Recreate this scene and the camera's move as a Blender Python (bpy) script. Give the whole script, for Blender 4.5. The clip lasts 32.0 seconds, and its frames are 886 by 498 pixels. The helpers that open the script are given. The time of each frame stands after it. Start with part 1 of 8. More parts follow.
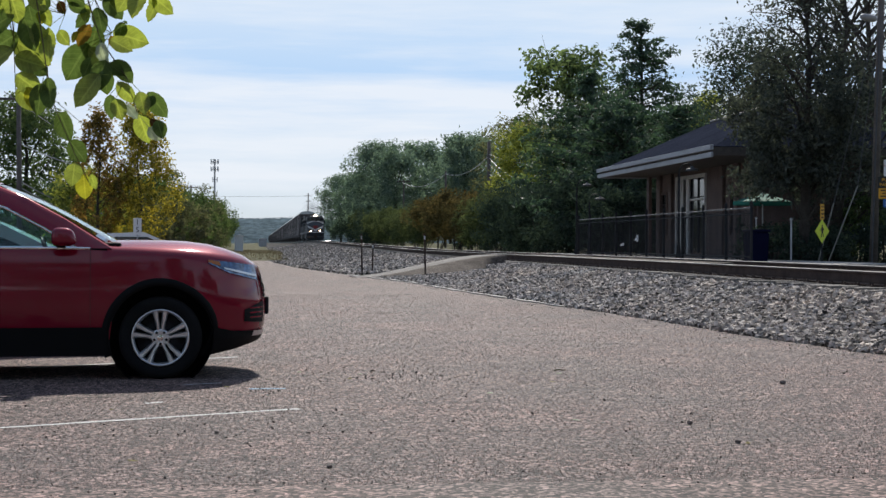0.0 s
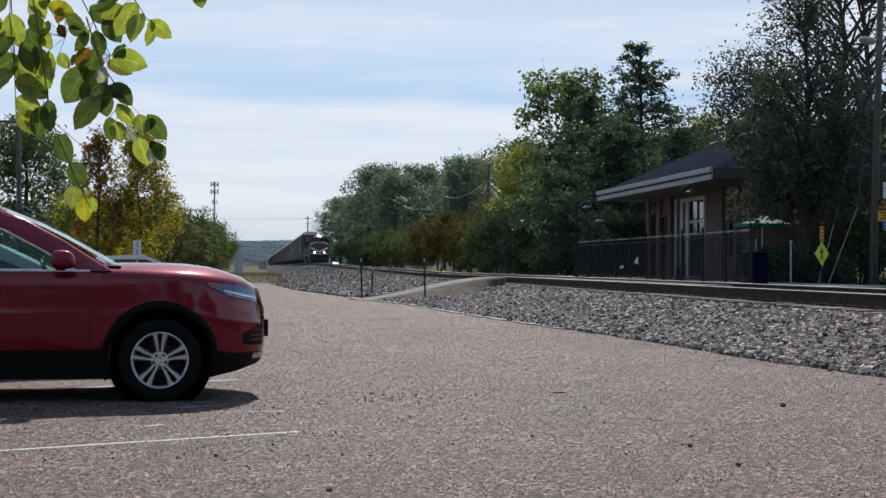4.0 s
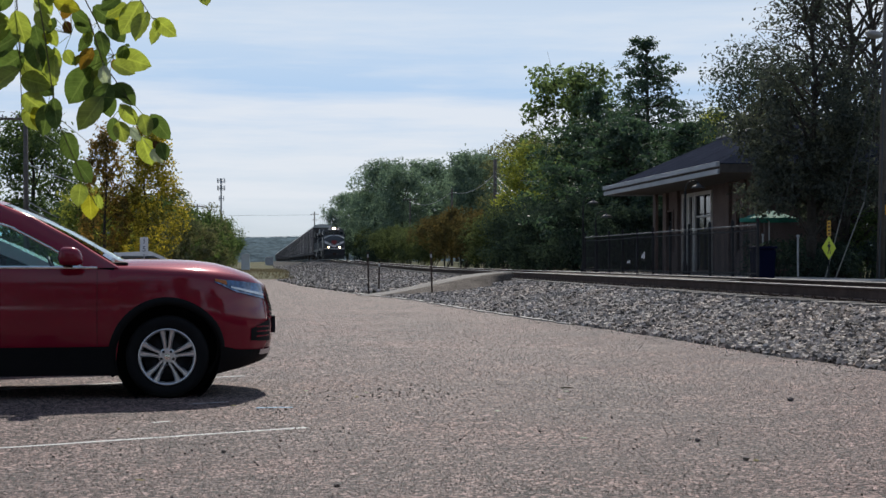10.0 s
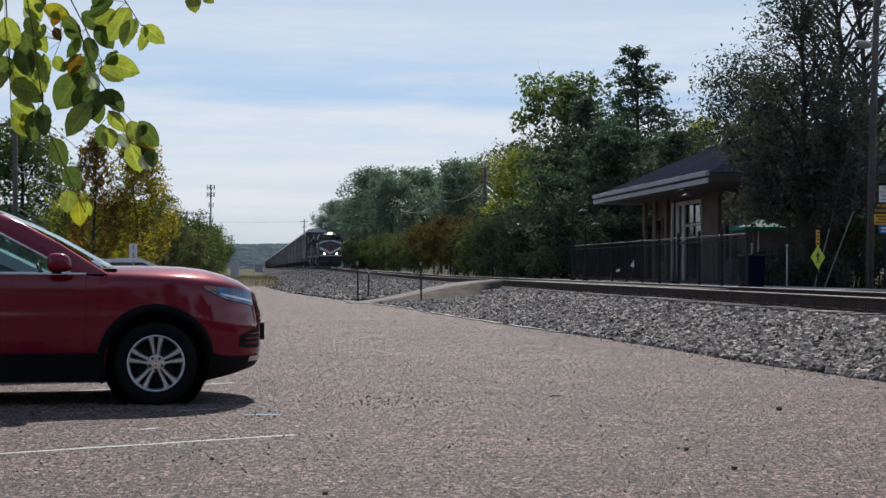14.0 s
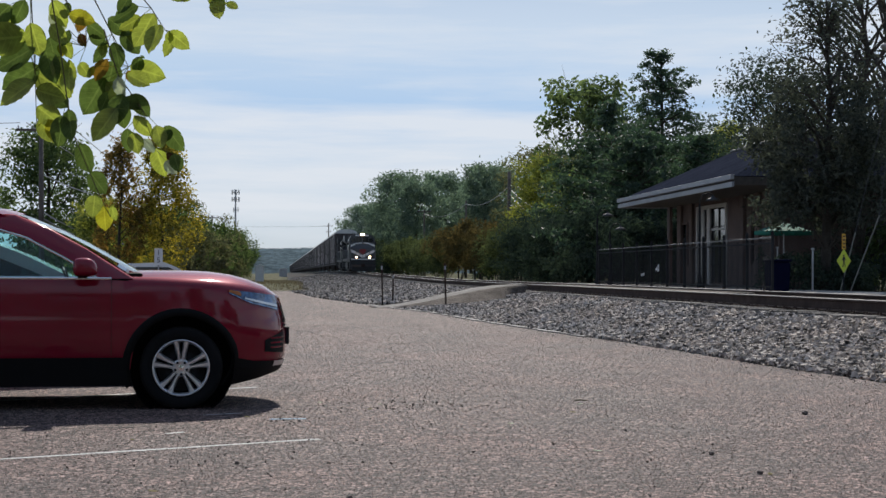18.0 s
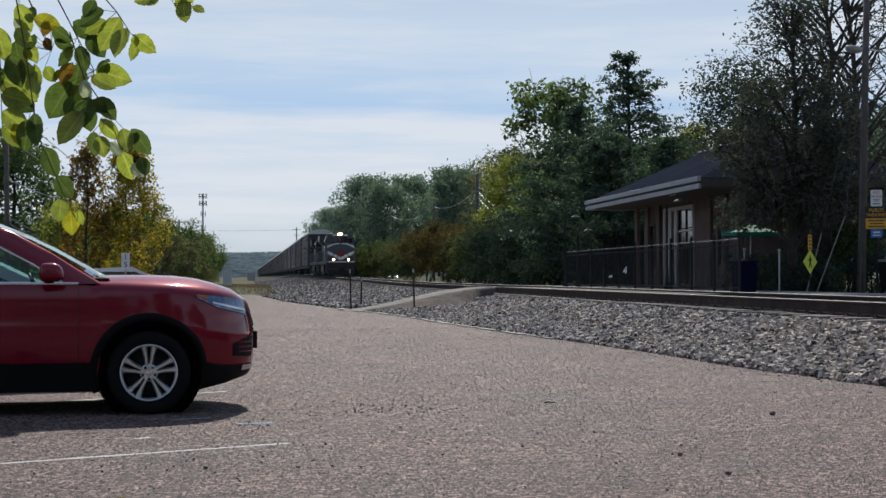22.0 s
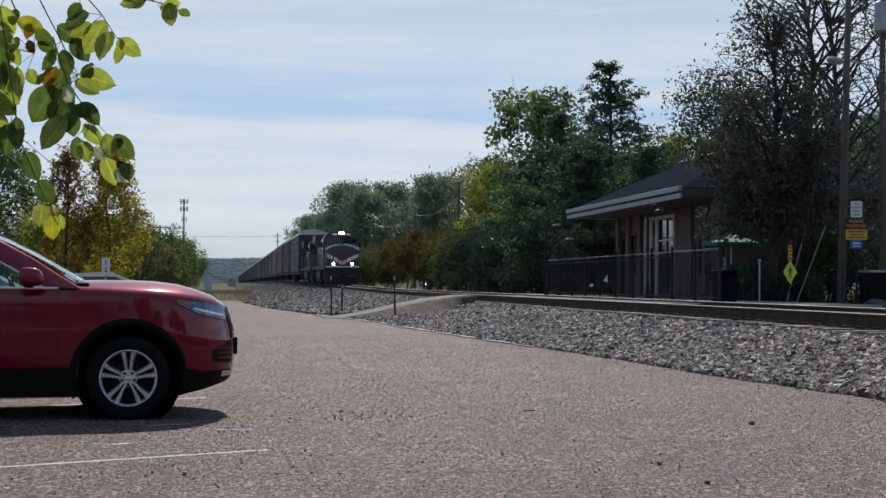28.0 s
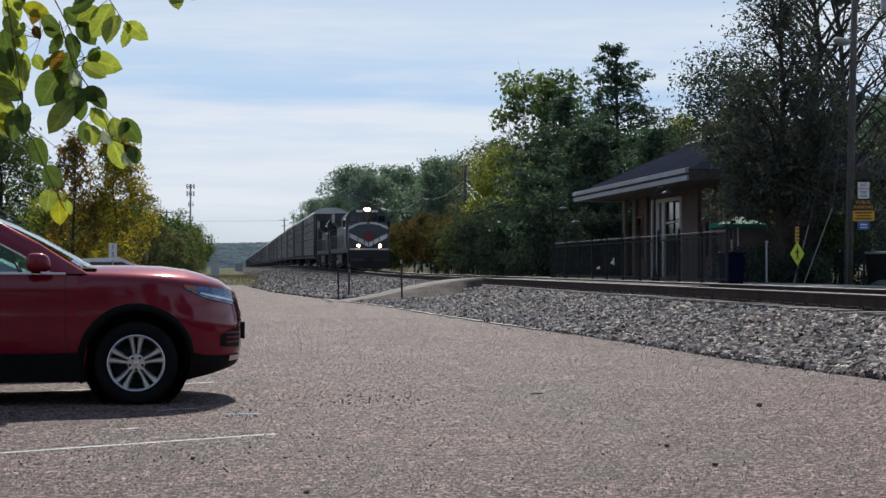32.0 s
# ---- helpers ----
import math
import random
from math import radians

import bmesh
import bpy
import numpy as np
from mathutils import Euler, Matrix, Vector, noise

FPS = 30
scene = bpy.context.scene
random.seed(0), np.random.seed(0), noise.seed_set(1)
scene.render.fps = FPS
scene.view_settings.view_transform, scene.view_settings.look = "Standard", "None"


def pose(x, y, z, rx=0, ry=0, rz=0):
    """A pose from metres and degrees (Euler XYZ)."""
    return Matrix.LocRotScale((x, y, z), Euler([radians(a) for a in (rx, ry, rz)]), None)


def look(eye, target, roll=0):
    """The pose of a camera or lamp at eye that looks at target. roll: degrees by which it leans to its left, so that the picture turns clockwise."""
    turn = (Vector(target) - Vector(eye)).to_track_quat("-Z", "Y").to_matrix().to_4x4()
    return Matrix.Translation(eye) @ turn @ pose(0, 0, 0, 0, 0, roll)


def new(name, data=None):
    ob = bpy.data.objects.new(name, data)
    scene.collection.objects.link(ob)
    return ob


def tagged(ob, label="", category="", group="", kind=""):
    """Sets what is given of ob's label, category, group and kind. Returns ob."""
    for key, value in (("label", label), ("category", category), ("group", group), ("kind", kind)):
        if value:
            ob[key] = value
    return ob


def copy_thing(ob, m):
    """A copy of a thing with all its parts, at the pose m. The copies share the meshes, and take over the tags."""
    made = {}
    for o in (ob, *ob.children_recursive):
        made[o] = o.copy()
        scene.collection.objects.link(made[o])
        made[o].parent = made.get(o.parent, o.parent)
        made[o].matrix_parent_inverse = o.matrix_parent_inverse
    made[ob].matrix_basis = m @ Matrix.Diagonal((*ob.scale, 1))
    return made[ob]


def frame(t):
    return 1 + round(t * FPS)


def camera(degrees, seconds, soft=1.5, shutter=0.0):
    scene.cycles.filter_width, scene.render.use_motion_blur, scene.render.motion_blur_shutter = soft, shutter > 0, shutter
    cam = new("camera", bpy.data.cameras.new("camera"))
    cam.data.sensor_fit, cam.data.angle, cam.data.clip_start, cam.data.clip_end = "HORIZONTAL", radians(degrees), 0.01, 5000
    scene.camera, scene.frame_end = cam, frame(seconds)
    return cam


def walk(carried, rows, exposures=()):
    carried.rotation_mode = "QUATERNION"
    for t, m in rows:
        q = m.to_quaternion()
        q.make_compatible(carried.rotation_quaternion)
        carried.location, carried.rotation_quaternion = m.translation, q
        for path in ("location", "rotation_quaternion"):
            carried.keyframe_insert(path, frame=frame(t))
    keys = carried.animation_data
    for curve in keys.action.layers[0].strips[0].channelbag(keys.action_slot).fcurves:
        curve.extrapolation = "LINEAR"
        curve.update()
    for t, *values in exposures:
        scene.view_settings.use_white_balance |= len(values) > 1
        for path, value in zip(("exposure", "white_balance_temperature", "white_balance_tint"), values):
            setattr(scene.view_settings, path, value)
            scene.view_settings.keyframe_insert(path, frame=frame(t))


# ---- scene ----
EYE = 1.13
cam = camera(32.0, 32.0)
# seconds, pitch, roll, heading: the camera stands still in one place and only turns
TURNS = [
    (0, -0.218, -0.233, -6.754),
    (0.5, -0.067, -0.371, -6.834),
    (1, -0.181, -0.368, -6.589),
    (1.5, -0.003, -0.233, -6.698),
    (2, 0.225, -0.244, -6.838),
    (2.5, 0.172, -0.129, -6.992),
    (3, 0.242, -0.191, -7.057),
    (3.5, 0.525, -0.237, -7.048),
    (4, 0.615, -0.220, -6.765),
    (4.5, 0.640, -0.271, -6.464),
    (6.5, 0.417, -0.531, -6.041),
    (7, 0.421, -0.350, -5.768),
    (7.5, 0.409, -0.275, -5.693),
    (8, 0.379, -0.318, -5.845),
    (8.5, 0.425, -0.362, -5.992),
    (9, 0.449, -0.376, -6.275),
    (9.5, 0.425, -0.123, -6.348),
    (10, 0.451, -0.010, -6.514),
    (10.5, 0.556, 0.029, -6.568),
    (11, 0.645, -0.233, -6.587),
    (11.5, 0.734, -0.348, -6.769),
    (12, 0.795, -0.327, -6.826),
    (12.5, 0.644, -0.074, -6.831),
    (13, 0.610, -0.054, -6.862),
    (13.5, 0.655, -0.144, -6.955),
    (14, 0.738, -0.254, -6.903),
    (14.5, 0.777, -0.247, -6.454),
    (16.5, 0.832, -0.304, -6.128),
    (17, 0.919, -0.318, -6.032),
    (17.5, 0.817, -0.130, -5.970),
    (18, 0.893, -0.195, -5.998),
    (18.5, 0.945, -0.561, -6.201),
    (19, 1.065, -0.758, -6.383),
    (19.5, 1.097, -0.644, -6.661),
    (20, 1.084, -0.328, -6.749),
    (20.5, 0.964, -0.156, -7.052),
    (21, 0.863, 0.003, -7.131),
    (21.5, 0.890, 0.100, -7.071),
    (22, 1.003, 0.138, -7.173),
    (22.5, 1.160, 0.008, -7.274),
    (23, 1.289, -0.021, -7.526),
    (23.5, 1.510, -0.107, -7.657),
    (24, 1.628, -0.101, -7.892),
    (24.5, 1.588, 0.036, -7.998),
    (26.5, 1.265, -0.234, -8.260),
    (27, 1.271, -0.231, -8.562),
    (27.5, 1.250, -0.374, -9.086),
    (28, 1.284, -0.306, -7.879),
    (28.5, 1.475, -0.292, -7.410),
    (29, 1.203, -0.162, -7.289),
    (29.5, 0.303, -0.211, -7.338),
    (30, 0.060, -0.032, -7.436),
    (30.5, 0.389, -0.052, -7.473),
    (31, 0.505, -0.113, -7.667),
    (31.5, 0.617, -0.080, -7.542),
    (32, 0.670, -0.001, -7.625),
]
walk(cam, [(t, pose(0, 0, EYE, 90 + p, r, y)) for t, p, r, y in TURNS], [(0, 0.14), (4, 0.07), (10, 0.01), (22, -0.07), (28.5, -0.09), (29.2, -0.04), (30, 0.03), (32, 0.03)])

# ---- light ----
SUN_LEFT, SUN_UP = -7.0, 40.5
sun_way = Vector((-math.sin(radians(SUN_LEFT)) * math.cos(radians(SUN_UP)), math.cos(radians(SUN_LEFT)) * math.cos(radians(SUN_UP)), math.sin(radians(SUN_UP))))
sun = new("sun", bpy.data.lights.new("sun", "SUN"))
sun.data.energy, sun.data.angle, sun.data.color = 4.35, radians(0.6), (1.0, 0.95, 0.87)
sun.matrix_basis = look(sun_way * 100, (0, 0, 0))
scene.view_settings.exposure = 0.0

world = bpy.data.worlds.new("sky")
scene.world = world
world.use_nodes = True
wn, wl = world.node_tree.nodes, world.node_tree.links
wn.clear()
sky = wn.new("ShaderNodeTexSky")
sky.sky_type, sky.sun_disc, sky.sun_elevation, sky.sun_rotation = "NISHITA", False, radians(SUN_UP), radians(-SUN_LEFT)
sky.air_density, sky.dust_density, sky.ozone_density = 1.0, 1.0, 1.5
coord = wn.new("ShaderNodeTexCoord")
stretch = wn.new("ShaderNodeMapping")
stretch.inputs["Scale"].default_value = (1.5, 1.5, 17.0)
stretch.inputs["Location"].default_value = (0.3, 1.7, 0.35)
clouds = wn.new("ShaderNodeTexNoise")
clouds.inputs["Scale"].default_value, clouds.inputs["Detail"].default_value, clouds.inputs["Roughness"].default_value = 1.3, 9.0, 0.58
ramp = wn.new("ShaderNodeValToRGB")
ramp.color_ramp.elements[0].position, ramp.color_ramp.elements[1].position = 0.43, 0.61
# the blue pales towards the horizon and deepens overhead
split = wn.new("ShaderNodeSeparateXYZ")
depth = wn.new("ShaderNodeValToRGB")
depth.color_ramp.elements[0].position, depth.color_ramp.elements[1].position = 0.0, 0.9
depth.color_ramp.elements[0].color, depth.color_ramp.elements[1].color = (0.54, 0.67, 0.8, 1), (0.13, 0.21, 0.37, 1)
for at_z, tint in ((0.05, (0.44, 0.61, 0.82, 1)), (0.1, (0.31, 0.53, 0.85, 1)), (0.155, (0.56, 0.68, 0.84, 1)), (0.26, (0.26, 0.39, 0.6, 1)), (0.42, (0.165, 0.265, 0.44, 1))):
    depth.color_ramp.elements.new(at_z).color = tint
scaled = wn.new("ShaderNodeMixRGB")
scaled.blend_type = "MULTIPLY"
scaled.inputs[0].default_value = 1.0
scaled.inputs[2].default_value = (9.3, 9.4, 9.6, 1)
blue = wn.new("ShaderNodeMixRGB")
blue.inputs[0].default_value = 0.8
white = wn.new("ShaderNodeMixRGB")
white.inputs[2].default_value = (7.9, 8.25, 8.8, 1)
thin = wn.new("ShaderNodeMapRange")
thin.inputs["From Min"].default_value, thin.inputs["From Max"].default_value = 0.15, 0.5
thin.inputs["To Min"].default_value, thin.inputs["To Max"].default_value = 0.82, 0.16
cover = wn.new("ShaderNodeMath")
cover.operation = "MULTIPLY"
back = wn.new("ShaderNodeBackground")
back.inputs["Strength"].default_value = 0.1
out = wn.new("ShaderNodeOutputWorld")
wl.new(coord.outputs["Generated"], stretch.inputs["Vector"])
wl.new(stretch.outputs["Vector"], clouds.inputs["Vector"])
wl.new(clouds.outputs["Fac"], ramp.inputs["Fac"])
wl.new(coord.outputs["Generated"], split.inputs[0])
wl.new(split.outputs["Z"], depth.inputs["Fac"])
wl.new(depth.outputs["Color"], scaled.inputs[1])
wl.new(scaled.outputs[0], blue.inputs[2])
wl.new(split.outputs["Z"], thin.inputs["Value"])
wl.new(thin.outputs["Result"], cover.inputs[1])
wl.new(sky.outputs["Color"], blue.inputs[1])
wl.new(blue.outputs[0], white.inputs[1])
wl.new(ramp.outputs["Color"], cover.inputs[0])
wl.new(cover.outputs[0], white.inputs[0])
wl.new(white.outputs[0], back.inputs["Color"])
wl.new(back.outputs["Background"], out.inputs["Surface"])

# ---- materials ----
def material(name, color, rough=0.6, metal=0.0, vary=0.15, scale=6.0, fine=0.0, bump=0.0, bump_scale=60.0, coat=0.0, random_tone=0.0, island=0.0, dirt=None, spec=0.5, alpha=1.0):
    """Principled surface with variation at two scales, fine relief and optional dirt stains."""
    m = bpy.data.materials.new(name)
    m.use_nodes = True
    n, l = m.node_tree.nodes, m.node_tree.links
    p = n["Principled BSDF"]
    p.inputs["Roughness"].default_value, p.inputs["Metallic"].default_value = rough, metal
    p.inputs["Specular IOR Level"].default_value = spec
    p.inputs["Coat Weight"].default_value = coat
    p.inputs["Alpha"].default_value = alpha
    tc = n.new("ShaderNodeTexCoord")
    big = n.new("ShaderNodeTexNoise")
    big.inputs["Scale"].default_value, big.inputs["Detail"].default_value = scale, 5
    l.new(tc.outputs["Object"], big.inputs["Vector"])
    low, high = [c * (1 - vary) for c in color], [min(1.0, c * (1 + vary)) for c in color]
    r = n.new("ShaderNodeValToRGB")
    r.color_ramp.elements[0].position, r.color_ramp.elements[1].position = 0.3, 0.7
    r.color_ramp.elements[0].color, r.color_ramp.elements[1].color = (*low, 1), (*high, 1)
    l.new(big.outputs["Fac"], r.inputs["Fac"])
    last = r.outputs["Color"]
    small = n.new("ShaderNodeTexNoise")
    small.inputs["Scale"].default_value, small.inputs["Detail"].default_value = bump_scale, 4
    l.new(tc.outputs["Object"], small.inputs["Vector"])
    if fine:
        k = n.new("ShaderNodeMapRange")
        k.inputs["From Min"].default_value, k.inputs["From Max"].default_value = 0.3, 0.7
        k.inputs["To Min"].default_value, k.inputs["To Max"].default_value = 1 - fine, 1 + fine
        l.new(small.outputs["Fac"], k.inputs["Value"])
        x = n.new("ShaderNodeMixRGB")
        x.blend_type = "MULTIPLY"
        x.inputs[0].default_value = 1
        l.new(last, x.inputs[1])
        l.new(k.outputs["Result"], x.inputs[2])
        last = x.outputs[0]
    for amount, node, socket in ((random_tone, "ShaderNodeObjectInfo", "Random"), (island, "ShaderNodeNewGeometry", "Random Per Island")):
        if amount:
            o = n.new(node)
            k = n.new("ShaderNodeMapRange")
            k.inputs["To Min"].default_value, k.inputs["To Max"].default_value = 1 - amount, 1 + amount
            l.new(o.outputs[socket], k.inputs["Value"])
            x = n.new("ShaderNodeMixRGB")
            x.blend_type = "MULTIPLY"
            x.inputs[0].default_value = 1
            l.new(last, x.inputs[1])
            l.new(k.outputs["Result"], x.inputs[2])
            last = x.outputs[0]
    if dirt:
        d = n.new("ShaderNodeTexNoise")
        d.inputs["Scale"].default_value, d.inputs["Detail"].default_value, d.inputs["Roughness"].default_value = dirt[1], 8, 0.65
        l.new(tc.outputs["Object"], d.inputs["Vector"])
        k = n.new("ShaderNodeValToRGB")
        k.color_ramp.elements[0].position, k.color_ramp.elements[1].position = dirt[2], dirt[2] + 0.12
        l.new(d.outputs["Fac"], k.inputs["Fac"])
        x = n.new("ShaderNodeMixRGB")
        x.inputs[2].default_value = (*dirt[0], 1)
        l.new(k.outputs["Color"], x.inputs[0])
        l.new(last, x.inputs[1])
        last = x.outputs[0]
    l.new(last, p.inputs["Base Color"])
    if bump:
        b = n.new("ShaderNodeBump")
        b.inputs["Strength"].default_value, b.inputs["Distance"].default_value = bump, 0.6 / bump_scale
        l.new(small.outputs["Fac"], b.inputs["Height"])
        l.new(b.outputs["Normal"], p.inputs["Normal"])
    return m


def leaf_material(name, dark, light, through_light, gloss=0.0, veins=False):
    """A leaf: tone differs from leaf to leaf, and light comes through it."""
    m = bpy.data.materials.new(name)
    m.use_nodes = True
    n, l = m.node_tree.nodes, m.node_tree.links
    p = n["Principled BSDF"]
    p.inputs["Roughness"].default_value = 0.6
    p.inputs["Specular IOR Level"].default_value = gloss
    g = n.new("ShaderNodeNewGeometry")
    tc = n.new("ShaderNodeTexCoord")
    big = n.new("ShaderNodeTexNoise")
    big.inputs["Scale"].default_value = 0.45
    l.new(tc.outputs["Object"], big.inputs["Vector"])
    mean = n.new("ShaderNodeMixRGB")
    mean.inputs[0].default_value = 0.5
    l.new(g.outputs["Random Per Island"], mean.inputs[1])
    l.new(big.outputs["Fac"], mean.inputs[2])
    r = n.new("ShaderNodeValToRGB")
    r.color_ramp.elements[0].position, r.color_ramp.elements[1].position = 0.25, 0.8
    r.color_ramp.elements[0].color, r.color_ramp.elements[1].color = (*dark, 1), (*light, 1)
    l.new(mean.outputs[0], r.inputs["Fac"])
    tone = r.outputs["Color"]
    if veins:
        # pale midrib and side veins, and blotches of their own
        uv = n.new("ShaderNodeSeparateXYZ")
        l.new(tc.outputs["UV"], uv.inputs[0])

        def calc(op, a, b=0.0):
            q = n.new("ShaderNodeMath")
            q.operation = op
            for k, v in enumerate((a, b)):
                if isinstance(v, float):
                    q.inputs[k].default_value = v
                else:
                    l.new(v, q.inputs[k])
            return q.outputs[0]

        off = calc("ABSOLUTE", calc("SUBTRACT", uv.outputs["Y"], 0.5))
        ribs = calc("SINE", calc("MULTIPLY", calc("SUBTRACT", calc("MULTIPLY", uv.outputs["X"], 8.0), calc("MULTIPLY", off, 4.0)), math.tau))
        vein = calc("MAXIMUM", calc("LESS_THAN", off, 0.03), calc("MULTIPLY", calc("GREATER_THAN", ribs, 0.9), 0.5))
        blotch = n.new("ShaderNodeTexNoise")
        blotch.inputs["Scale"].default_value, blotch.inputs["Detail"].default_value = 45.0, 5.0
        l.new(tc.outputs["Object"], blotch.inputs["Vector"])
        spread = n.new("ShaderNodeMapRange")
        spread.inputs["From Min"].default_value, spread.inputs["From Max"].default_value = 0.3, 0.7
        spread.inputs["To Min"].default_value, spread.inputs["To Max"].default_value = 0.72, 1.25
        l.new(blotch.outputs["Fac"], spread.inputs["Value"])
        patchy, pale = n.new("ShaderNodeMixRGB"), n.new("ShaderNodeMixRGB")
        patchy.blend_type, pale.blend_type = "MULTIPLY", "MIX"
        patchy.inputs[0].default_value = 1.0
        pale.inputs[2].default_value = (*[min(1.0, 1.5 * c + 0.03) for c in light], 1)
        l.new(tone, patchy.inputs[1])
        l.new(spread.outputs["Result"], patchy.inputs[2])
        l.new(calc("MULTIPLY", vein, 0.28), pale.inputs[0])
        l.new(patchy.outputs[0], pale.inputs[1])
        tone = pale.outputs[0]
    l.new(tone, p.inputs["Base Color"])
    t = n.new("ShaderNodeBsdfTranslucent")
    tint = n.new("ShaderNodeMixRGB")
    tint.blend_type = "MULTIPLY"
    tint.inputs[0].default_value = 1
    tint.inputs[2].default_value = (*through_light, 1)
    l.new(tone, tint.inputs[1])
    l.new(tint.outputs[0], t.inputs["Color"])
    a = n.new("ShaderNodeAddShader")
    l.new(p.outputs["BSDF"], a.inputs[0])
    l.new(t.outputs["BSDF"], a.inputs[1])
    l.new(a.outputs["Shader"], n["Material Output"].inputs["Surface"])
    return m


def glass_material(name, color, rough=0.02):
    """A thin pane: tinted see-through sheet with a mirror sheen."""
    m = bpy.data.materials.new(name)
    m.use_nodes = True
    n, l = m.node_tree.nodes, m.node_tree.links
    n.remove(n["Principled BSDF"])
    clear, shine, mix, edge = n.new("ShaderNodeBsdfTransparent"), n.new("ShaderNodeBsdfGlossy"), n.new("ShaderNodeMixShader"), n.new("ShaderNodeFresnel")
    clear.inputs["Color"].default_value = (*color, 1)
    shine.inputs["Roughness"].default_value = rough
    edge.inputs["IOR"].default_value = 1.6
    l.new(edge.outputs[0], mix.inputs[0])
    l.new(clear.outputs[0], mix.inputs[1])
    l.new(shine.outputs[0], mix.inputs[2])
    l.new(mix.outputs[0], n["Material Output"].inputs["Surface"])
    return m


def glow_material(name, color, strength):
    m = bpy.data.materials.new(name)
    m.use_nodes = True
    p = m.node_tree.nodes["Principled BSDF"]
    p.inputs["Base Color"].default_value = (*color, 1)
    p.inputs["Emission Color"].default_value, p.inputs["Emission Strength"].default_value = (*color, 1), strength
    return m


def asphalt_material():
    """Worn asphalt: pale and dark aggregate, bleached and stained patches."""
    m = bpy.data.materials.new("worn_asphalt")
    m.use_nodes = True
    n, l = m.node_tree.nodes, m.node_tree.links
    p = n["Principled BSDF"]
    p.inputs["Roughness"].default_value, p.inputs["Specular IOR Level"].default_value = 0.8, 0.25
    tc = n.new("ShaderNodeTexCoord")
    v = n.new("ShaderNodeTexVoronoi")
    v.inputs["Scale"].default_value = 46.0
    l.new(tc.outputs["Object"], v.inputs["Vector"])
    sep = n.new("ShaderNodeSeparateColor")
    l.new(v.outputs["Color"], sep.inputs["Color"])
    grain = n.new("ShaderNodeValToRGB")
    grain.color_ramp.elements[0].position, grain.color_ramp.elements[1].position = 0.05, 0.95
    grain.color_ramp.elements[0].color, grain.color_ramp.elements[1].color = (0.008, 0.006, 0.0055, 1), (0.42, 0.31, 0.28, 1)
    mid = grain.color_ramp.elements.new(0.55)
    mid.color = (0.095, 0.07, 0.063, 1)
    l.new(sep.outputs["Red"], grain.inputs["Fac"])
    last = grain.outputs["Color"]
    for scale, low, high, detail in ((0.28, 0.8, 1.16, 6), (0.9, 0.84, 1.12, 8), (2.6, 0.76, 1.16, 8), (11.0, 0.8, 1.2, 4), (30.0, 0.35, 1.65, 6)):
        t = n.new("ShaderNodeTexNoise")
        t.inputs["Scale"].default_value, t.inputs["Detail"].default_value, t.inputs["Roughness"].default_value = scale, detail, 0.6
        l.new(tc.outputs["Object"], t.inputs["Vector"])
        k = n.new("ShaderNodeMapRange")
        k.inputs["From Min"].default_value, k.inputs["From Max"].default_value = 0.3, 0.7
        k.inputs["To Min"].default_value, k.inputs["To Max"].default_value = low, high
        l.new(t.outputs["Fac"], k.inputs["Value"])
        x = n.new("ShaderNodeMixRGB")
        x.blend_type = "MULTIPLY"
        x.inputs[0].default_value = 1
        l.new(last, x.inputs[1])
        l.new(k.outputs["Result"], x.inputs[2])
        last = x.outputs[0]
    # reddish and greyish patches of dust
    t = n.new("ShaderNodeTexNoise")
    t.inputs["Scale"].default_value, t.inputs["Detail"].default_value = 0.55, 7
    l.new(tc.outputs["Object"], t.inputs["Vector"])
    dust = n.new("ShaderNodeValToRGB")
    dust.color_ramp.elements[0].position, dust.color_ramp.elements[1].position = 0.36, 0.64
    dust.color_ramp.elements[0].color, dust.color_ramp.elements[1].color = (0.87, 0.865, 0.86, 1), (0.97, 0.85, 0.82, 1)
    l.new(t.outputs["Fac"], dust.inputs["Fac"])
    x = n.new("ShaderNodeMixRGB")
    x.blend_type = "MULTIPLY"
    x.inputs[0].default_value = 1
    l.new(last, x.inputs[1])
    l.new(dust.outputs["Color"], x.inputs[2])
    last = x.outputs[0]
    l.new(last, p.inputs["Base Color"])
    b = n.new("ShaderNodeBump")
    b.inputs["Strength"].default_value, b.inputs["Distance"].default_value = 0.9, 0.009
    l.new(sep.outputs["Green"], b.inputs["Height"])
    l.new(b.outputs["Normal"], p.inputs["Normal"])
    return m


ASPHALT = asphalt_material()
ASPHALT_PATCH = material("path_asphalt", (0.145, 0.13, 0.118), 0.85, vary=0.3, scale=1.5, fine=0.3, bump=0.5, bump_scale=60, spec=0.3)
LINE_PAINT = material("worn_white_paint", (0.43, 0.42, 0.41), 0.7, vary=0.2, scale=5, fine=0.3, bump=0.4, bump_scale=80, dirt=((0.22, 0.2, 0.19), 14, 0.56))
BLUE_PAINT = material("blue_marking_paint", (0.08, 0.22, 0.36), 0.7, vary=0.3, scale=9, dirt=((0.15, 0.13, 0.115), 22, 0.5))
GROUND_M = material("ground_earth", (0.09, 0.088, 0.045), 0.95, vary=0.35, scale=0.15, fine=0.4, bump=0.5, bump_scale=12, spec=0.1)
# near-black: the shade between the loose stones is put into the bed's colour
BED_SHADE_M = material("ballast_bed", (0.014, 0.012, 0.011), 0.95, vary=0.3, scale=2.5, fine=0.6, bump=1.0, bump_scale=26, spec=0.2)
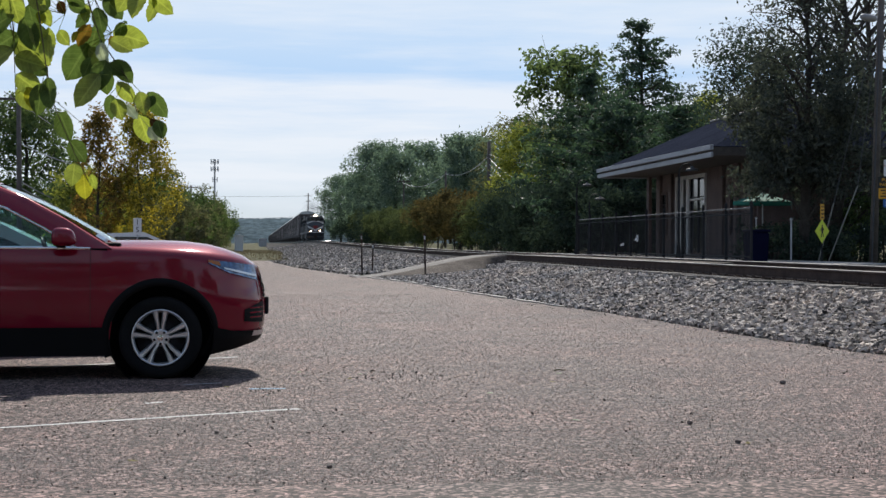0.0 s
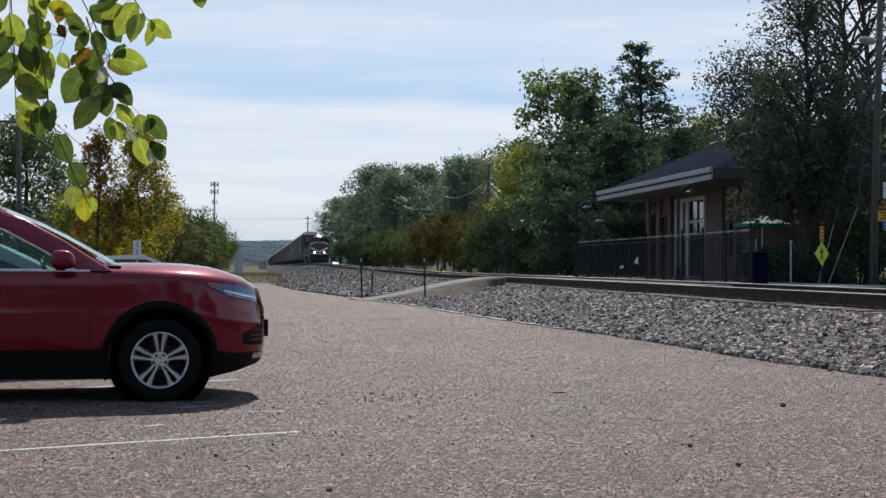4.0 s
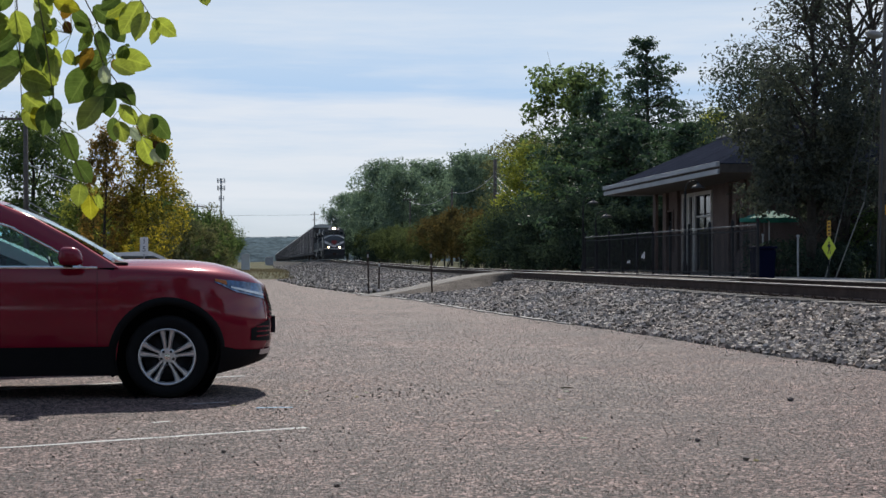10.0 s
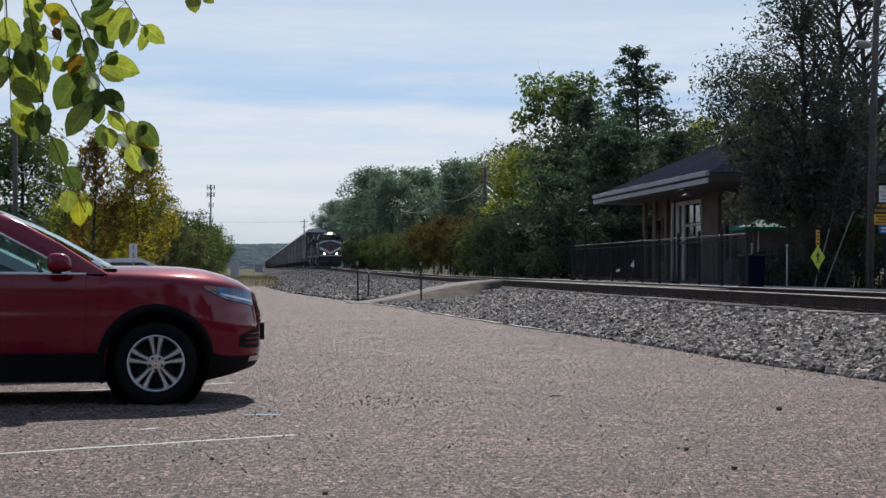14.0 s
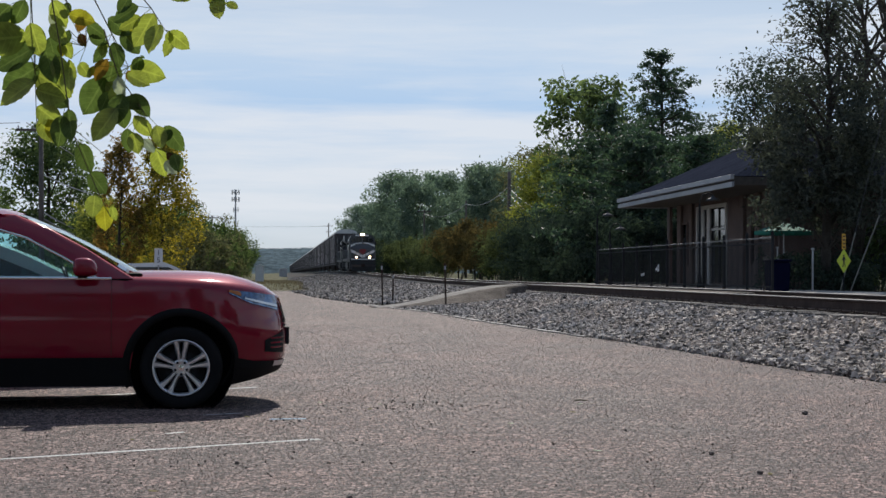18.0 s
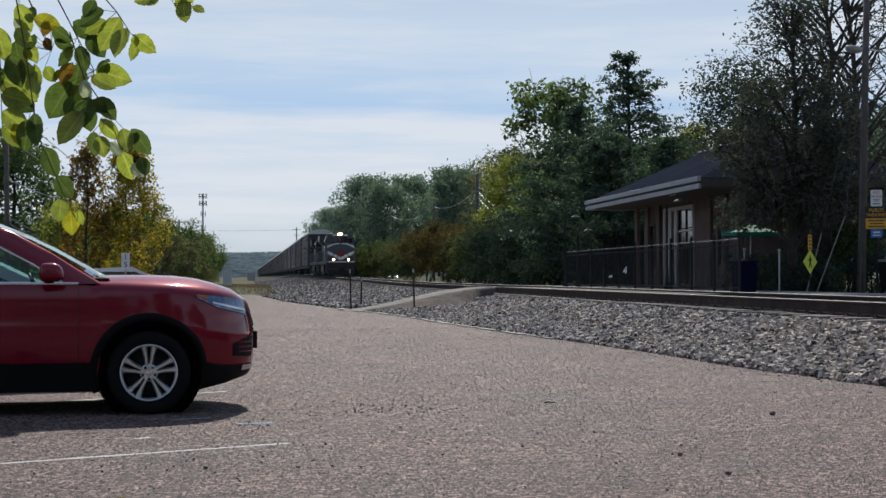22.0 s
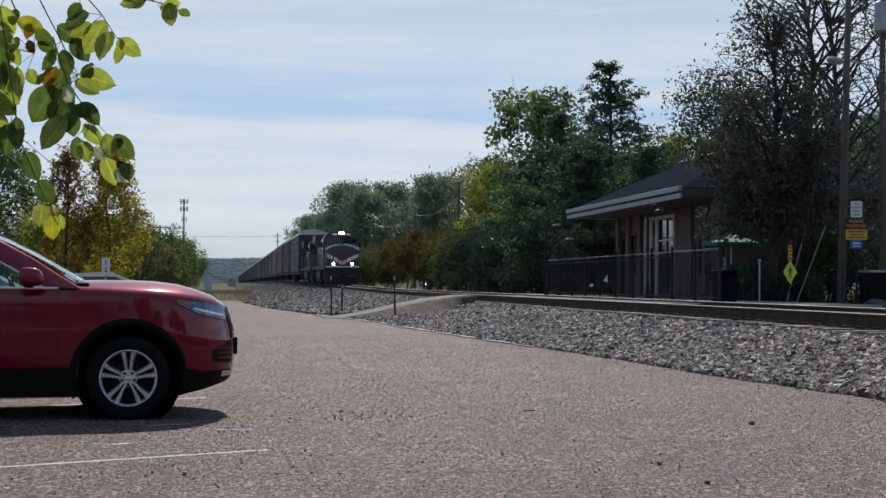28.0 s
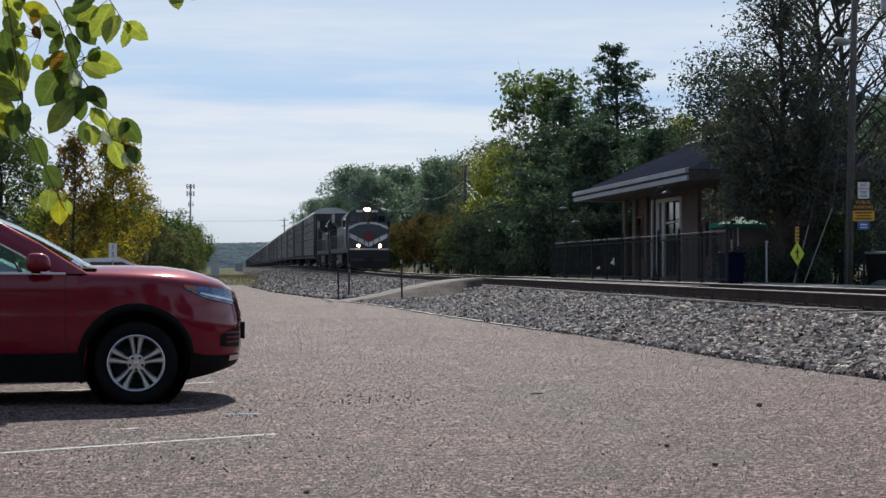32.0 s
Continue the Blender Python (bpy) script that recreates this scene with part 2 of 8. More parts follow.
STONE = material("crushed_grey_stone", (0.27, 0.25, 0.235), 0.85, vary=0.22, scale=0.35, fine=0.25, bump=0.3, bump_scale=70, island=0.92, spec=0.2, dirt=((0.055, 0.052, 0.05), 0.45, 0.62))
# grey stretches and dusty tan ones
_tones = [q for q in STONE.node_tree.nodes if q.type == "VALTORGB"][0].color_ramp.elements
_tones[0].color, _tones[1].color = (0.285, 0.262, 0.243, 1), (0.4, 0.335, 0.28, 1)
RAIL_TOP = material("polished_rail_head", (0.26, 0.235, 0.22), 0.42, metal=0.8, vary=0.12, scale=3)
RAIL_RUST = material("rusty_rail_side", (0.058, 0.041, 0.035), 0.9, vary=0.3, scale=4, fine=0.2, bump=0.4, bump_scale=60, spec=0.15)
TIE_M = material("weathered_tie_wood", (0.2, 0.18, 0.16), 0.9, vary=0.3, scale=3, fine=0.35, bump=0.6, bump_scale=35, random_tone=0.3)
CONCRETE = material("pale_concrete", (0.27, 0.25, 0.225), 0.85, vary=0.15, scale=1.2, fine=0.2, bump=0.4, bump_scale=40, dirt=((0.22, 0.2, 0.18), 1.1, 0.6))
BARK = material("grey_brown_bark", (0.05, 0.042, 0.035), 0.95, vary=0.3, scale=3, fine=0.3, bump=0.8, bump_scale=18)
POLE_WOOD = material("weathered_pole_wood", (0.115, 0.097, 0.085), 0.9, vary=0.25, scale=2, fine=0.25, bump=0.5, bump_scale=25)
LEAF_GREEN = leaf_material("mid_green_leaves", (0.034, 0.051, 0.026), (0.092, 0.115, 0.055), (0.9, 1.0, 0.55))
LEAF_DARK = leaf_material("dark_green_leaves", (0.022, 0.031, 0.027), (0.056, 0.069, 0.052), (0.45, 0.55, 0.4))
LEAF_LIME = leaf_material("yellow_green_leaves", (0.068, 0.088, 0.028), (0.22, 0.225, 0.068), (1.0, 1.0, 0.5))
LEAF_RUST = leaf_material("autumn_rust_leaves", (0.042, 0.045, 0.024), (0.098, 0.078, 0.038), (0.72, 0.64, 0.42))
LEAF_OLIVE = leaf_material("dry_olive_leaves", (0.055, 0.06, 0.038), (0.135, 0.132, 0.078), (0.75, 0.78, 0.5))
LEAF_SHADE = leaf_material("shade_tree_leaves", (0.033, 0.038, 0.035), (0.085, 0.09, 0.075), (0.5, 0.55, 0.42))
NEEDLES = leaf_material("pine_needles", (0.026, 0.042, 0.034), (0.07, 0.095, 0.064), (0.55, 0.7, 0.45), 0.1)
# two tones of one leaf: back-lit brightness and shade are painted in
LEAF_NEAR = leaf_material("bright_back_lit_leaf", (0.08, 0.105, 0.028), (0.18, 0.205, 0.045), (1.45, 1.45, 0.7), 0.3, veins=True)
LEAF_NEAR_SHADED = leaf_material("shaded_green_leaf", (0.04, 0.065, 0.024), (0.09, 0.12, 0.04), (0.8, 0.85, 0.45), veins=True)
LEAF_NEAR_RUST = leaf_material("turning_orange_leaf", (0.14, 0.09, 0.02), (0.22, 0.13, 0.025), (0.8, 0.75, 0.4), veins=True)
LEAF_MAPLE = leaf_material("turning_maple_leaves", (0.058, 0.064, 0.02), (0.26, 0.22, 0.052), (1.3, 1.2, 0.45))
LEAF_RUSSET = leaf_material("russet_maple_leaves", (0.05, 0.052, 0.022), (0.18, 0.13, 0.045), (1.1, 0.85, 0.42))
TWIG = material("green_brown_twig", (0.1, 0.085, 0.04), 0.8, vary=0.2)
RED_PAINT = material("metallic_red_car_paint", (0.2, 0.005, 0.02), 0.45, metal=0.12, vary=0.04, scale=2, coat=1.0, spec=0.0)
RED_PAINT.node_tree.nodes["Principled BSDF"].inputs["Coat Roughness"].default_value = 0.085
BLACK_PLASTIC = material("black_grained_plastic", (0.005, 0.005, 0.0055), 0.65, vary=0.15, bump=0.2, bump_scale=300, spec=0.15)
RUBBER = material("black_tyre_rubber", (0.011, 0.011, 0.0115), 0.9, vary=0.2, spec=0.15, bump=0.3, bump_scale=120)
ALLOY = material("silver_alloy", (0.62, 0.62, 0.63), 0.32, metal=0.85, vary=0.08)
DARK_METAL = material("dark_painted_metal", (0.024, 0.025, 0.028), 0.7, vary=0.2, spec=0.1)
CHROME = material("chrome_trim", (0.75, 0.75, 0.76), 0.12, metal=1.0, vary=0.03)
GLASS = glass_material("clear_car_glass", (0.6, 0.86, 0.87))
AMBER = material("amber_reflector", (0.5, 0.15, 0.02), 0.3, vary=0.05)
SEAT_GREY = material("grey_seat_cloth", (0.12, 0.12, 0.125), 0.9, vary=0.15, bump=0.3, bump_scale=200)
BRICK = material("dull_brown_brick", (0.11, 0.078, 0.07), 0.9, vary=0.22, scale=1.2, fine=0.25, bump=0.5, bump_scale=22)
SHINGLE = material("dark_slate_shingles", (0.024, 0.028, 0.042), 0.95, vary=0.2, scale=1.0, fine=0.3, bump=0.4, bump_scale=14, spec=0.0)
CREAM = material("cream_painted_wood", (0.5, 0.48, 0.46), 0.6, vary=0.1, scale=2, fine=0.1)
DARK_GLASS = material("dark_window_glass", (0.012, 0.014, 0.018), 0.06, vary=0.1, spec=0.6)
GALV = material("galvanised_steel", (0.36, 0.36, 0.37), 0.5, metal=0.5, vary=0.15, scale=2, dirt=((0.2, 0.16, 0.13), 1.5, 0.62))
RACK_PANEL = material("grimy_rack_screen", (0.5, 0.43, 0.41), 0.7, metal=0.0, vary=0.22, scale=0.8, fine=0.2, bump_scale=9, random_tone=0.4, dirt=((0.12, 0.09, 0.075), 0.7, 0.6))
RACK_ROOF = material("pale_rack_roof", (0.6, 0.59, 0.57), 0.55, metal=0.2, vary=0.12, scale=0.6)
RACK_FRAME = material("dark_rack_frame", (0.07, 0.06, 0.058), 0.75, vary=0.25, scale=1.5)
LOCO_GREY = material("dark_grey_engine_paint", (0.06, 0.064, 0.07), 0.45, vary=0.15, scale=1.5, dirt=((0.05, 0.045, 0.04), 1.8, 0.6))
LOCO_BLACK = material("black_engine_paint", (0.02, 0.02, 0.022), 0.55, vary=0.2, scale=1.5)
LOCO_RED = material("deep_red_paint", (0.22, 0.018, 0.02), 0.4, vary=0.12)
LOCO_WHITE = material("white_engine_paint", (0.7, 0.7, 0.71), 0.45, vary=0.1, dirt=((0.35, 0.33, 0.3), 2.0, 0.6))
HEADLIGHT = glow_material("headlight_glow", (1.0, 0.66, 0.36), 30.0)
DITCHLIGHT = glow_material("ditch_light_glow", (1.0, 0.6, 0.34), 14.0)
SIGN_YELLOW = material("fluorescent_yellow_sign", (0.62, 0.68, 0.03), 0.45, vary=0.05)
SIGN_ORANGE = material("orange_yellow_sign", (0.8, 0.38, 0.02), 0.5, vary=0.06)
SIGN_WHITE = material("white_sign_sheet", (0.7, 0.7, 0.7), 0.5, vary=0.05)
SIGN_BLACK = material("black_sign_ink", (0.012, 0.012, 0.012), 0.5, vary=0.05)
SIGN_RED = material("red_sign_sheet", (0.4, 0.012, 0.02), 0.45, vary=0.05)
SIGN_BLUE = material("blue_sign_sheet", (0.03, 0.13, 0.4), 0.5, vary=0.05)
SIGN_GREY = material("grey_sign_print", (0.22, 0.2, 0.2), 0.6, vary=0.05)
# teal cloth with the shade under the leaves mixed into its colour
TEAL_CLOTH = material("shade_dimmed_teal_canvas", (0.01, 0.15, 0.11), 0.8, vary=0.12, scale=3)
# navy plastic, darkened further to stand for tree shade on the bin
BIN_BLUE = material("shade_dimmed_navy_plastic", (0.003, 0.004, 0.02), 0.9, vary=0.1, spec=0.1)
# the hills' base colour carries the bluish haze of distance
HILL_M = material("hazed_wooded_hill", (0.1, 0.132, 0.145), 1.0, vary=0.3, scale=0.02, fine=0.4, bump_scale=0.12, spec=0.0)
SILVER_CAR = material("silver_car_paint", (0.45, 0.46, 0.47), 0.3, metal=0.6, vary=0.03, coat=0.8)
WHITE_CAR = material("white_car_paint", (0.7, 0.7, 0.71), 0.25, vary=0.03, coat=1.0)


# ---- mesh helpers ----
def mesh_of(bm, name, mat, smooth=False):
    me = bpy.data.meshes.new(name)
    bm.to_mesh(me)
    bm.free()
    for m in mat if isinstance(mat, (list, tuple)) else (mat,):
        me.materials.append(m)
    if smooth:
        me.polygons.foreach_set("use_smooth", [True] * len(me.polygons))
    return me


def part(name, bm, mat, parent=None, label="", smooth=False):
    """Links a bmesh as one mesh object, under a thing or under a part."""
    ob = new(name, mesh_of(bm, name, mat, smooth))
    if parent:
        ob.parent = parent
    return tagged(ob, label) if label else ob


def thing(name, m, label, category, group="", kind=""):
    ob = new(name)
    ob.empty_display_size = 0.2
    ob.matrix_basis = m
    return tagged(ob, label, category, group, kind)


def box(bm, x0, x1, y0, y1, z0, z1, bevel=0.0):
    v = [bm.verts.new((x, y, z)) for z in (z0, z1) for x, y in ((x0, y0), (x1, y0), (x1, y1), (x0, y1))]
    fs = [bm.faces.new([v[i] for i in q]) for q in ((3, 2, 1, 0), (4, 5, 6, 7), (0, 1, 5, 4), (1, 2, 6, 5), (2, 3, 7, 6), (3, 0, 4, 7))]
    if bevel:
        bmesh.ops.bevel(bm, geom=list({e for f in fs for e in f.edges}), offset=bevel, segments=2, affect="EDGES", profile=0.5)
    return bm


def tube(bm, p, q, r0, r1=None, n=8, caps=True):
    """A tapered round bar from p to q."""
    p, q = Vector(p), Vector(q)
    r1 = r0 if r1 is None else r1
    a = (q - p).normalized()
    u = a.orthogonal().normalized()
    w = a.cross(u)
    rings = []
    for c, r in ((p, r0), (q, r1)):
        rings.append([bm.verts.new(c + (u * math.cos(k * math.tau / n) + w * math.sin(k * math.tau / n)) * r) for k in range(n)])
    for k in range(n):
        bm.faces.new((rings[0][k], rings[0][(k + 1) % n], rings[1][(k + 1) % n], rings[1][k]))
    if caps:
        bm.faces.new(rings[0][::-1])
        bm.faces.new(rings[1])
    return bm


def pipe(bm, pts, r0, r1=None, n=6):
    """A bent bar through pts in one skin, tapering from r0 to r1."""
    r1 = r0 if r1 is None else r1
    pts = [Vector(q) for q in pts]
    k = len(pts) - 1
    u = None
    rings = []
    for i, c in enumerate(pts):
        a = (pts[min(i + 1, k)] - pts[max(i - 1, 0)]).normalized()
        u = a.orthogonal().normalized() if u is None else (u - a * u.dot(a)).normalized()
        w = a.cross(u)
        r = r0 + (r1 - r0) * i / k
        rings.append([bm.verts.new(c + (u * math.cos(j * math.tau / n) + w * math.sin(j * math.tau / n)) * r) for j in range(n)])
    for a, b in zip(rings, rings[1:]):
        for j in range(n):
            bm.faces.new((a[j], a[(j + 1) % n], b[(j + 1) % n], b[j]))
    bm.faces.new(rings[0][::-1])
    bm.faces.new(rings[-1])
    return bm


def prism(bm, outline, d0, d1, plane="xz"):
    """Extrudes a flat outline along the axis that its plane leaves out."""
    put = {"xz": lambda a, b, d: (a, d, b), "yz": lambda a, b, d: (d, a, b), "xy": lambda a, b, d: (a, b, d)}[plane]
    lo, hi = [bm.verts.new(put(a, b, d0)) for a, b in outline], [bm.verts.new(put(a, b, d1)) for a, b in outline]
    n = len(outline)
    bm.faces.new(lo)
    bm.faces.new(hi[::-1])
    for i in range(n):
        bm.faces.new((lo[i], hi[i], hi[(i + 1) % n], lo[(i + 1) % n]))
    bmesh.ops.recalc_face_normals(bm, faces=bm.faces)
    return bm


def disc(bm, c, axis, r, n=24):
    """A flat round plate, 6 mm thick, centred at c."""
    c, a = Vector(c), Vector(axis).normalized()
    return tube(bm, c - a * 0.003, c + a * 0.003, r, r, n)


def soup(name, verts, faces, mat, parent=None, smooth=False):
    """One mesh object from arrays."""
    me = bpy.data.meshes.new(name)
    me.from_pydata(verts, [], faces)
    me.materials.append(mat)
    if smooth:
        me.polygons.foreach_set("use_smooth", [True] * len(me.polygons))
    ob = new(name, me)
    if parent:
        ob.parent = parent
    return ob


def lerp(xs, ys, x):
    return float(np.interp(x, xs, ys))


def text_mesh(name, body, size, mat, parent, m, depth=0.002):
    """Lettering in the built-in font, made into a mesh under its sign."""
    cu = bpy.data.curves.new(name, "FONT")
    cu.body, cu.size, cu.extrude, cu.align_x, cu.align_y = body, size, depth, "CENTER", "CENTER"
    tmp = new("letters", cu)
    bpy.context.view_layer.update()
    me = bpy.data.meshes.new_from_object(tmp.evaluated_get(bpy.context.evaluated_depsgraph_get()))
    bpy.data.objects.remove(tmp)
    me.materials.clear()
    me.materials.append(mat)
    ob = new(name, me)
    ob.parent = parent
    ob.matrix_basis = m
    return ob

# ---- ground, parking lot, track ----
TRACK_X, GAUGE, TIE_TOP, RAIL_Z = 9.5, 1.435, 0.53, 0.75
EDGE_Y = (-60, 0, 12, 15, 18.5, 23, 30, 37, 44, 51, 70, 91, 110, 400)
EDGE_X = (8.3, 7.2, 6.5, 6.36, 6.0, 5.8, 5.2, 4.65, 4.35, 3.4, 1.6, 0.7, 0.2, -1.0)


def grade(y):
    """How much higher the far stretch of the line lies than the stretch beside the lot."""
    return 0.0042 * (min(max(y, 85.0), 230.0) - 85.0)


def sweep(bm, outline, lift=0.0):
    """Carries a closed x-z outline along the line's grade."""
    rings = [[bm.verts.new((a, y, b + lift + grade(y))) for a, b in outline] for y in (-60, 85, 230, 1600)]
    n = len(outline)
    for p, q in zip(rings, rings[1:]):
        for i in range(n):
            bm.faces.new((p[i], p[(i + 1) % n], q[(i + 1) % n], q[i]))
    bm.faces.new(rings[0][::-1])
    bm.faces.new(rings[-1])
    bmesh.ops.recalc_face_normals(bm, faces=bm.faces)
    return bm


def lot_edge(y):
    return lerp(EDGE_Y, EDGE_X, y)


def ballast_z(x, y):
    """The height of the stone bank beside the track."""
    e = lot_edge(y)
    if x < 8.0:
        t = min(max((x - e) / (8.0 - e), 0), 1)
        return (0.42 * (0.55 + 0.45 * t) + grade(y)) * t
    return grade(y) + (0.42 + 0.02 * min(max((x - 8.0) / 0.4, 0), 1) if x < 11.2 else 0.44 - 0.01 * min((x - 11.2) / 0.9, 1))


def ground_sheet():
    ys = [-400, -150, -60, -20, 0, 8] + list(range(12, 60, 3)) + list(range(60, 160, 6)) + [180, 220, 300, 450, 700, 1100, 1800, 3600]
    xs = [-2500, -900, -350, -150, -80, -45, -25, -14, -8, -4, -2, 0, 1, 2, 3, 4, 5, 6, 7, 8, 8.4, 11.1, 12.1, 16, 25, 40, 70, 130, 300, 900, 2500]
    bm = bmesh.new()
    grid = []
    for y in ys:
        row = []
        for x in xs:
            z = -0.06 if x < lot_edge(y) else ballast_z(x, y) - 0.07
            if x > 12.05:
                z = 0.4 + grade(y)
            if y > 96 and -14 < x < 8.1:
                z = max(z, 0.35 * min((y - 96) / 14, 1) * min((x + 14) / 8, 1) * min(max((2.0 - x) / 2, 0), 1))
            row.append(bm.verts.new((x, y, z)))
        grid.append(row)
    for i in range(len(ys) - 1):
        for j in range(len(xs) - 1):
            bm.faces.new((grid[i][j], grid[i][j + 1], grid[i + 1][j + 1], grid[i + 1][j]))
    ob = part("ground", bm, GROUND_M, None, "dusty grass and bare earth around the lot", True)
    tagged(ob, category="ground", kind="structure")


def parking_lot():
    bm = bmesh.new()
    ys = [-60, -30, 0] + list(range(4, 100, 4))
    left, right, low = [], [], []
    for y in ys:
        right.append(bm.verts.new((lot_edge(y) + 0.04 * math.sin(y * 1.7) + 0.03 * math.sin(y * 4.1), y, 0.0)))
        left.append(bm.verts.new((-30 if y < 70 else -30 + (y - 70) * 0.9, y, 0.0)))
        low.append(bm.verts.new((right[-1].co.x, y, -0.08)))
    for i in range(len(ys) - 1):
        bm.faces.new((left[i], right[i], right[i + 1], left[i + 1]))
        bm.faces.new((right[i], low[i], low[i + 1], right[i + 1]))
    ob = part("parking_lot", bm, ASPHALT, None, "worn sunlit grey asphalt parking lot with loose grit")
    tagged(ob, category="pavement", kind="structure")
    # pale worn concrete edging where the lot meets the stone
    bm = bmesh.new()
    last = None
    for k in range(86):
        y = 27.0 + k * 0.32
        w = 0.085 + 0.035 * math.sin(k * 0.9)
        x = lot_edge(y) - 0.03
        row = [bm.verts.new((x - w, y, 0.004)), bm.verts.new((x - w, y, 0.022)), bm.verts.new((x + 0.06, y, 0.03))]
        if last:
            for a in range(2):
                bm.faces.new((last[a], last[a + 1], row[a + 1], row[a]))
        last = row
    tagged(part("edging", bm, CONCRETE, None, "pale crumbling edging between asphalt and stones"), category="kerb", kind="structure")


def stripe(m, length, width, mat, name, label):
    rng = random.Random(int(length * 1000) + int(m.translation.y * 77))
    bm = bmesh.new()
    n = max(2, int(length / 0.25))
    lo, hi = [], []
    for i in range(n + 1):
        s = -length * i / n
        lo.append(bm.verts.new((s, -width / 2 + rng.uniform(-0.006, 0.006), 0.004)))
        hi.append(bm.verts.new((s, width / 2 + rng.uniform(-0.006, 0.006), 0.004)))
    for i in range(n):
        bm.faces.new((lo[i], hi[i], hi[i + 1], lo[i + 1]))
    ob = part(name, bm, mat, None, label)
    ob.matrix_basis = m
    return tagged(ob, category="road marking", kind="structure", group="parking bay markings")


CAR_TURN = 5.0
ground_sheet()
parking_lot()
stripe(pose(0.27, 10.51, 0, 0, 0, 27), 7.0, 0.06, LINE_PAINT, "bay_line", "worn white parking bay line")
stripe(pose(-0.67, 11.04, 0, 0, 0, 40), 0.16, 0.05, LINE_PAINT, "bay_line", "faint worn scrap of a white bay line")
stripe(pose(-0.3, 12.5, 0, 0, 0, 28), 0.35, 0.045, LINE_PAINT, "bay_line", "faint worn scrap of a bay line beside the red car")
stripe(pose(-0.22, 15.32, 0, 0, 0, 34), 6.0, 0.08, LINE_PAINT, "bay_line", "white bay line beyond the red car")
stripe(pose(0.2, 11.98, 0, 0, 0, 4), 0.28, 0.075, BLUE_PAINT, "paint_mark", "small smudge of blue marking paint on asphalt")


def railway_track():
    base = thing("railway_track", pose(TRACK_X, 0, 0), "straight single railway track on grey crushed stone", "railway track", kind="structure")
    profile = ((-0.07, 0), (0.07, 0), (0.07, 0.012), (0.012, 0.03), (0.012, 0.15), (0.036, 0.163), (0.036, 0.19), (-0.036, 0.19), (-0.036, 0.163), (-0.012, 0.15), (-0.012, 0.03), (-0.07, 0.012))
    for side, lift in ((-1, 0.0), (1, 0.03)):
        x = side * GAUGE / 2
        bm = bmesh.new()
        sweep(bm, [(x + a, TIE_TOP + 0.018 + b) for a, b in profile], lift)
        part("rail", bm, RAIL_RUST, base, "rusty brown steel rail")
        bm = bmesh.new()
        sweep(bm, [(x - 0.037, TIE_TOP + 0.208), (x + 0.037, TIE_TOP + 0.208), (x + 0.037, RAIL_Z - 0.008), (x + 0.028, RAIL_Z), (x - 0.028, RAIL_Z), (x - 0.037, RAIL_Z - 0.008)], lift)
        part("rail_head", bm, RAIL_TOP, base, "polished steel rail head")
    bm = bmesh.new()
    box(bm, -1.24, 1.24, -0.115, 0.115, TIE_TOP - 0.18, TIE_TOP, 0.012)
    tie = mesh_of(bm, "tie", TIE_M)
    bm = bmesh.new()
    box(bm, -0.1, 0.1, -0.09, 0.09, TIE_TOP, TIE_TOP + 0.018, 0.004)
    for a in (-0.085, 0.085):
        for b in (-0.05, 0.05):
            box(bm, a - 0.011, a + 0.011, b - 0.011, b + 0.011, TIE_TOP + 0.01, TIE_TOP + 0.05)
    plate = mesh_of(bm, "tie_plate", RAIL_RUST)
    rng = random.Random(5)
    for k in range(230):
        ob = new("tie", tie)
        ob.parent = base
        ob.matrix_basis = pose(rng.uniform(-0.05, 0.05), 8 + k * 0.53, grade(8 + k * 0.53) + rng.uniform(-0.012, 0.008), 0, rng.uniform(-0.4, 0.4), rng.uniform(-1.2, 1.2))
        if k < 110:
            o = new("tie_plate", plate)
            o.parent = base
            o.matrix_basis = pose(-GAUGE / 2, 8 + k * 0.53, 0)
    bm = bmesh.new()
    for k in range(400):
        y = 130 + k * 0.53
        box(bm, -1.3, 1.3, y, y + 0.23, TIE_TOP - 0.18 + grade(y), TIE_TOP + grade(y))
    for k in range(125):
        y = 7.4 - k * 0.53
        box(bm, -1.3, 1.3, y - 0.23, y, TIE_TOP - 0.18, TIE_TOP)
    tagged(part("far_ties", bm, TIE_M, base), kind="stuff")


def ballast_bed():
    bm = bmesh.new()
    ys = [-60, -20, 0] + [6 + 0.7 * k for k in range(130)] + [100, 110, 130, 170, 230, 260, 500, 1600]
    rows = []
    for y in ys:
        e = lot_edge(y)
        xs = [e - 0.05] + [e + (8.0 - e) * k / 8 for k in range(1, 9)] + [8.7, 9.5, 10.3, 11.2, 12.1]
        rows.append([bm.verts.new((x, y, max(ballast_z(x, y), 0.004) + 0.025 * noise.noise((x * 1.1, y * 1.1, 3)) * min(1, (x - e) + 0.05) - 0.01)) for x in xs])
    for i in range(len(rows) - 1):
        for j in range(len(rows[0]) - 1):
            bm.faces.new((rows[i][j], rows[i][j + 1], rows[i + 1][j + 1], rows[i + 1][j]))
    ob = part("ballast_bank", bm, BED_SHADE_M, None, "sloping bank of crushed stone under the track, near-black for gap shade", True)
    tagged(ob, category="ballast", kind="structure")


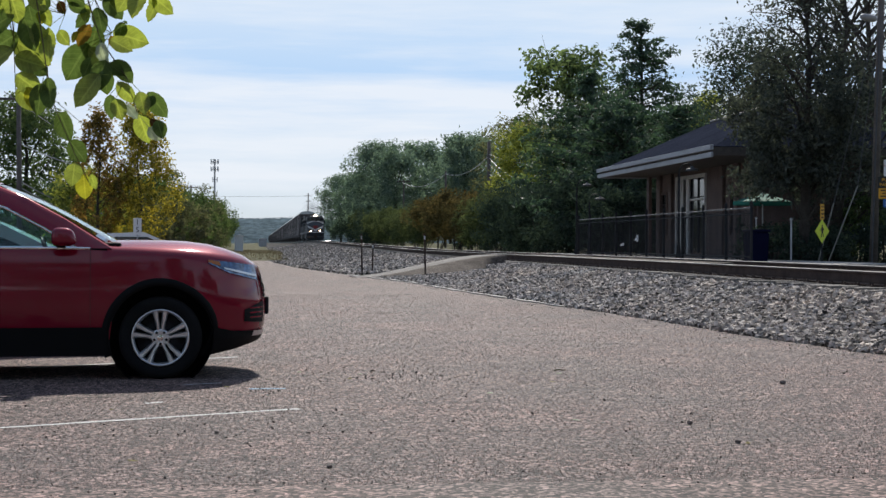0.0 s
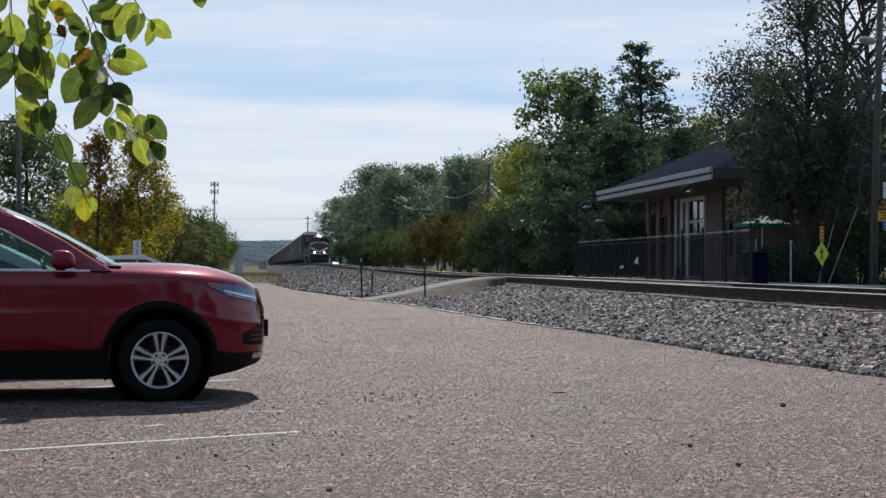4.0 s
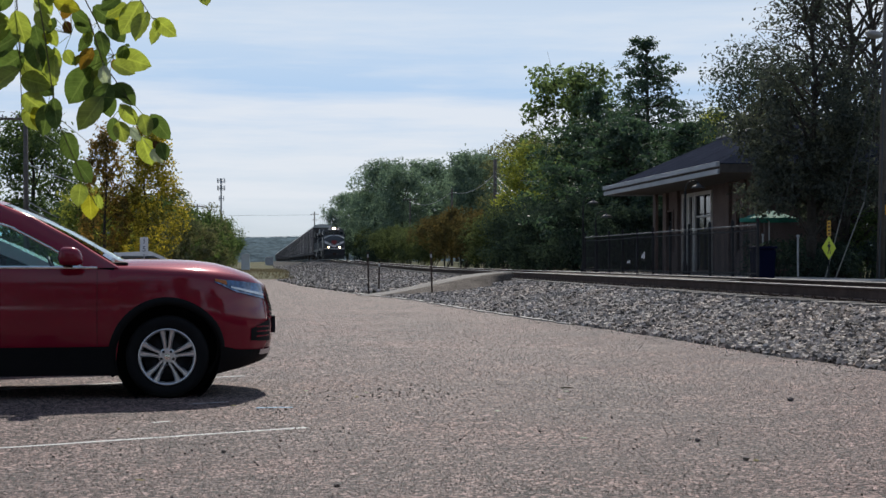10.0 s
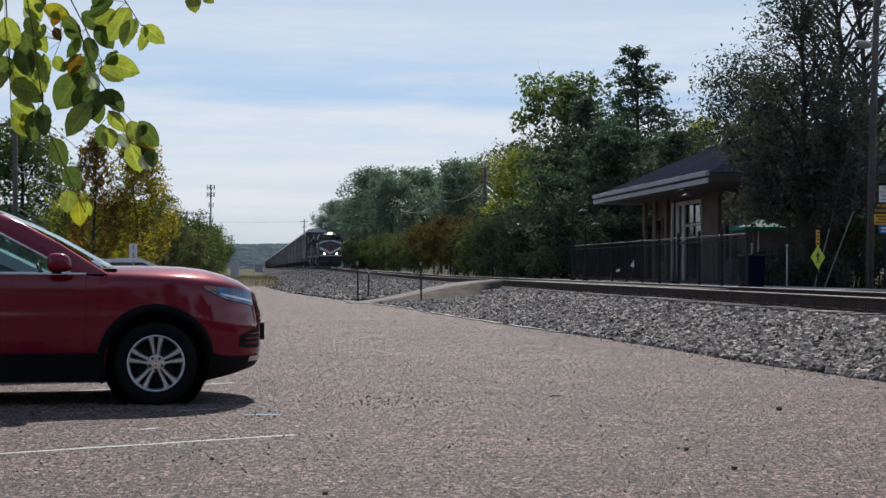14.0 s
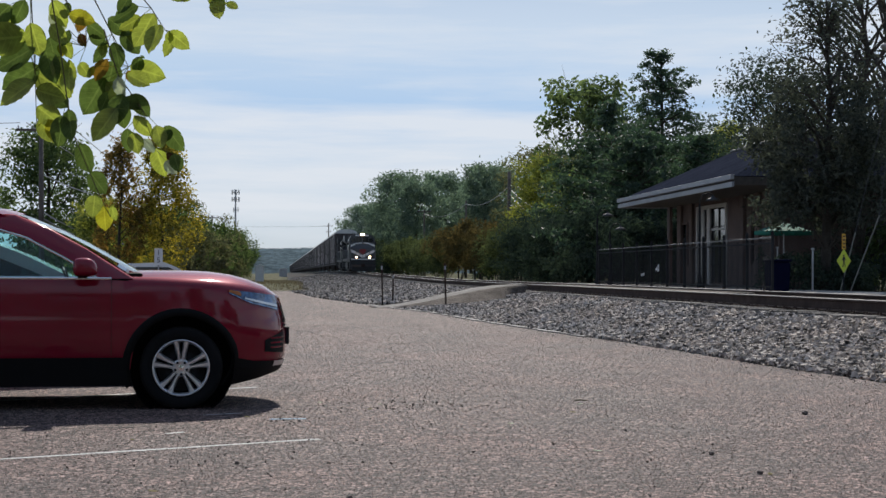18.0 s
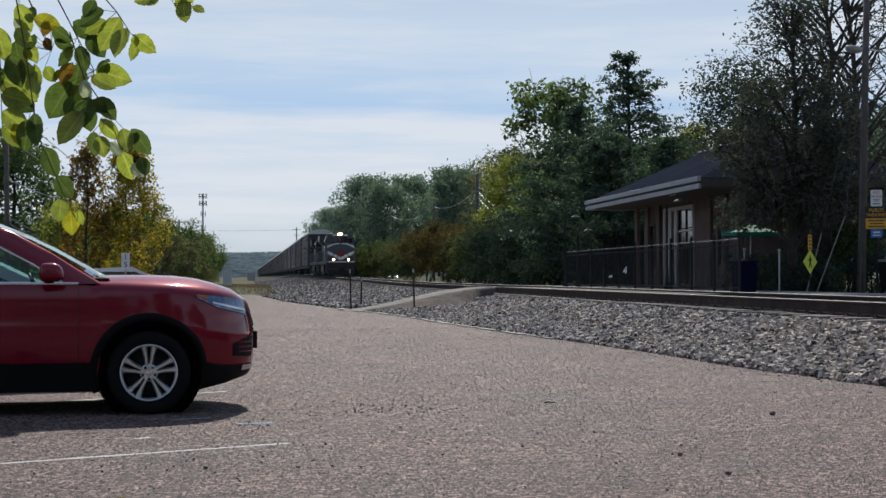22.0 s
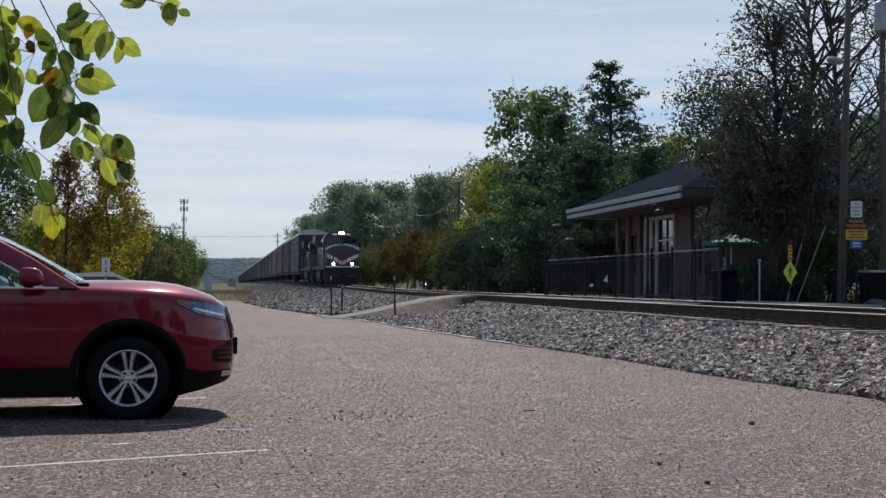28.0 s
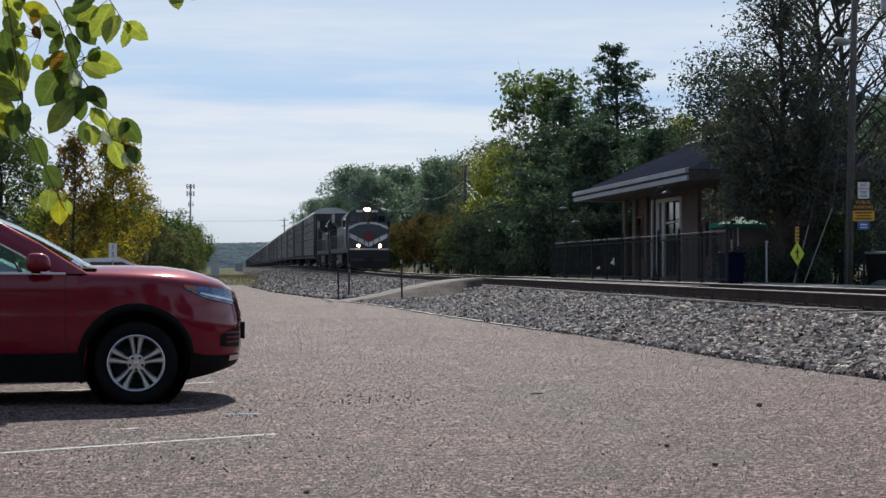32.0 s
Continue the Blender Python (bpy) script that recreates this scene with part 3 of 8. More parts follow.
def scatter_stones(name, label, spots, size, seed, mat, sink=0.25, rough_blocks=False, grow=0.0):
    """Loose broken stones, one mesh for all of them."""
    rng = np.random.default_rng(seed)
    n = len(spots)
    if rough_blocks:
        # broken blocks: a flat top, steep sides, a lean of their own
        corner = np.array([(a, b, c) for c in (-1, 1) for a, b in ((-1, -1), (1, -1), (1, 1), (-1, 1))], float)
        quads = ((3, 2, 1, 0), (4, 5, 6, 7), (0, 1, 5, 4), (1, 2, 6, 5), (2, 3, 7, 6), (3, 0, 4, 7))
        tri = np.array([t for q in quads for t in ((q[0], q[1], q[2]), (q[0], q[2], q[3]))])
        r = rng.uniform(size[0], size[1], n)
        shape = corner[None] * np.stack([rng.uniform(0.75, 1.25, n), rng.uniform(0.5, 0.9, n), rng.uniform(0.4, 0.8, n)], 1)[:, None] + rng.uniform(-0.26, 0.26, (n, 8, 3))
        spin, lean, way = rng.uniform(0, math.tau, n), rng.normal(0, 0.6, n), rng.uniform(0, math.tau, n)
        c, d = np.cos(spin), np.sin(spin)
        flat = np.stack([shape[..., 0] * c[:, None] - shape[..., 1] * d[:, None], shape[..., 0] * d[:, None] + shape[..., 1] * c[:, None], shape[..., 2]], 2)
        axis = np.stack([np.cos(way), np.sin(way), 0 * way], 1)[:, None]
        k, m = np.cos(lean)[:, None, None], np.sin(lean)[:, None, None]
        turned = flat * k + np.cross(np.broadcast_to(axis, flat.shape), flat) * m + axis * (flat * axis).sum(2, keepdims=True) * (1 - k)
        v = turned * r[:, None, None] + np.asarray(spots)[:, None] + np.stack([0 * r, 0 * r, r * (0.5 - sink)], 1)[:, None]
        f = tri[None] + 8 * np.arange(n)[:, None, None]
        return tagged(soup(name, v.reshape(-1, 3).tolist(), f.reshape(-1, 3).tolist(), mat), label, "gravel", kind="stuff")
    octa = np.array([(1, 0, 0), (-1, 0, 0), (0, 1, 0), (0, -1, 0), (0, 0, 1), (0, 0, -1)], float)
    tri = np.array([(0, 2, 4), (2, 1, 4), (1, 3, 4), (3, 0, 4), (2, 0, 5), (1, 2, 5), (3, 1, 5), (0, 3, 5)])
    r = rng.uniform(size[0], size[1], n)
    if grow:
        r *= (np.clip(np.asarray(spots)[:, 1], 7.0, 26.0) / grow) ** 0.7
    shape = octa[None] * rng.uniform(0.6, 1.3, (n, 6, 1)) + rng.uniform(-0.25, 0.25, (n, 6, 3))
    q = rng.normal(size=(n, 4))
    q /= np.linalg.norm(q, axis=1)[:, None]
    w, x, y, z = q.T
    rot = np.stack([1 - 2 * (y * y + z * z), 2 * (x * y - z * w), 2 * (x * z + y * w), 2 * (x * y + z * w), 1 - 2 * (x * x + z * z), 2 * (y * z - x * w), 2 * (x * z - y * w), 2 * (y * z + x * w), 1 - 2 * (x * x + y * y)], 1).reshape(n, 3, 3)
    v = np.einsum("nij,nkj->nki", rot, shape) * r[:, None, None] * np.array((1, 1, 0.8)) + np.asarray(spots)[:, None] + np.stack([0 * r, 0 * r, r * (0.6 - sink)], 1)[:, None]
    f = tri[None] + 6 * np.arange(n)[:, None, None]
    ob = soup(name, v.reshape(-1, 3).tolist(), f.reshape(-1, 3).tolist(), mat)
    return tagged(ob, label, "gravel", kind="stuff")


def ballast_stones():
    rng = random.Random(11)
    spots = []
    for count, y0, y1, x1 in ((54000, 13.5, 52, 8.34), (7000, 13.5, 60, 10.9), (14000, 52, 92, 8.34), (7000, 92, 150, 8.34), (6000, 150, 270, 8.34)):
        got = 0
        while got < count:
            y = y0 + (y1 - y0) * rng.random() ** (1.25 if y0 < 50 else 1.0)
            lo = lot_edge(y) - 0.02 + 0.12 * noise.noise((0.7 * y, 4.0, 1.0)) if x1 < 9 else 8.2
            x = rng.uniform(lo, x1)
            if (49.6 - 1.5 * min(max((x - 3) / 2.5, 0), 1) < y < 54.0 and x < 7.4) or (y > 92 and x < lot_edge(y) + 1.2):
                continue
            spots.append((x, y, max(ballast_z(x, y), 0) + 0.02 * noise.noise((x * 1.1, y * 1.1, 3)) + rng.uniform(-0.015, 0.02)))
            got += 1
    near = [q for q in spots if q[1] < 52]
    scatter_stones("ballast_stones", "loose angular grey crushed stones along the track", near, (0.016, 0.04), 3, STONE, -0.05, True)
    scatter_stones("ballast_stones", "grey crushed stones along the far stretch of the track", [q for q in spots if q[1] >= 52], (0.022, 0.056), 5, STONE, 0.05, True)
    spots = []
    for k in range(700):
        y = rng.uniform(13, 50)
        spots.append((lot_edge(y) - abs(rng.gauss(0, 0.28)), y, 0.0))
    scatter_stones("spilled_stones", "small stones spilled onto the asphalt edge", spots, (0.005, 0.015), 4, STONE, 0.1)
    spots = []
    while len(spots) < 150000:
        y = 1 / rng.uniform(1 / 34, 1 / 7.2)
        x = rng.uniform(-0.34, 0.46) * y
        if x < lot_edge(y):
            spots.append((x, y, 0.0))
    scatter_stones("asphalt_aggregate", "pebbly aggregate standing out of the worn asphalt", spots, (0.0024, 0.0062), 7, AGGREGATE, 0.52, grow=13.0)
    spots = [(rng.uniform(-4.5, 6), 7 + 18 * rng.random() ** 1.6, 0.0) for _ in range(1300)]
    piles = [(px + rng.gauss(0, sx), py + rng.gauss(0, sy), 0.0) for px, py, sx, sy, n in ((1.0, 13.1, 0.4, 0.4, 110), (-0.1, 11.9, 0.5, 0.3, 30), (0.5, 10.2, 0.5, 0.3, 25), (2.2, 9.6, 0.7, 0.5, 30), (-0.2, 9.2, 0.6, 0.3, 25)) for _ in range(n)]
    scatter_stones("grit_piles", "dark loose chippings gathered on the asphalt", piles, (0.004, 0.011), 12, CHIPPINGS, 0.15)
    scatter_stones("lot_grit", "loose dark grit on the asphalt", spots, (0.003, 0.009), 6, GRIT, 0.0)


AGGREGATE = material("exposed_aggregate", (0.255, 0.19, 0.168), 0.85, vary=0.15, scale=0.5, island=0.85, spec=0.25)
CHIPPINGS = material("dark_chippings", (0.045, 0.037, 0.034), 0.9, vary=0.3, island=0.7)
GRIT = material("dark_grit", (0.1, 0.08, 0.072), 0.9, vary=0.3, island=0.8)


SHOULDER = material("crumbling_ramp_shoulder", (0.11, 0.092, 0.078), 0.95, vary=0.35, scale=2.2, fine=0.45, bump=0.9, bump_scale=22, spec=0.1)
SLAB_M = material("worn_crossing_slab", (0.12, 0.105, 0.09), 0.9, vary=0.2, scale=1.2, fine=0.3, bump=0.4, bump_scale=40, spec=0.1)


def crossing():
    """The ramp up from the lot and the walkway across the rails."""
    bm = bmesh.new()
    n = 22
    rows = []
    for i in range(n + 1):
        t = i / n
        x = 2.95 + (8.08 - 2.95) * t
        z = 0.012 + 0.72 * (3 * t * t - 2 * t ** 3) ** 0.9
        y0, y1 = 49.7 + 1.9 * t, 51.4 + 2.9 * t
        # the earth shoulder spreads widest half way up
        spread = 0.15 + 1.5 * math.sin(math.pi * min(1.0, t * 1.02)) ** 1.3 + 0.12 * noise.noise((4.0 * t, 2.0, 0.0))
        foot = (x + 0.35 * (1 - t) + 0.25 * spread, y0 - spread)
        knee = (x + 0.2 + 0.06 * spread, y0 - 0.3 * spread)
        rows.append([bm.verts.new(p) for p in ((*foot, ballast_z(*foot) - 0.05), (*knee, ballast_z(*foot) + 0.72 * (z - ballast_z(*foot))), (x + 0.2, y0, z), (x, (y0 + y1) / 2, z + 0.02), (x, y1, z), (x, y1 + 0.4, ballast_z(x, y1) - 0.04))])
    for i in range(n):
        for j in range(5):
            bm.faces.new((rows[i][j], rows[i + 1][j], rows[i + 1][j + 1], rows[i][j + 1]))
    bm.faces.new(rows[-1])
    bmesh.ops.recalc_face_normals(bm, faces=bm.faces)
    for k, face in enumerate(list(bm.faces)[:5 * n]):
        face.material_index = 1 if k % 5 < 2 else 0
    ob = part("crossing_ramp", bm, (ASPHALT_PATCH, SHOULDER), None, "humped asphalt footpath ramp up to the rails", True)
    tagged(ob, category="ramp", kind="structure")
    walkway = thing("track_walkway", pose(TRACK_X, 0, 0), "pale concrete crossing slabs laid between the rails", "crossing", kind="structure")
    for k in range(10):
        bm = bmesh.new()
        y = 32.2 + k * 2.2
        box(bm, -0.6, 0.6, y, y + 2.17, 0.5, 0.735, 0.015)
        part("slab", bm, SLAB_M, walkway)
    for k in range(8):
        bm = bmesh.new()
        box(bm, 0.84, 1.9, 36 + k * 2.3, 36 + k * 2.3 + 2.27, 0.4, 0.735, 0.015)
        part("slab", bm, SLAB_M, walkway)


def platform():
    bm = bmesh.new()
    box(bm, 13.0, 17.4, 39.5, 84, 0.3, 0.62, 0.03)
    tagged(part("platform", bm, CONCRETE, None, "low shaded concrete station platform"), category="platform", kind="structure")
    # dry weeds along the far side of the track
    rng = np.random.default_rng(8)
    verts, faces = [], []
    for k in range(2600):
        x, y = rng.uniform(11.5, 13.0), rng.uniform(36, 80)
        if rng.random() < 0.45:
            y = 46 + 5 * rng.normal()
        h, a = rng.uniform(0.06, 0.34), rng.uniform(0, 6.28)
        dx, dy = 0.012 * math.cos(a), 0.012 * math.sin(a)
        lx, ly = rng.normal(0, 0.08, 2)
        i = len(verts)
        verts += [(x - dx, y - dy, 0.42), (x + dx, y + dy, 0.42), (x + lx, y + ly, 0.42 + h)]
        faces.append((i, i + 1, i + 2))
    tagged(soup("dry_weeds", verts, faces, STRAW), "thin dry straw-coloured weeds beside the rails", "grass", kind="stuff")
    verts, faces = [], []
    for k in range(9000):
        y = rng.uniform(86, 150)
        x = rng.uniform(-13, lot_edge(y) + 1.4)
        if y < 98 and x < lot_edge(y) + 0.2:
            continue
        g = 0.35 * min(max((y - 96) / 14, 0), 1) * min((x + 14) / 8, 1)
        h, a = rng.uniform(0.03, 0.13), rng.uniform(0, 6.28)
        dx, dy = 0.05 * math.cos(a), 0.05 * math.sin(a)
        lx, ly = rng.normal(0, 0.08, 2)
        i = len(verts)
        g = max(g, ballast_z(x, y) - 0.05 if x > lot_edge(y) else g)
        verts += [(x - dx, y - dy, g - 0.03), (x + dx, y + dy, g - 0.03), (x + lx, y + ly, g + h)]
        faces.append((i, i + 1, i + 2))
    tagged(soup("dry_grass", verts, faces, STRAW_GREEN), "patch of sunlit dry yellow grass at the end of the lot", "grass", kind="stuff")


STRAW_GREEN = leaf_material("dry_grass_blades", (0.095, 0.085, 0.058), (0.165, 0.143, 0.1), (0.5, 0.48, 0.4))
STRAW = material("dry_straw", (0.34, 0.28, 0.13), 0.9, vary=0.3, island=0.35, spec=0.1)


def far_hills():
    """Two wooded ridges; their crowns make the uneven skyline."""
    for y0, y1, base, bump, seed in ((2500, 2760, 43, 4.5, 2.2), (1750, 1880, 17, 3.2, 7.7)):
        bm = bmesh.new()
        rows = []
        steps = 15
        for k in range(1001):
            x = -1300 + 3000 * k / 1000
            h = base + 9 * noise.noise((x * 0.0018, seed, 0)) + 4 * noise.noise((x * 0.009, seed + 3, 0)) + (7 if x > 150 and base > 30 else 0)
            row = []
            for j in range(steps + 1):
                t = j / steps
                y = y0 + (y1 - y0) * t
                lump = 0.35 * bump * noise.noise((x * 0.03, y * 0.02, seed)) + 0.55 * bump * noise.noise((x * 0.15, y * 0.06, seed + 5))
                row.append(bm.verts.new((x, y, -2 + (h + 2) * math.sin(t * math.pi / 2) ** 0.8 + lump * min(1, t * 5))))
            row.append(bm.verts.new((x, y1 + 250, -2)))
            rows.append(row)
        for a, b in zip(rows, rows[1:]):
            for j in range(steps + 1):
                bm.faces.new((a[j], b[j], b[j + 1], a[j + 1]))
        tagged(part("far_hills", bm, HILL_M, None, "low wooded hills on the horizon, tinted blue-green for haze"), category="hill", kind="structure")


# ---- trees and shrubs ----
def leaf_soup(rng, centres, radii, count, size, flat=1.0, up=0.5):
    """Folded leaf blades strewn through clumps: vertices and faces."""
    c, r = np.asarray(centres, float), np.asarray(radii, float)
    weight = r ** 2
    pick = rng.choice(len(c), count, p=weight / weight.sum())
    # each clump is a handful of leafy sprays, with gaps between them
    per = 9
    tips = rng.normal(size=(len(c), per, 3))
    tips /= np.linalg.norm(tips, axis=2)[..., None]
    tips *= (0.35 + 0.8 * rng.random((len(c), per, 1)))
    spray = tips[pick, rng.integers(0, per, count)]
    d = spray + rng.normal(size=(count, 3)) * 0.24
    p = c[pick] + d * r[pick][:, None] * np.array((1, 1, flat))
    d = d / np.linalg.norm(d, axis=1)[:, None]
    nrm = d * 0.6 + rng.normal(size=(count, 3)) * 0.7 + np.array((0, 0, up))
    nrm /= np.linalg.norm(nrm, axis=1)[:, None]
    a = np.cross(nrm, rng.normal(size=(count, 3)))
    a /= np.linalg.norm(a, axis=1)[:, None]
    b = np.cross(nrm, a)
    s = rng.uniform(size[0], size[1], count)[:, None]
    v = np.stack([p - a * s, p + b * s * 0.5 + nrm * s * 0.18, p + a * s, p - b * s * 0.5 + nrm * s * 0.18], 1)
    i = 4 * np.arange(count)[:, None]
    f = np.concatenate([i + np.array((0, 1, 2)), i + np.array((0, 2, 3))])
    return v.reshape(-1, 3), f


def clumps(rng, n, height, radius, low, shape):
    """Clump centres and sizes for a crown between low and height."""
    cs, rs = [], []
    for k in range(n):
        t = (k + rng.random()) / n
        z = low + (height - low) * t
        if shape == "round":
            w = math.sin(math.pi * (0.12 + 0.82 * t)) ** 0.7
        elif shape == "cone":
            w = 1.05 - 0.95 * t
        elif shape == "egg":
            w = lerp((0, 0.12, 0.35, 0.7, 1.0), (0.8, 1.0, 1.08, 0.72, 0.3), t)
        else:
            w = (0.75 + 0.35 * math.sin(math.pi * t)) * (1 if t < 0.8 else 1 - (t - 0.8) * 2.5)
        a, q = k * 2.4 + rng.random(), radius * w * rng.uniform(0.3, 0.92)
        size = radius * rng.uniform(0.2, 0.42)
        cs.append((q * math.cos(a), q * math.sin(a), min(z, height - size * 0.8)))
        rs.append(size)
    return cs, rs


def tree(name, label, m, height, radius, low, mat, seed, leaves=9000, size=(0.1, 0.2), shape="round", n=46, trunk=0.22, category="tree", limbs=14, flat=0.8, sparse=None, group=""):
    """A tapered trunk with limbs and a crown of separate leaves."""
    rng = np.random.default_rng(seed)
    base = thing(name, m, label, category, group)
    cs, rs = clumps(rng, n, height, radius, low, shape)
    bm = bmesh.new()
    bend = [Vector((rng.normal(0, 0.02) * height * t, rng.normal(0, 0.02) * height * t, height * 0.86 * t)) for t in (0, 0.25, 0.5, 0.75, 1)]
    bend[0] = Vector((0, 0, -0.15))
    pipe(bm, bend, trunk, trunk * 0.2, 8)
    part("trunk", bm, BARK, base, "", True)
    order = sorted(range(n), key=lambda k: cs[k][2])
    for k in order[:: max(1, n // limbs)]:
        c = Vector(cs[k])
        z = max(low * 0.55, c.z - c.xy.length * 0.9)
        t = min(z / (height * 0.86), 0.95)
        i = min(int(t * 4), 3)
        start = bend[i].lerp(bend[i + 1], t * 4 - i)
        bm = bmesh.new()
        mid = start.lerp(c, 0.5) + Vector((0, 0, 0.08 * height * rng.uniform(-0.3, 0.6)))
        pipe(bm, [start, mid, c], trunk * 0.27, trunk * 0.06, 5)
        for b in range(3):
            tip = c + Vector(rng.normal(0, rs[k] * 0.6, 3))
            pipe(bm, [mid.lerp(c, 0.5), tip], trunk * 0.12, trunk * 0.04, 4)
        part("limb", bm, BARK, base)
    v, f = leaf_soup(rng, cs, rs, leaves, size, flat)
    if sparse:
        # the crown thins out towards its top, where limbs and sky show
        z0, z1, left = sparse
        middle = v.reshape(-1, 4, 3)[:, :, 2].mean(axis=1)
        keep = rng.random(len(middle)) < np.interp(middle, (z0, z1), (1.0, left))
        v = v.reshape(-1, 4, 3)[keep].reshape(-1, 3)
        i = 4 * np.arange(keep.sum())[:, None]
        f = np.concatenate([i + np.array((0, 1, 2)), i + np.array((0, 2, 3))])
    soup("crown", v.tolist(), f.tolist(), mat, base)
    return base


def shrub(name, label, m, height, radius, mat, seed, leaves=3500, size=(0.07, 0.15), group="", low=0.12):
    """Several stems from the ground under a low leafy crown."""
    rng = np.random.default_rng(seed)
    base = thing(name, m, label, "shrub", group)
    cs, rs = clumps(rng, 26, height, radius, height * low, "wide")
    for k in range(0, 26, 5):
        bm = bmesh.new()
        c = Vector(cs[k])
        pipe(bm, [Vector((c.x * 0.1, c.y * 0.1, -0.15)), c * 0.5, c], 0.05, 0.012, 5)
        part("stem", bm, BARK, base)
    v, f = leaf_soup(rng, cs, rs, leaves, size, 0.85)
    soup("crown", v.tolist(), f.tolist(), mat, base)
    return base


def pine(name, label, m, height, radius, seed, leaves=14000):
    """Tiers of level boughs with tufts of needles."""
    rng = np.random.default_rng(seed)
    base = thing(name, m, label, "pine tree")
    bm = bmesh.new()
    pipe(bm, [(0, 0, -0.15), (0.05, 0, height * 0.5), (0, 0.05, height * 0.98)], 0.3, 0.04, 8)
    part("trunk", bm, BARK, base, "", True)
    cs, rs = [], []
    tiers = 17
    for t in range(tiers):
        k = t / (tiers - 1)
        z = height * (0.08 + 0.9 * k)
        reach = radius * (1 - k) ** 0.6 * (0.75 + 0.5 * rng.random()) + 0.8
        for b in range(6 if k < 0.93 else 4):
            a = b * 1.05 + t * 1.3 + rng.uniform(-0.4, 0.4)
            length = reach * rng.uniform(0.5, 1.1)
            rise = rng.uniform(-0.08, 0.3)
            foot = z + rng.uniform(-0.4, 0.4)
            tip = Vector((length * math.cos(a), length * math.sin(a), foot + length * rise))
            bm = bmesh.new()
            pipe(bm, [(0, 0, min(foot, height * 0.95) - 0.05 * length), (tip.x * 0.5, tip.y * 0.5, foot + length * rise * 0.35), tip], 0.06, 0.012, 4)
            part("bough", bm, BARK, base)
            for s in (0.3, 0.5, 0.7, 0.86, 1.0):
                cs.append((tip.x * s + rng.normal(0, 0.2), tip.y * s + rng.normal(0, 0.2), foot + (tip.z - foot) * s + rng.uniform(0.05, 0.35)))
                rs.append((0.44 + 0.3 * (1 - k)) * rng.uniform(0.7, 1.2))
    for k in range(4):
        cs.append((rng.normal(0, 0.15), rng.normal(0, 0.15), height * (0.9 + 0.028 * k)))
        rs.append(0.45 - 0.06 * k)
    v, f = leaf_soup(rng, cs, rs, leaves, (0.07, 0.17), 0.55, 0.7)
    soup("needles", v.tolist(), f.tolist(), NEEDLES, base)
    return base


def at(x, px_y, s=1.0, turn=0.0, z=0.35):
    return pose(x, px_y, z, 0, 0, turn) @ Matrix.Scale(s, 4)


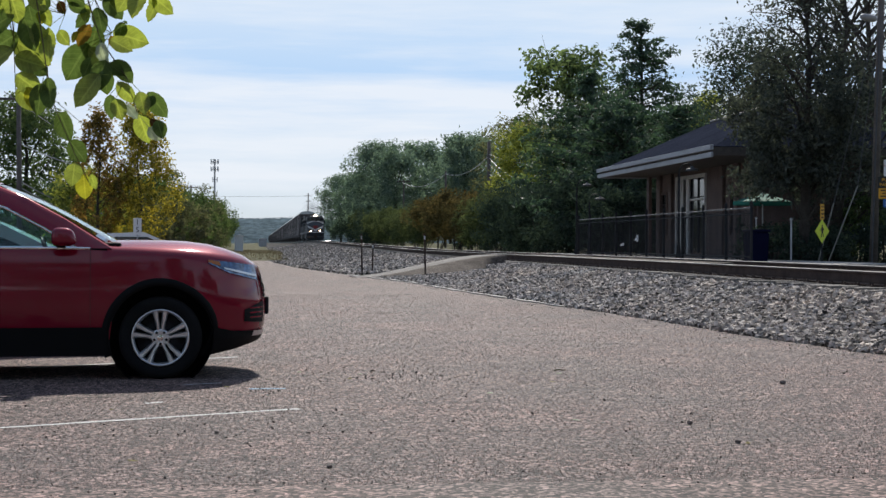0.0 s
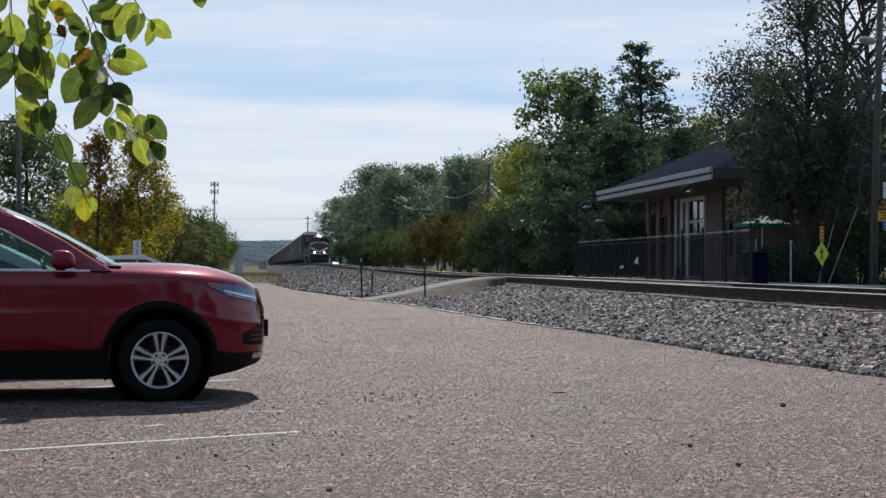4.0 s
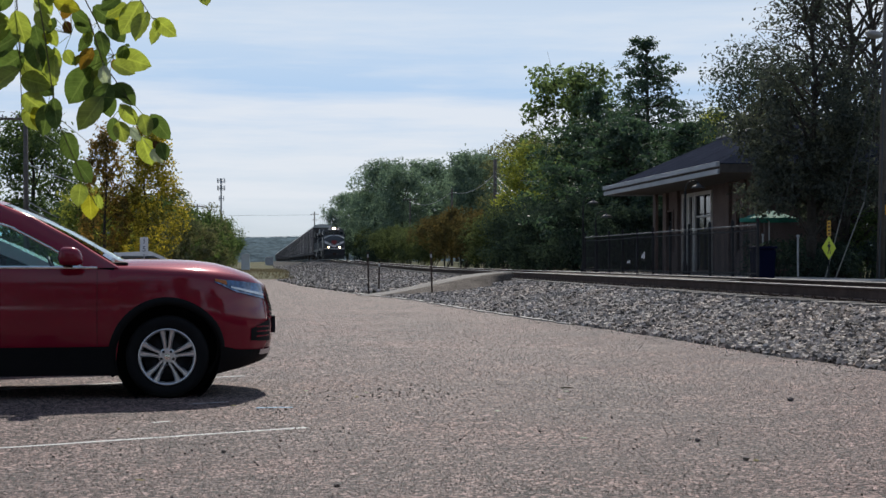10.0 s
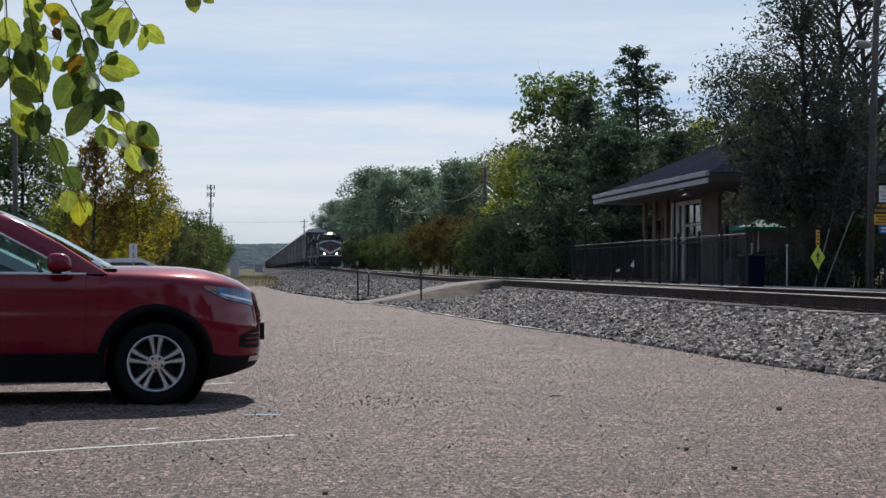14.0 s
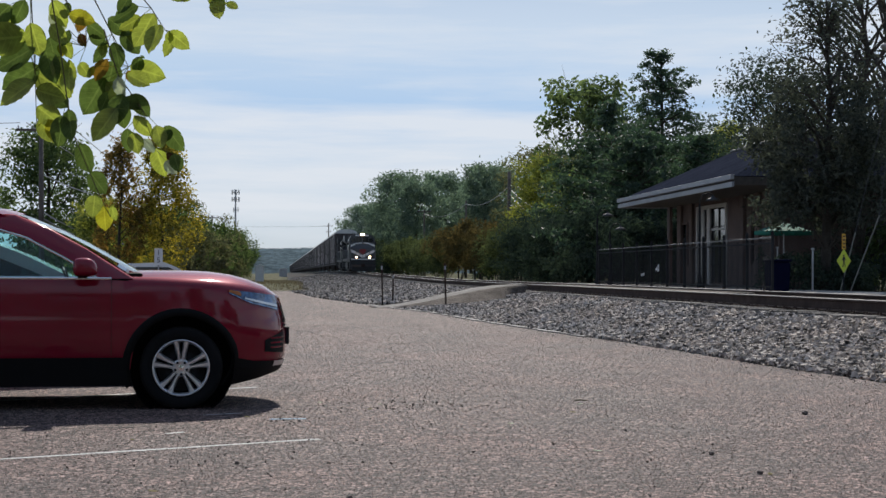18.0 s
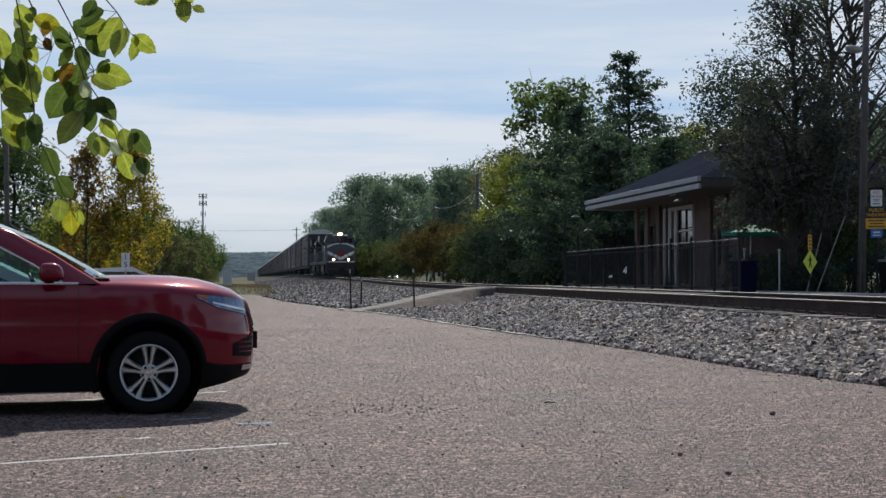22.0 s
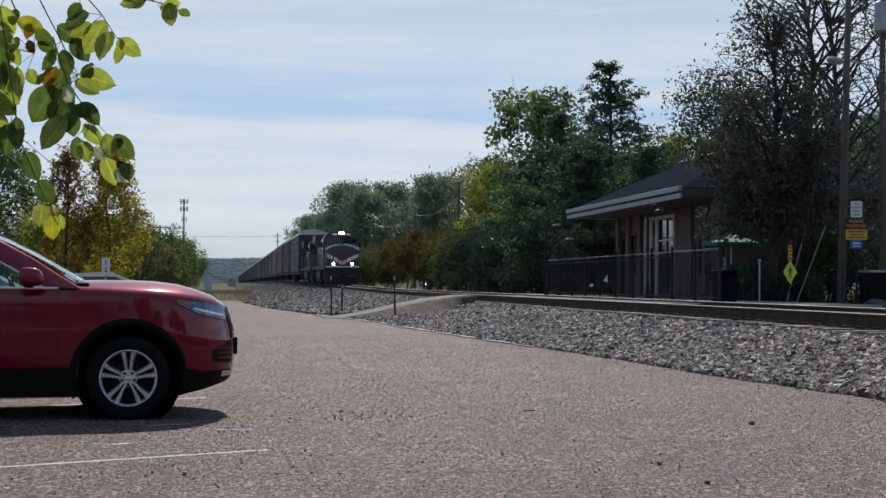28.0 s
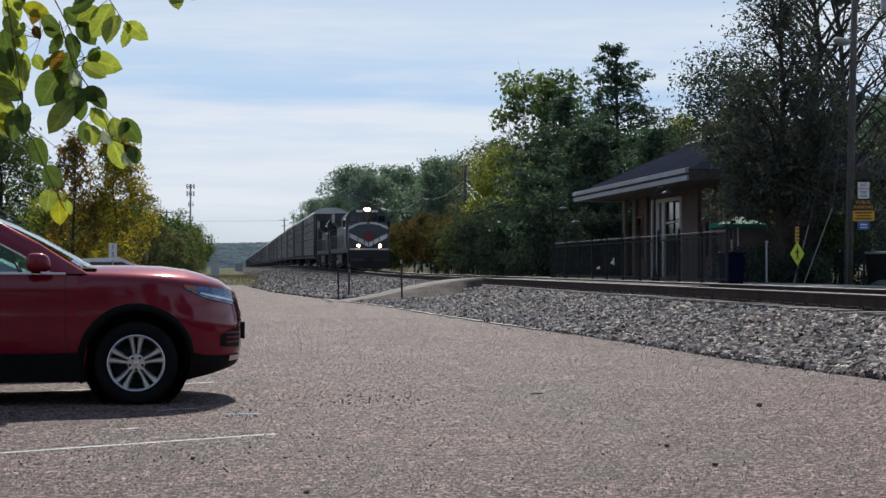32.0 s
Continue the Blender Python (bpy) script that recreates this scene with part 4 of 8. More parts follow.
def woods():
    # left of the lot
    tree("maple_tree", "young maple turning rust-red at the lot edge", at(-6.75, 66, 1, 20, 0), 6.7, 1.15, 1.2, LEAF_RUSSET, 21, 6000, (0.045, 0.1), n=44, trunk=0.09, shape="egg", flat=1.3)
    tree("maple_tree", "young olive-green maple with rusty tips", at(-5.05, 66.5, 1, 50, 0), 6.8, 1.4, 1.0, LEAF_MAPLE, 20, 10500, (0.045, 0.1), n=60, trunk=0.1, shape="egg", flat=1.2)
    tree("lime_tree", "yellow-green broadleaf tree behind the lot", at(-8.2, 74, 1, 0, 0), 4.6, 2.0, 0.9, LEAF_LIME, 22, 7000, (0.06, 0.13), trunk=0.14)
    tree("dark_tree", "tall dark green tree behind a power pole", at(-13.6, 92, 1, 0, 0), 9.5, 3.6, 1.0, LEAF_GREEN, 23, 14000, (0.08, 0.17), n=60)
    tree("dark_tree", "dark green tree at the edge of the woods", at(-18.5, 84, 1, 0, 0), 8.6, 3.6, 0.8, LEAF_GREEN, 24, 11000, (0.08, 0.17), n=60)
    a = shrub("roadside_shrub", "dense olive-green shrub along the lot", at(-4.6, 84, 1, 0, 0), 3.6, 1.9, LEAF_OLIVE, 25, 6500, (0.05, 0.12), group="shrubs along the lot")
    b = shrub("roadside_shrub", "dense green shrub along the lot", at(-6.0, 104), 4.2, 2.4, LEAF_GREEN, 26, 7500, (0.06, 0.13), group="shrubs along the lot")
    rng = random.Random(9)
    for k in range(16):
        y = 78 + k * 11.5
        s = (0.8 + 0.35 * rng.random()) * (1 + 0.0033 * (y - 78))
        copy_thing(a if k % 3 == 0 else b, at(-5.9 - 0.004 * (y - 78) + rng.uniform(-1.0, 1.0), y, s, rng.uniform(0, 360), 0.2))
    for k in range(8):
        copy_thing(b, at(-9.0 + rng.uniform(-1.5, 1.5), 80 + k * 12, 0.95 + 0.25 * rng.random(), rng.uniform(0, 360), 0.1))
    tree("thin_tree", "thin tree with sparse leaves above the shrubs", at(-6.2, 112), 6.0, 1.2, 2.5, LEAF_OLIVE, 27, 900, (0.06, 0.13), n=26, trunk=0.07, limbs=18)
    tree("thin_tree", "thin bare-twigged tree above the shrubs", at(-5.2, 150), 6.4, 1.4, 2.5, LEAF_OLIVE, 28, 700, (0.07, 0.14), n=26, trunk=0.07, limbs=18)
    # right of the track, a hedge with taller trees behind it
    r1 = shrub("hedge_shrub", "rust-brown autumn shrub beside the track", at(14.9, 118), 4.8, 2.5, LEAF_RUST, 31, 9000, (0.06, 0.13), group="hedge along the track", low=0.3)
    g1 = shrub("hedge_shrub", "mid-green shrub beside the track", at(16.0, 104), 4.2, 2.7, LEAF_MID, 32, 9000, (0.06, 0.13), group="hedge along the track", low=0.27)
    # dark leaf colour also stands for the pines' shade near the depot
    d1 = shrub("hedge_shrub", "dark green shrub in the hedge", at(16.6, 90), 4.2, 2.8, LEAF_DARK, 33, 9000, (0.06, 0.13), group="hedge along the track")
    for base, x, y, s, turn in ((r1, 14.6, 127, 0.95, 80), (r1, 15.9, 113, 0.85, 200), (d1, 16.0, 97, 0.95, 120), (g1, 15.9, 109, 0.75, 30), (g1, 14.6, 138, 0.9, 45), (g1, 15.0, 150, 1.0, 10), (g1, 15.2, 163, 1.0, 190), (g1, 15.4, 178, 1.1, 75), (g1, 15.6, 195, 1.15, 260), (d1, 16, 214, 1.25, 33), (g1, 16.4, 236, 1.35, 145), (d1, 16.6, 262, 1.5, 222), (d1, 16.8, 82, 1.0, 140), (d1, 18.2, 76, 0.9, 300), (d1, 19.5, 84, 1.25, 200), (d1, 20, 95, 1.2, 20), (d1, 18.5, 106, 1.2, 270), (d1, 18.2, 128, 1.1, 100)):
        copy_thing(base, at(x, y, s, turn))
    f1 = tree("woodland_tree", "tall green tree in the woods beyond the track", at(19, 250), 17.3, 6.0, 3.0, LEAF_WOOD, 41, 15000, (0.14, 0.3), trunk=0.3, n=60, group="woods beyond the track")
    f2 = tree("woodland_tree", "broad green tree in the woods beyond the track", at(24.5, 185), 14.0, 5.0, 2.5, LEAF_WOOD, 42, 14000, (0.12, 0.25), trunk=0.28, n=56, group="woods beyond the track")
    f3 = tree("woodland_tree", "thin olive tree in the woods beyond the track", at(25, 150), 13.2, 4.2, 3.0, LEAF_OLIVE, 43, 8000, (0.09, 0.2), trunk=0.2, n=44, group="woods beyond the track")
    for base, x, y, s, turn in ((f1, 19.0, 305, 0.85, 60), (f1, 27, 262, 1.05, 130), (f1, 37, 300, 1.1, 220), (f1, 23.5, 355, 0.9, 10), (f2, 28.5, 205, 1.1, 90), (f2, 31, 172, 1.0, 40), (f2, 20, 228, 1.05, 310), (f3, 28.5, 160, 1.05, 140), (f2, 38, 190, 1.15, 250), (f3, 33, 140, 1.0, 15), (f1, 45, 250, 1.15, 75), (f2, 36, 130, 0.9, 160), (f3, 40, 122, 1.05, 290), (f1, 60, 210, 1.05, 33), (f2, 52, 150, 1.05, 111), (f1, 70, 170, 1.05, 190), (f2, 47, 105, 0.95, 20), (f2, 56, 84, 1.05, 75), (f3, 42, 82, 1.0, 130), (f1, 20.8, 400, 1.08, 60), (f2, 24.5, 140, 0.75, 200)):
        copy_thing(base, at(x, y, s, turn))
    tree("lime_tree", "yellow-green tree leaning over the hedge", at(20.9, 122), 10.2, 3.0, 2.0, LEAF_LIME, 44, 11000, (0.07, 0.16), trunk=0.2, n=50)
    tree("locust_tree", "tall airy green tree beside the pine", at(21.8, 108), 14.8, 4.5, 4.5, LEAF_LOCUST, 45, 6500, (0.13, 0.28), trunk=0.22, n=30, limbs=24)
    pine("white_pine", "tall dark white pine with level boughs", at(24.9, 99.5), 15.2, 5.0, 46, 24000)
    pine("white_pine", "lower spreading dark pine", at(20.4, 94), 11.0, 5.2, 47, 24000)
    pine("white_pine", "lower dark pine close to the depot", at(24.2, 86), 8.6, 4.6, 50, 16000)
    tree("yellow_tree", "bright yellow tree behind the depot", at(35, 118), 12.8, 2.8, 3.0, LEAF_LIME, 48, 6000, (0.08, 0.18), trunk=0.2)
    pine("white_pine", "dense dark pine at the end of the depot", at(19.4, 82), 8.4, 4.2, 49, 20000)
    # the large trees in front of the depot
    tree("shade_tree", "large dark leafy tree beside the depot platform", at(17.85, 49.4), 10.4, 2.35, 2.75, LEAF_SHADE, 51, 56000, (0.048, 0.105), n=120, trunk=0.2, limbs=60, shape="egg", sparse=(4.2, 7.6, 0.1))
    tree("shade_tree", "tall thinning tree with bare upper limbs", at(21.0, 54.5), 14.0, 3.3, 2.0, LEAF_SHADE, 52, 13000, (0.05, 0.1), n=84, trunk=0.24, limbs=60, shape="wide", sparse=(3.5, 8.0, 0.12))
    tree("shade_tree", "tall thinning tree behind the power poles", at(27.5, 67), 15.5, 4.6, 2.0, LEAF_SHADE, 53, 11000, (0.06, 0.115), n=84, trunk=0.3, limbs=60, shape="wide", sparse=(4.0, 9.0, 0.12))
    tree("shade_tree", "tall tree with sparse brown leaves", at(33, 74), 15.5, 5.0, 2.0, LEAF_SHADE, 54, 9000, (0.07, 0.13), n=74, trunk=0.3, limbs=34, shape="wide", sparse=(5.0, 11.0, 0.25))
    tree("shade_tree", "dark tree behind the parking signs", at(24.5, 74), 11.5, 4.2, 0.8, LEAF_DARK, 55, 15000, (0.06, 0.13), n=66, trunk=0.24, limbs=20)
    # unseen trees added behind the viewer, on the lot's near side, to dim reflections
    for k in range(13):
        copy_thing((f2, f3, f1)[k % 3], at(-44 + k * 7.4 + rng.uniform(-1.5, 1.5), -19 + rng.uniform(-4, 3), 0.85, rng.uniform(0, 360), -0.1))
    shrub("low_bush", "green bush at the foot of the wooden pole", at(21.9, 54.5), 2.7, 1.0, LEAF_GREEN, 65, 4500, (0.04, 0.085))
    for x, y, s, seed in ((19.6, 52.5, 0.42, 61), (21.3, 51, 0.4, 62), (18.4, 48.5, 0.3, 63), (23.5, 52, 0.55, 64), (17.0, 50, 0.4, 66)):
        shrub("low_bush", "low dark bush under the trees", at(x, y), 1.9 * s * 2, 1.5 * s * 2, LEAF_DARK, seed, 3500, (0.035, 0.075))


LEAF_MID = leaf_material("dull_green_leaves", (0.036, 0.047, 0.026), (0.095, 0.106, 0.055), (0.7, 0.75, 0.45))
LEAF_LOCUST = leaf_material("light_green_leaves", (0.048, 0.068, 0.036), (0.13, 0.155, 0.075), (0.85, 0.95, 0.6))
# paler and bluer than real leaves: aerial haze painted into the far woods
LEAF_WOOD = leaf_material("hazed_green_leaves", (0.062, 0.085, 0.07), (0.15, 0.18, 0.135), (0.75, 0.88, 0.68))

# ---- the train ----
def lathe(bm, profile, n=32, axis="x"):
    """Turns a profile of (radius, distance along the axis) round that axis."""
    put = {"x": lambda r, d, a: (d, r * math.cos(a), r * math.sin(a)), "y": lambda r, d, a: (r * math.cos(a), d, r * math.sin(a)), "z": lambda r, d, a: (r * math.cos(a), r * math.sin(a), d)}[axis]
    rings = [[bm.verts.new(put(r, d, k * math.tau / n)) for k in range(n)] for r, d in profile]
    for a, b in zip(rings, rings[1:]):
        for k in range(n):
            bm.faces.new((a[k], a[(k + 1) % n], b[(k + 1) % n], b[k]))
    bmesh.ops.recalc_face_normals(bm, faces=bm.faces)
    return bm


def wheelset_mesh():
    bm = bmesh.new()
    for s in (-1, 1):
        lathe(bm, [(0.05, s * 0.66), (0.4, s * 0.66), (0.52, s * 0.655), (0.55, s * 0.67), (0.5, s * 0.70), (0.48, s * 0.80), (0.42, s * 0.80), (0.4, s * 0.74), (0.16, s * 0.74), (0.14, s * 0.86), (0.02, s * 0.86)], 20)
    tube(bm, (-0.95, 0, 0), (0.95, 0, 0), 0.08, n=10)
    return mesh_of(bm, "wheelset", RAIL_RUST)


WHEELSET = wheelset_mesh()
ROLLING = []


def truck(parent, y, axles, spacing, mat, turning):
    """A bogie: two side frames, bolster, and its wheelsets."""
    bm = bmesh.new()
    half = spacing * (axles - 1) / 2
    for s in (-1, 1):
        x = s * 0.98
        box(bm, x - 0.09, x + 0.09, -half - 0.45, half + 0.45, 0.62, 0.9, 0.04)
        for k in range(axles):
            yy = -half + k * spacing
            box(bm, x - 0.12, x + 0.12, yy - 0.2, yy + 0.2, 0.3, 0.7, 0.03)
            tube(bm, (x, yy, 0.5), (x + s * 0.16, yy, 0.5), 0.14, n=12)
        for k in range(axles - 1):
            yy = -half + (k + 0.5) * spacing
            for d in (-0.13, 0.13):
                tube(bm, (x + s * 0.02, yy + d, 0.3), (x + s * 0.02, yy + d, 0.64), 0.09, n=8)
            box(bm, x - 0.1, x + 0.1, yy - 0.5, yy + 0.5, 0.22, 0.34, 0.02)
    box(bm, -0.95, 0.95, -0.25, 0.25, 0.55, 0.95)
    t = part("truck", bm, mat, parent)
    t.matrix_basis = pose(0, y, 0)
    for k in range(axles):
        w = new("wheelset", WHEELSET)
        w.parent = t
        w.matrix_basis = pose(0, -half + k * spacing, 0.55)
        if turning:
            ROLLING.append((w, -half + k * spacing))
    return t


def locomotive(name, label, main, accent, trim, lights, turning):
    """Six-axle road engine; its nose is at y = 0 and it reaches back along +y, rail head at z = 0."""
    e = thing(name, pose(TRACK_X, 300, RAIL_Z), label, "locomotive", "train")
    L = 22.4
    bm = bmesh.new()
    box(bm, -1.5, 1.5, 0.75, L - 0.7, 1.32, 1.66, 0.03)
    box(bm, -1.0, 1.0, 1.2, L - 1.2, 0.95, 1.34)
    part("underframe", bm, LOCO_BLACK, e)
    bm = bmesh.new()
    prism(bm, [(-1.5, 1.66), (-1.5, 0.62), (-1.2, 0.2), (1.2, 0.2), (1.5, 0.62), (1.5, 1.66)], 0.62, 0.76)
    prism(bm, [(0.62, 0.62), (0.15, 0.16), (0.1, 0.72), (0.62, 0.95)], -1.35, 1.35, "yz")
    part("pilot", bm, LOCO_BLACK, e, "black pilot plate with snow plough")
    bm = bmesh.new()
    box(bm, -0.16, 0.16, -0.25, 0.7, 0.72, 1.0, 0.04)
    box(bm, -0.24, 0.2, -0.42, -0.12, 0.68, 1.04, 0.06)
    part("coupler", bm, RAIL_RUST, e)
    bm = bmesh.new()
    box(bm, -1.42, 1.42, 0.5, 0.66, 1.5, 1.62, 0.02)
    part("anticlimber", bm, accent, e, "pale anticlimber bar")
    # nose with sloped top
    bm = bmesh.new()
    prism(bm, [(0.95, 1.66), (0.95, 2.75), (1.3, 3.35), (2.5, 3.5), (2.5, 1.66)], -1.42, 1.42, "yz")
    bmesh.ops.bevel(bm, geom=list(bm.edges), offset=0.12, segments=2, affect="EDGES")
    part("nose", bm, main, e)
    bm = bmesh.new()
    prism(bm, [(-1.53, 1.66), (-1.53, 3.95), (-1.3, 4.32), (-0.75, 4.55), (0, 4.62), (0.75, 4.55), (1.3, 4.32), (1.53, 3.95), (1.53, 1.66)], 2.4, 5.2)
    bmesh.ops.bevel(bm, geom=list(bm.edges), offset=0.05, segments=2, affect="EDGES")
    part("cab", bm, main, e)
    for x0, x1 in ((-1.3, -0.78), (-0.72, -0.05), (0.05, 0.72), (0.78, 1.3)):
        top = 4.02 if abs(x0 + x1) > 1.6 else 4.2
        bm = bmesh.new()
        box(bm, x0, x1, 2.36, 2.42, 3.58, top, 0.015)
        part("windshield", bm, DARK_GLASS, e, "dark cab windshield")
    for s in (-1, 1):
        bm = bmesh.new()
        box(bm, s * 1.53 - 0.02, s * 1.53 + 0.02, 3.0, 3.7, 3.1, 3.85, 0.01)
        box(bm, s * 1.53 - 0.02, s * 1.53 + 0.02, 3.85, 4.6, 3.1, 3.85, 0.01)
        part("side_window", bm, DARK_GLASS, e)
        bm = bmesh.new()
        box(bm, s * 0.55 - 0.24, s * 0.55 + 0.24, 2.33, 2.42, 4.28, 4.44, 0.01)
        part("number_board", bm, SIGN_WHITE if lights else LOCO_BLACK, e, "small number board")
    # painted wings on the nose in separate feathers, set just proud of it
    def arm(x, lift):
        return 1.7 + lift + 0.62 * (x / 1.4) ** 0.9 * 1.15

    for s in (-1, 1):
        for x0, x1 in ((0.03, 0.3), (0.36, 0.74), (0.8, 1.4)):
            bm = bmesh.new()
            prism(bm, [(s * x0, arm(x0, 0.0)), (s * x1, arm(x1, 0.0)), (s * x1, arm(x1, 0.3)), (s * x0, arm(x0, 0.34))], 0.925, 0.945)
            part("wing_stripe", bm, accent, e, "pale chevron stripe across the nose")
        bm = bmesh.new()
        prism(bm, [(s * 0.1, 3.44), (s * 0.1, 3.53), (s * 0.6, 3.5), (s * 1.4, 3.22), (s * 1.4, 2.98), (s * 0.8, 3.3)], 1.14, 1.18)
        part("upper_stripe", bm, accent, e, "pale upper stripe on the nose")
        bm = bmesh.new()
        pipe(bm, [(s * 1.36, 0.72, 1.66), (s * 1.36, 0.72, 2.62), (s * 1.3, 0.86, 2.72)], 0.022, n=6)
        pipe(bm, [(s * 1.36, 0.72, 2.2), (s * 0.95, 0.72, 2.2)], 0.018, n=6)
        part("front_handrail", bm, trim, e)
        bm = bmesh.new()
        prism(bm, [(s * 0.55, 1.66), (s * 0.55, 1.78), (s * 0.66, 1.8), (s * 0.66, 1.66)], 0.9, 0.92)
        part("post", bm, LOCO_BLACK, e)
        bm = bmesh.new()
        tube(bm, (s * 0.78, 0.5, 1.8), (s * 0.78, 0.9, 1.8), 0.12, n=16)
        housing = part("ditch_light", bm, DARK_METAL, e)
        bm = bmesh.new()
        tube(bm, (s * 0.78, 0.47, 1.8), (s * 0.78, 0.505, 1.8), 0.12, n=16)
        part("lens", bm, DITCHLIGHT if lights else DARK_GLASS, housing, "glowing ditch light" if lights else "")
    bm = bmesh.new()
    prism(bm, [(0, 2.12), (-0.36, 2.4), (-0.42, 2.66), (-0.2, 2.76), (0, 2.72), (0.2, 2.76), (0.42, 2.66), (0.36, 2.4)], 0.91, 0.943)
    part("emblem", bm, LOCO_RED if lights else accent, e, "red shield emblem on the nose" if lights else "")
    bm = bmesh.new()
    box(bm, -0.34, 0.34, 2.28, 2.5, 4.3, 4.62, 0.05)
    lamp = part("headlight", bm, DARK_METAL, e)
    for x in (-0.12, 0.12):
        bm = bmesh.new()
        tube(bm, (x, 2.22, 4.47), (x, 2.29, 4.47), 0.115, n=16)
        part("lens", bm, HEADLIGHT if lights else DARK_GLASS, lamp, "bright headlight lens" if lights else "")
    # long hood, radiator, roof fittings
    bm = bmesh.new()
    prism(bm, [(-1.0, 1.66), (-1.0, 4.1), (-0.8, 4.4), (0.8, 4.4), (1.0, 4.1), (1.0, 1.66)], 5.2, 20.8)
    part("long_hood", bm, main, e)
    bm = bmesh.new()
    prism(bm, [(-1.05, 3.5), (-1.5, 3.9), (-1.5, 4.6), (1.5, 4.6), (1.5, 3.9), (1.05, 3.5)], 15.8, 20.2)
    part("radiator", bm, main, e)
    bm = bmesh.new()
    box(bm, -0.45, 0.45, 9.6, 11.2, 4.38, 4.72, 0.05)
    part("exhaust_housing", bm, LOCO_BLACK, e)
    bm = bmesh.new()
    box(bm, -0.8, 0.8, 6.2, 8.2, 4.38, 4.6, 0.04)
    part("dynamic_brake_box", bm, LOCO_BLACK, e)
    for k in range(7):
        y = 5.7 + k * 1.4
        for x in (-1.03, 1.0):
            bm = bmesh.new()
            box(bm, x, x + 0.03, y, y + 1.2, 1.9, 3.7, 0.01)
            part("hood_door", bm, main, e)
    bm = bmesh.new()
    prism(bm, [(-1.45, 0.55), (-1.45, 1.2), (-1.2, 1.32), (1.2, 1.32), (1.45, 1.2), (1.45, 0.55), (1.2, 0.4), (-1.2, 0.4)], 8.1, 14.3)
    part("fuel_tank", bm, LOCO_BLACK, e)
    for s in (-1, 1):
        bm = bmesh.new()
        for k in range(13):
            tube(bm, (s * 1.46, 5.6 + k * 1.24, 1.66), (s * 1.46, 5.6 + k * 1.24, 2.75), 0.02, n=6)
        tube(bm, (s * 1.46, 5.4, 2.75), (s * 1.46, 20.6, 2.75), 0.022, n=6)
        part("handrail", bm, trim, e, "pale walkway handrail")
        for y in (0.95, 20.95):
            for k in range(4):
                bm = bmesh.new()
                box(bm, s * 1.2, s * 1.52, y, y + 0.5, 0.45 + k * 0.32, 0.49 + k * 0.32)
                part("step", bm, trim, e)
            bm = bmesh.new()
            pipe(bm, [(s * 1.5, y, 0.5), (s * 1.5, y, 2.6), (s * 1.2, y, 2.75)], 0.02, n=6)
            pipe(bm, [(s * 1.5, y + 0.55, 0.5), (s * 1.5, y + 0.55, 2.7)], 0.02, n=6)
            part("grab_rail", bm, trim, e)
        bm = bmesh.new()
        box(bm, s * 1.56, s * 1.72, 2.9, 3.0, 3.2, 3.7, 0.01)
        part("mirror", bm, DARK_METAL, e)
    for y in (4.4, 18.0):
        truck(e, y, 3, 1.85, TRUCK_GREY, turning)
    return e


TRUCK_GREY = material("pale_grey_bogie_paint", (0.2, 0.2, 0.2), 0.6, vary=0.2, scale=3, dirt=((0.1, 0.085, 0.07), 3, 0.5))


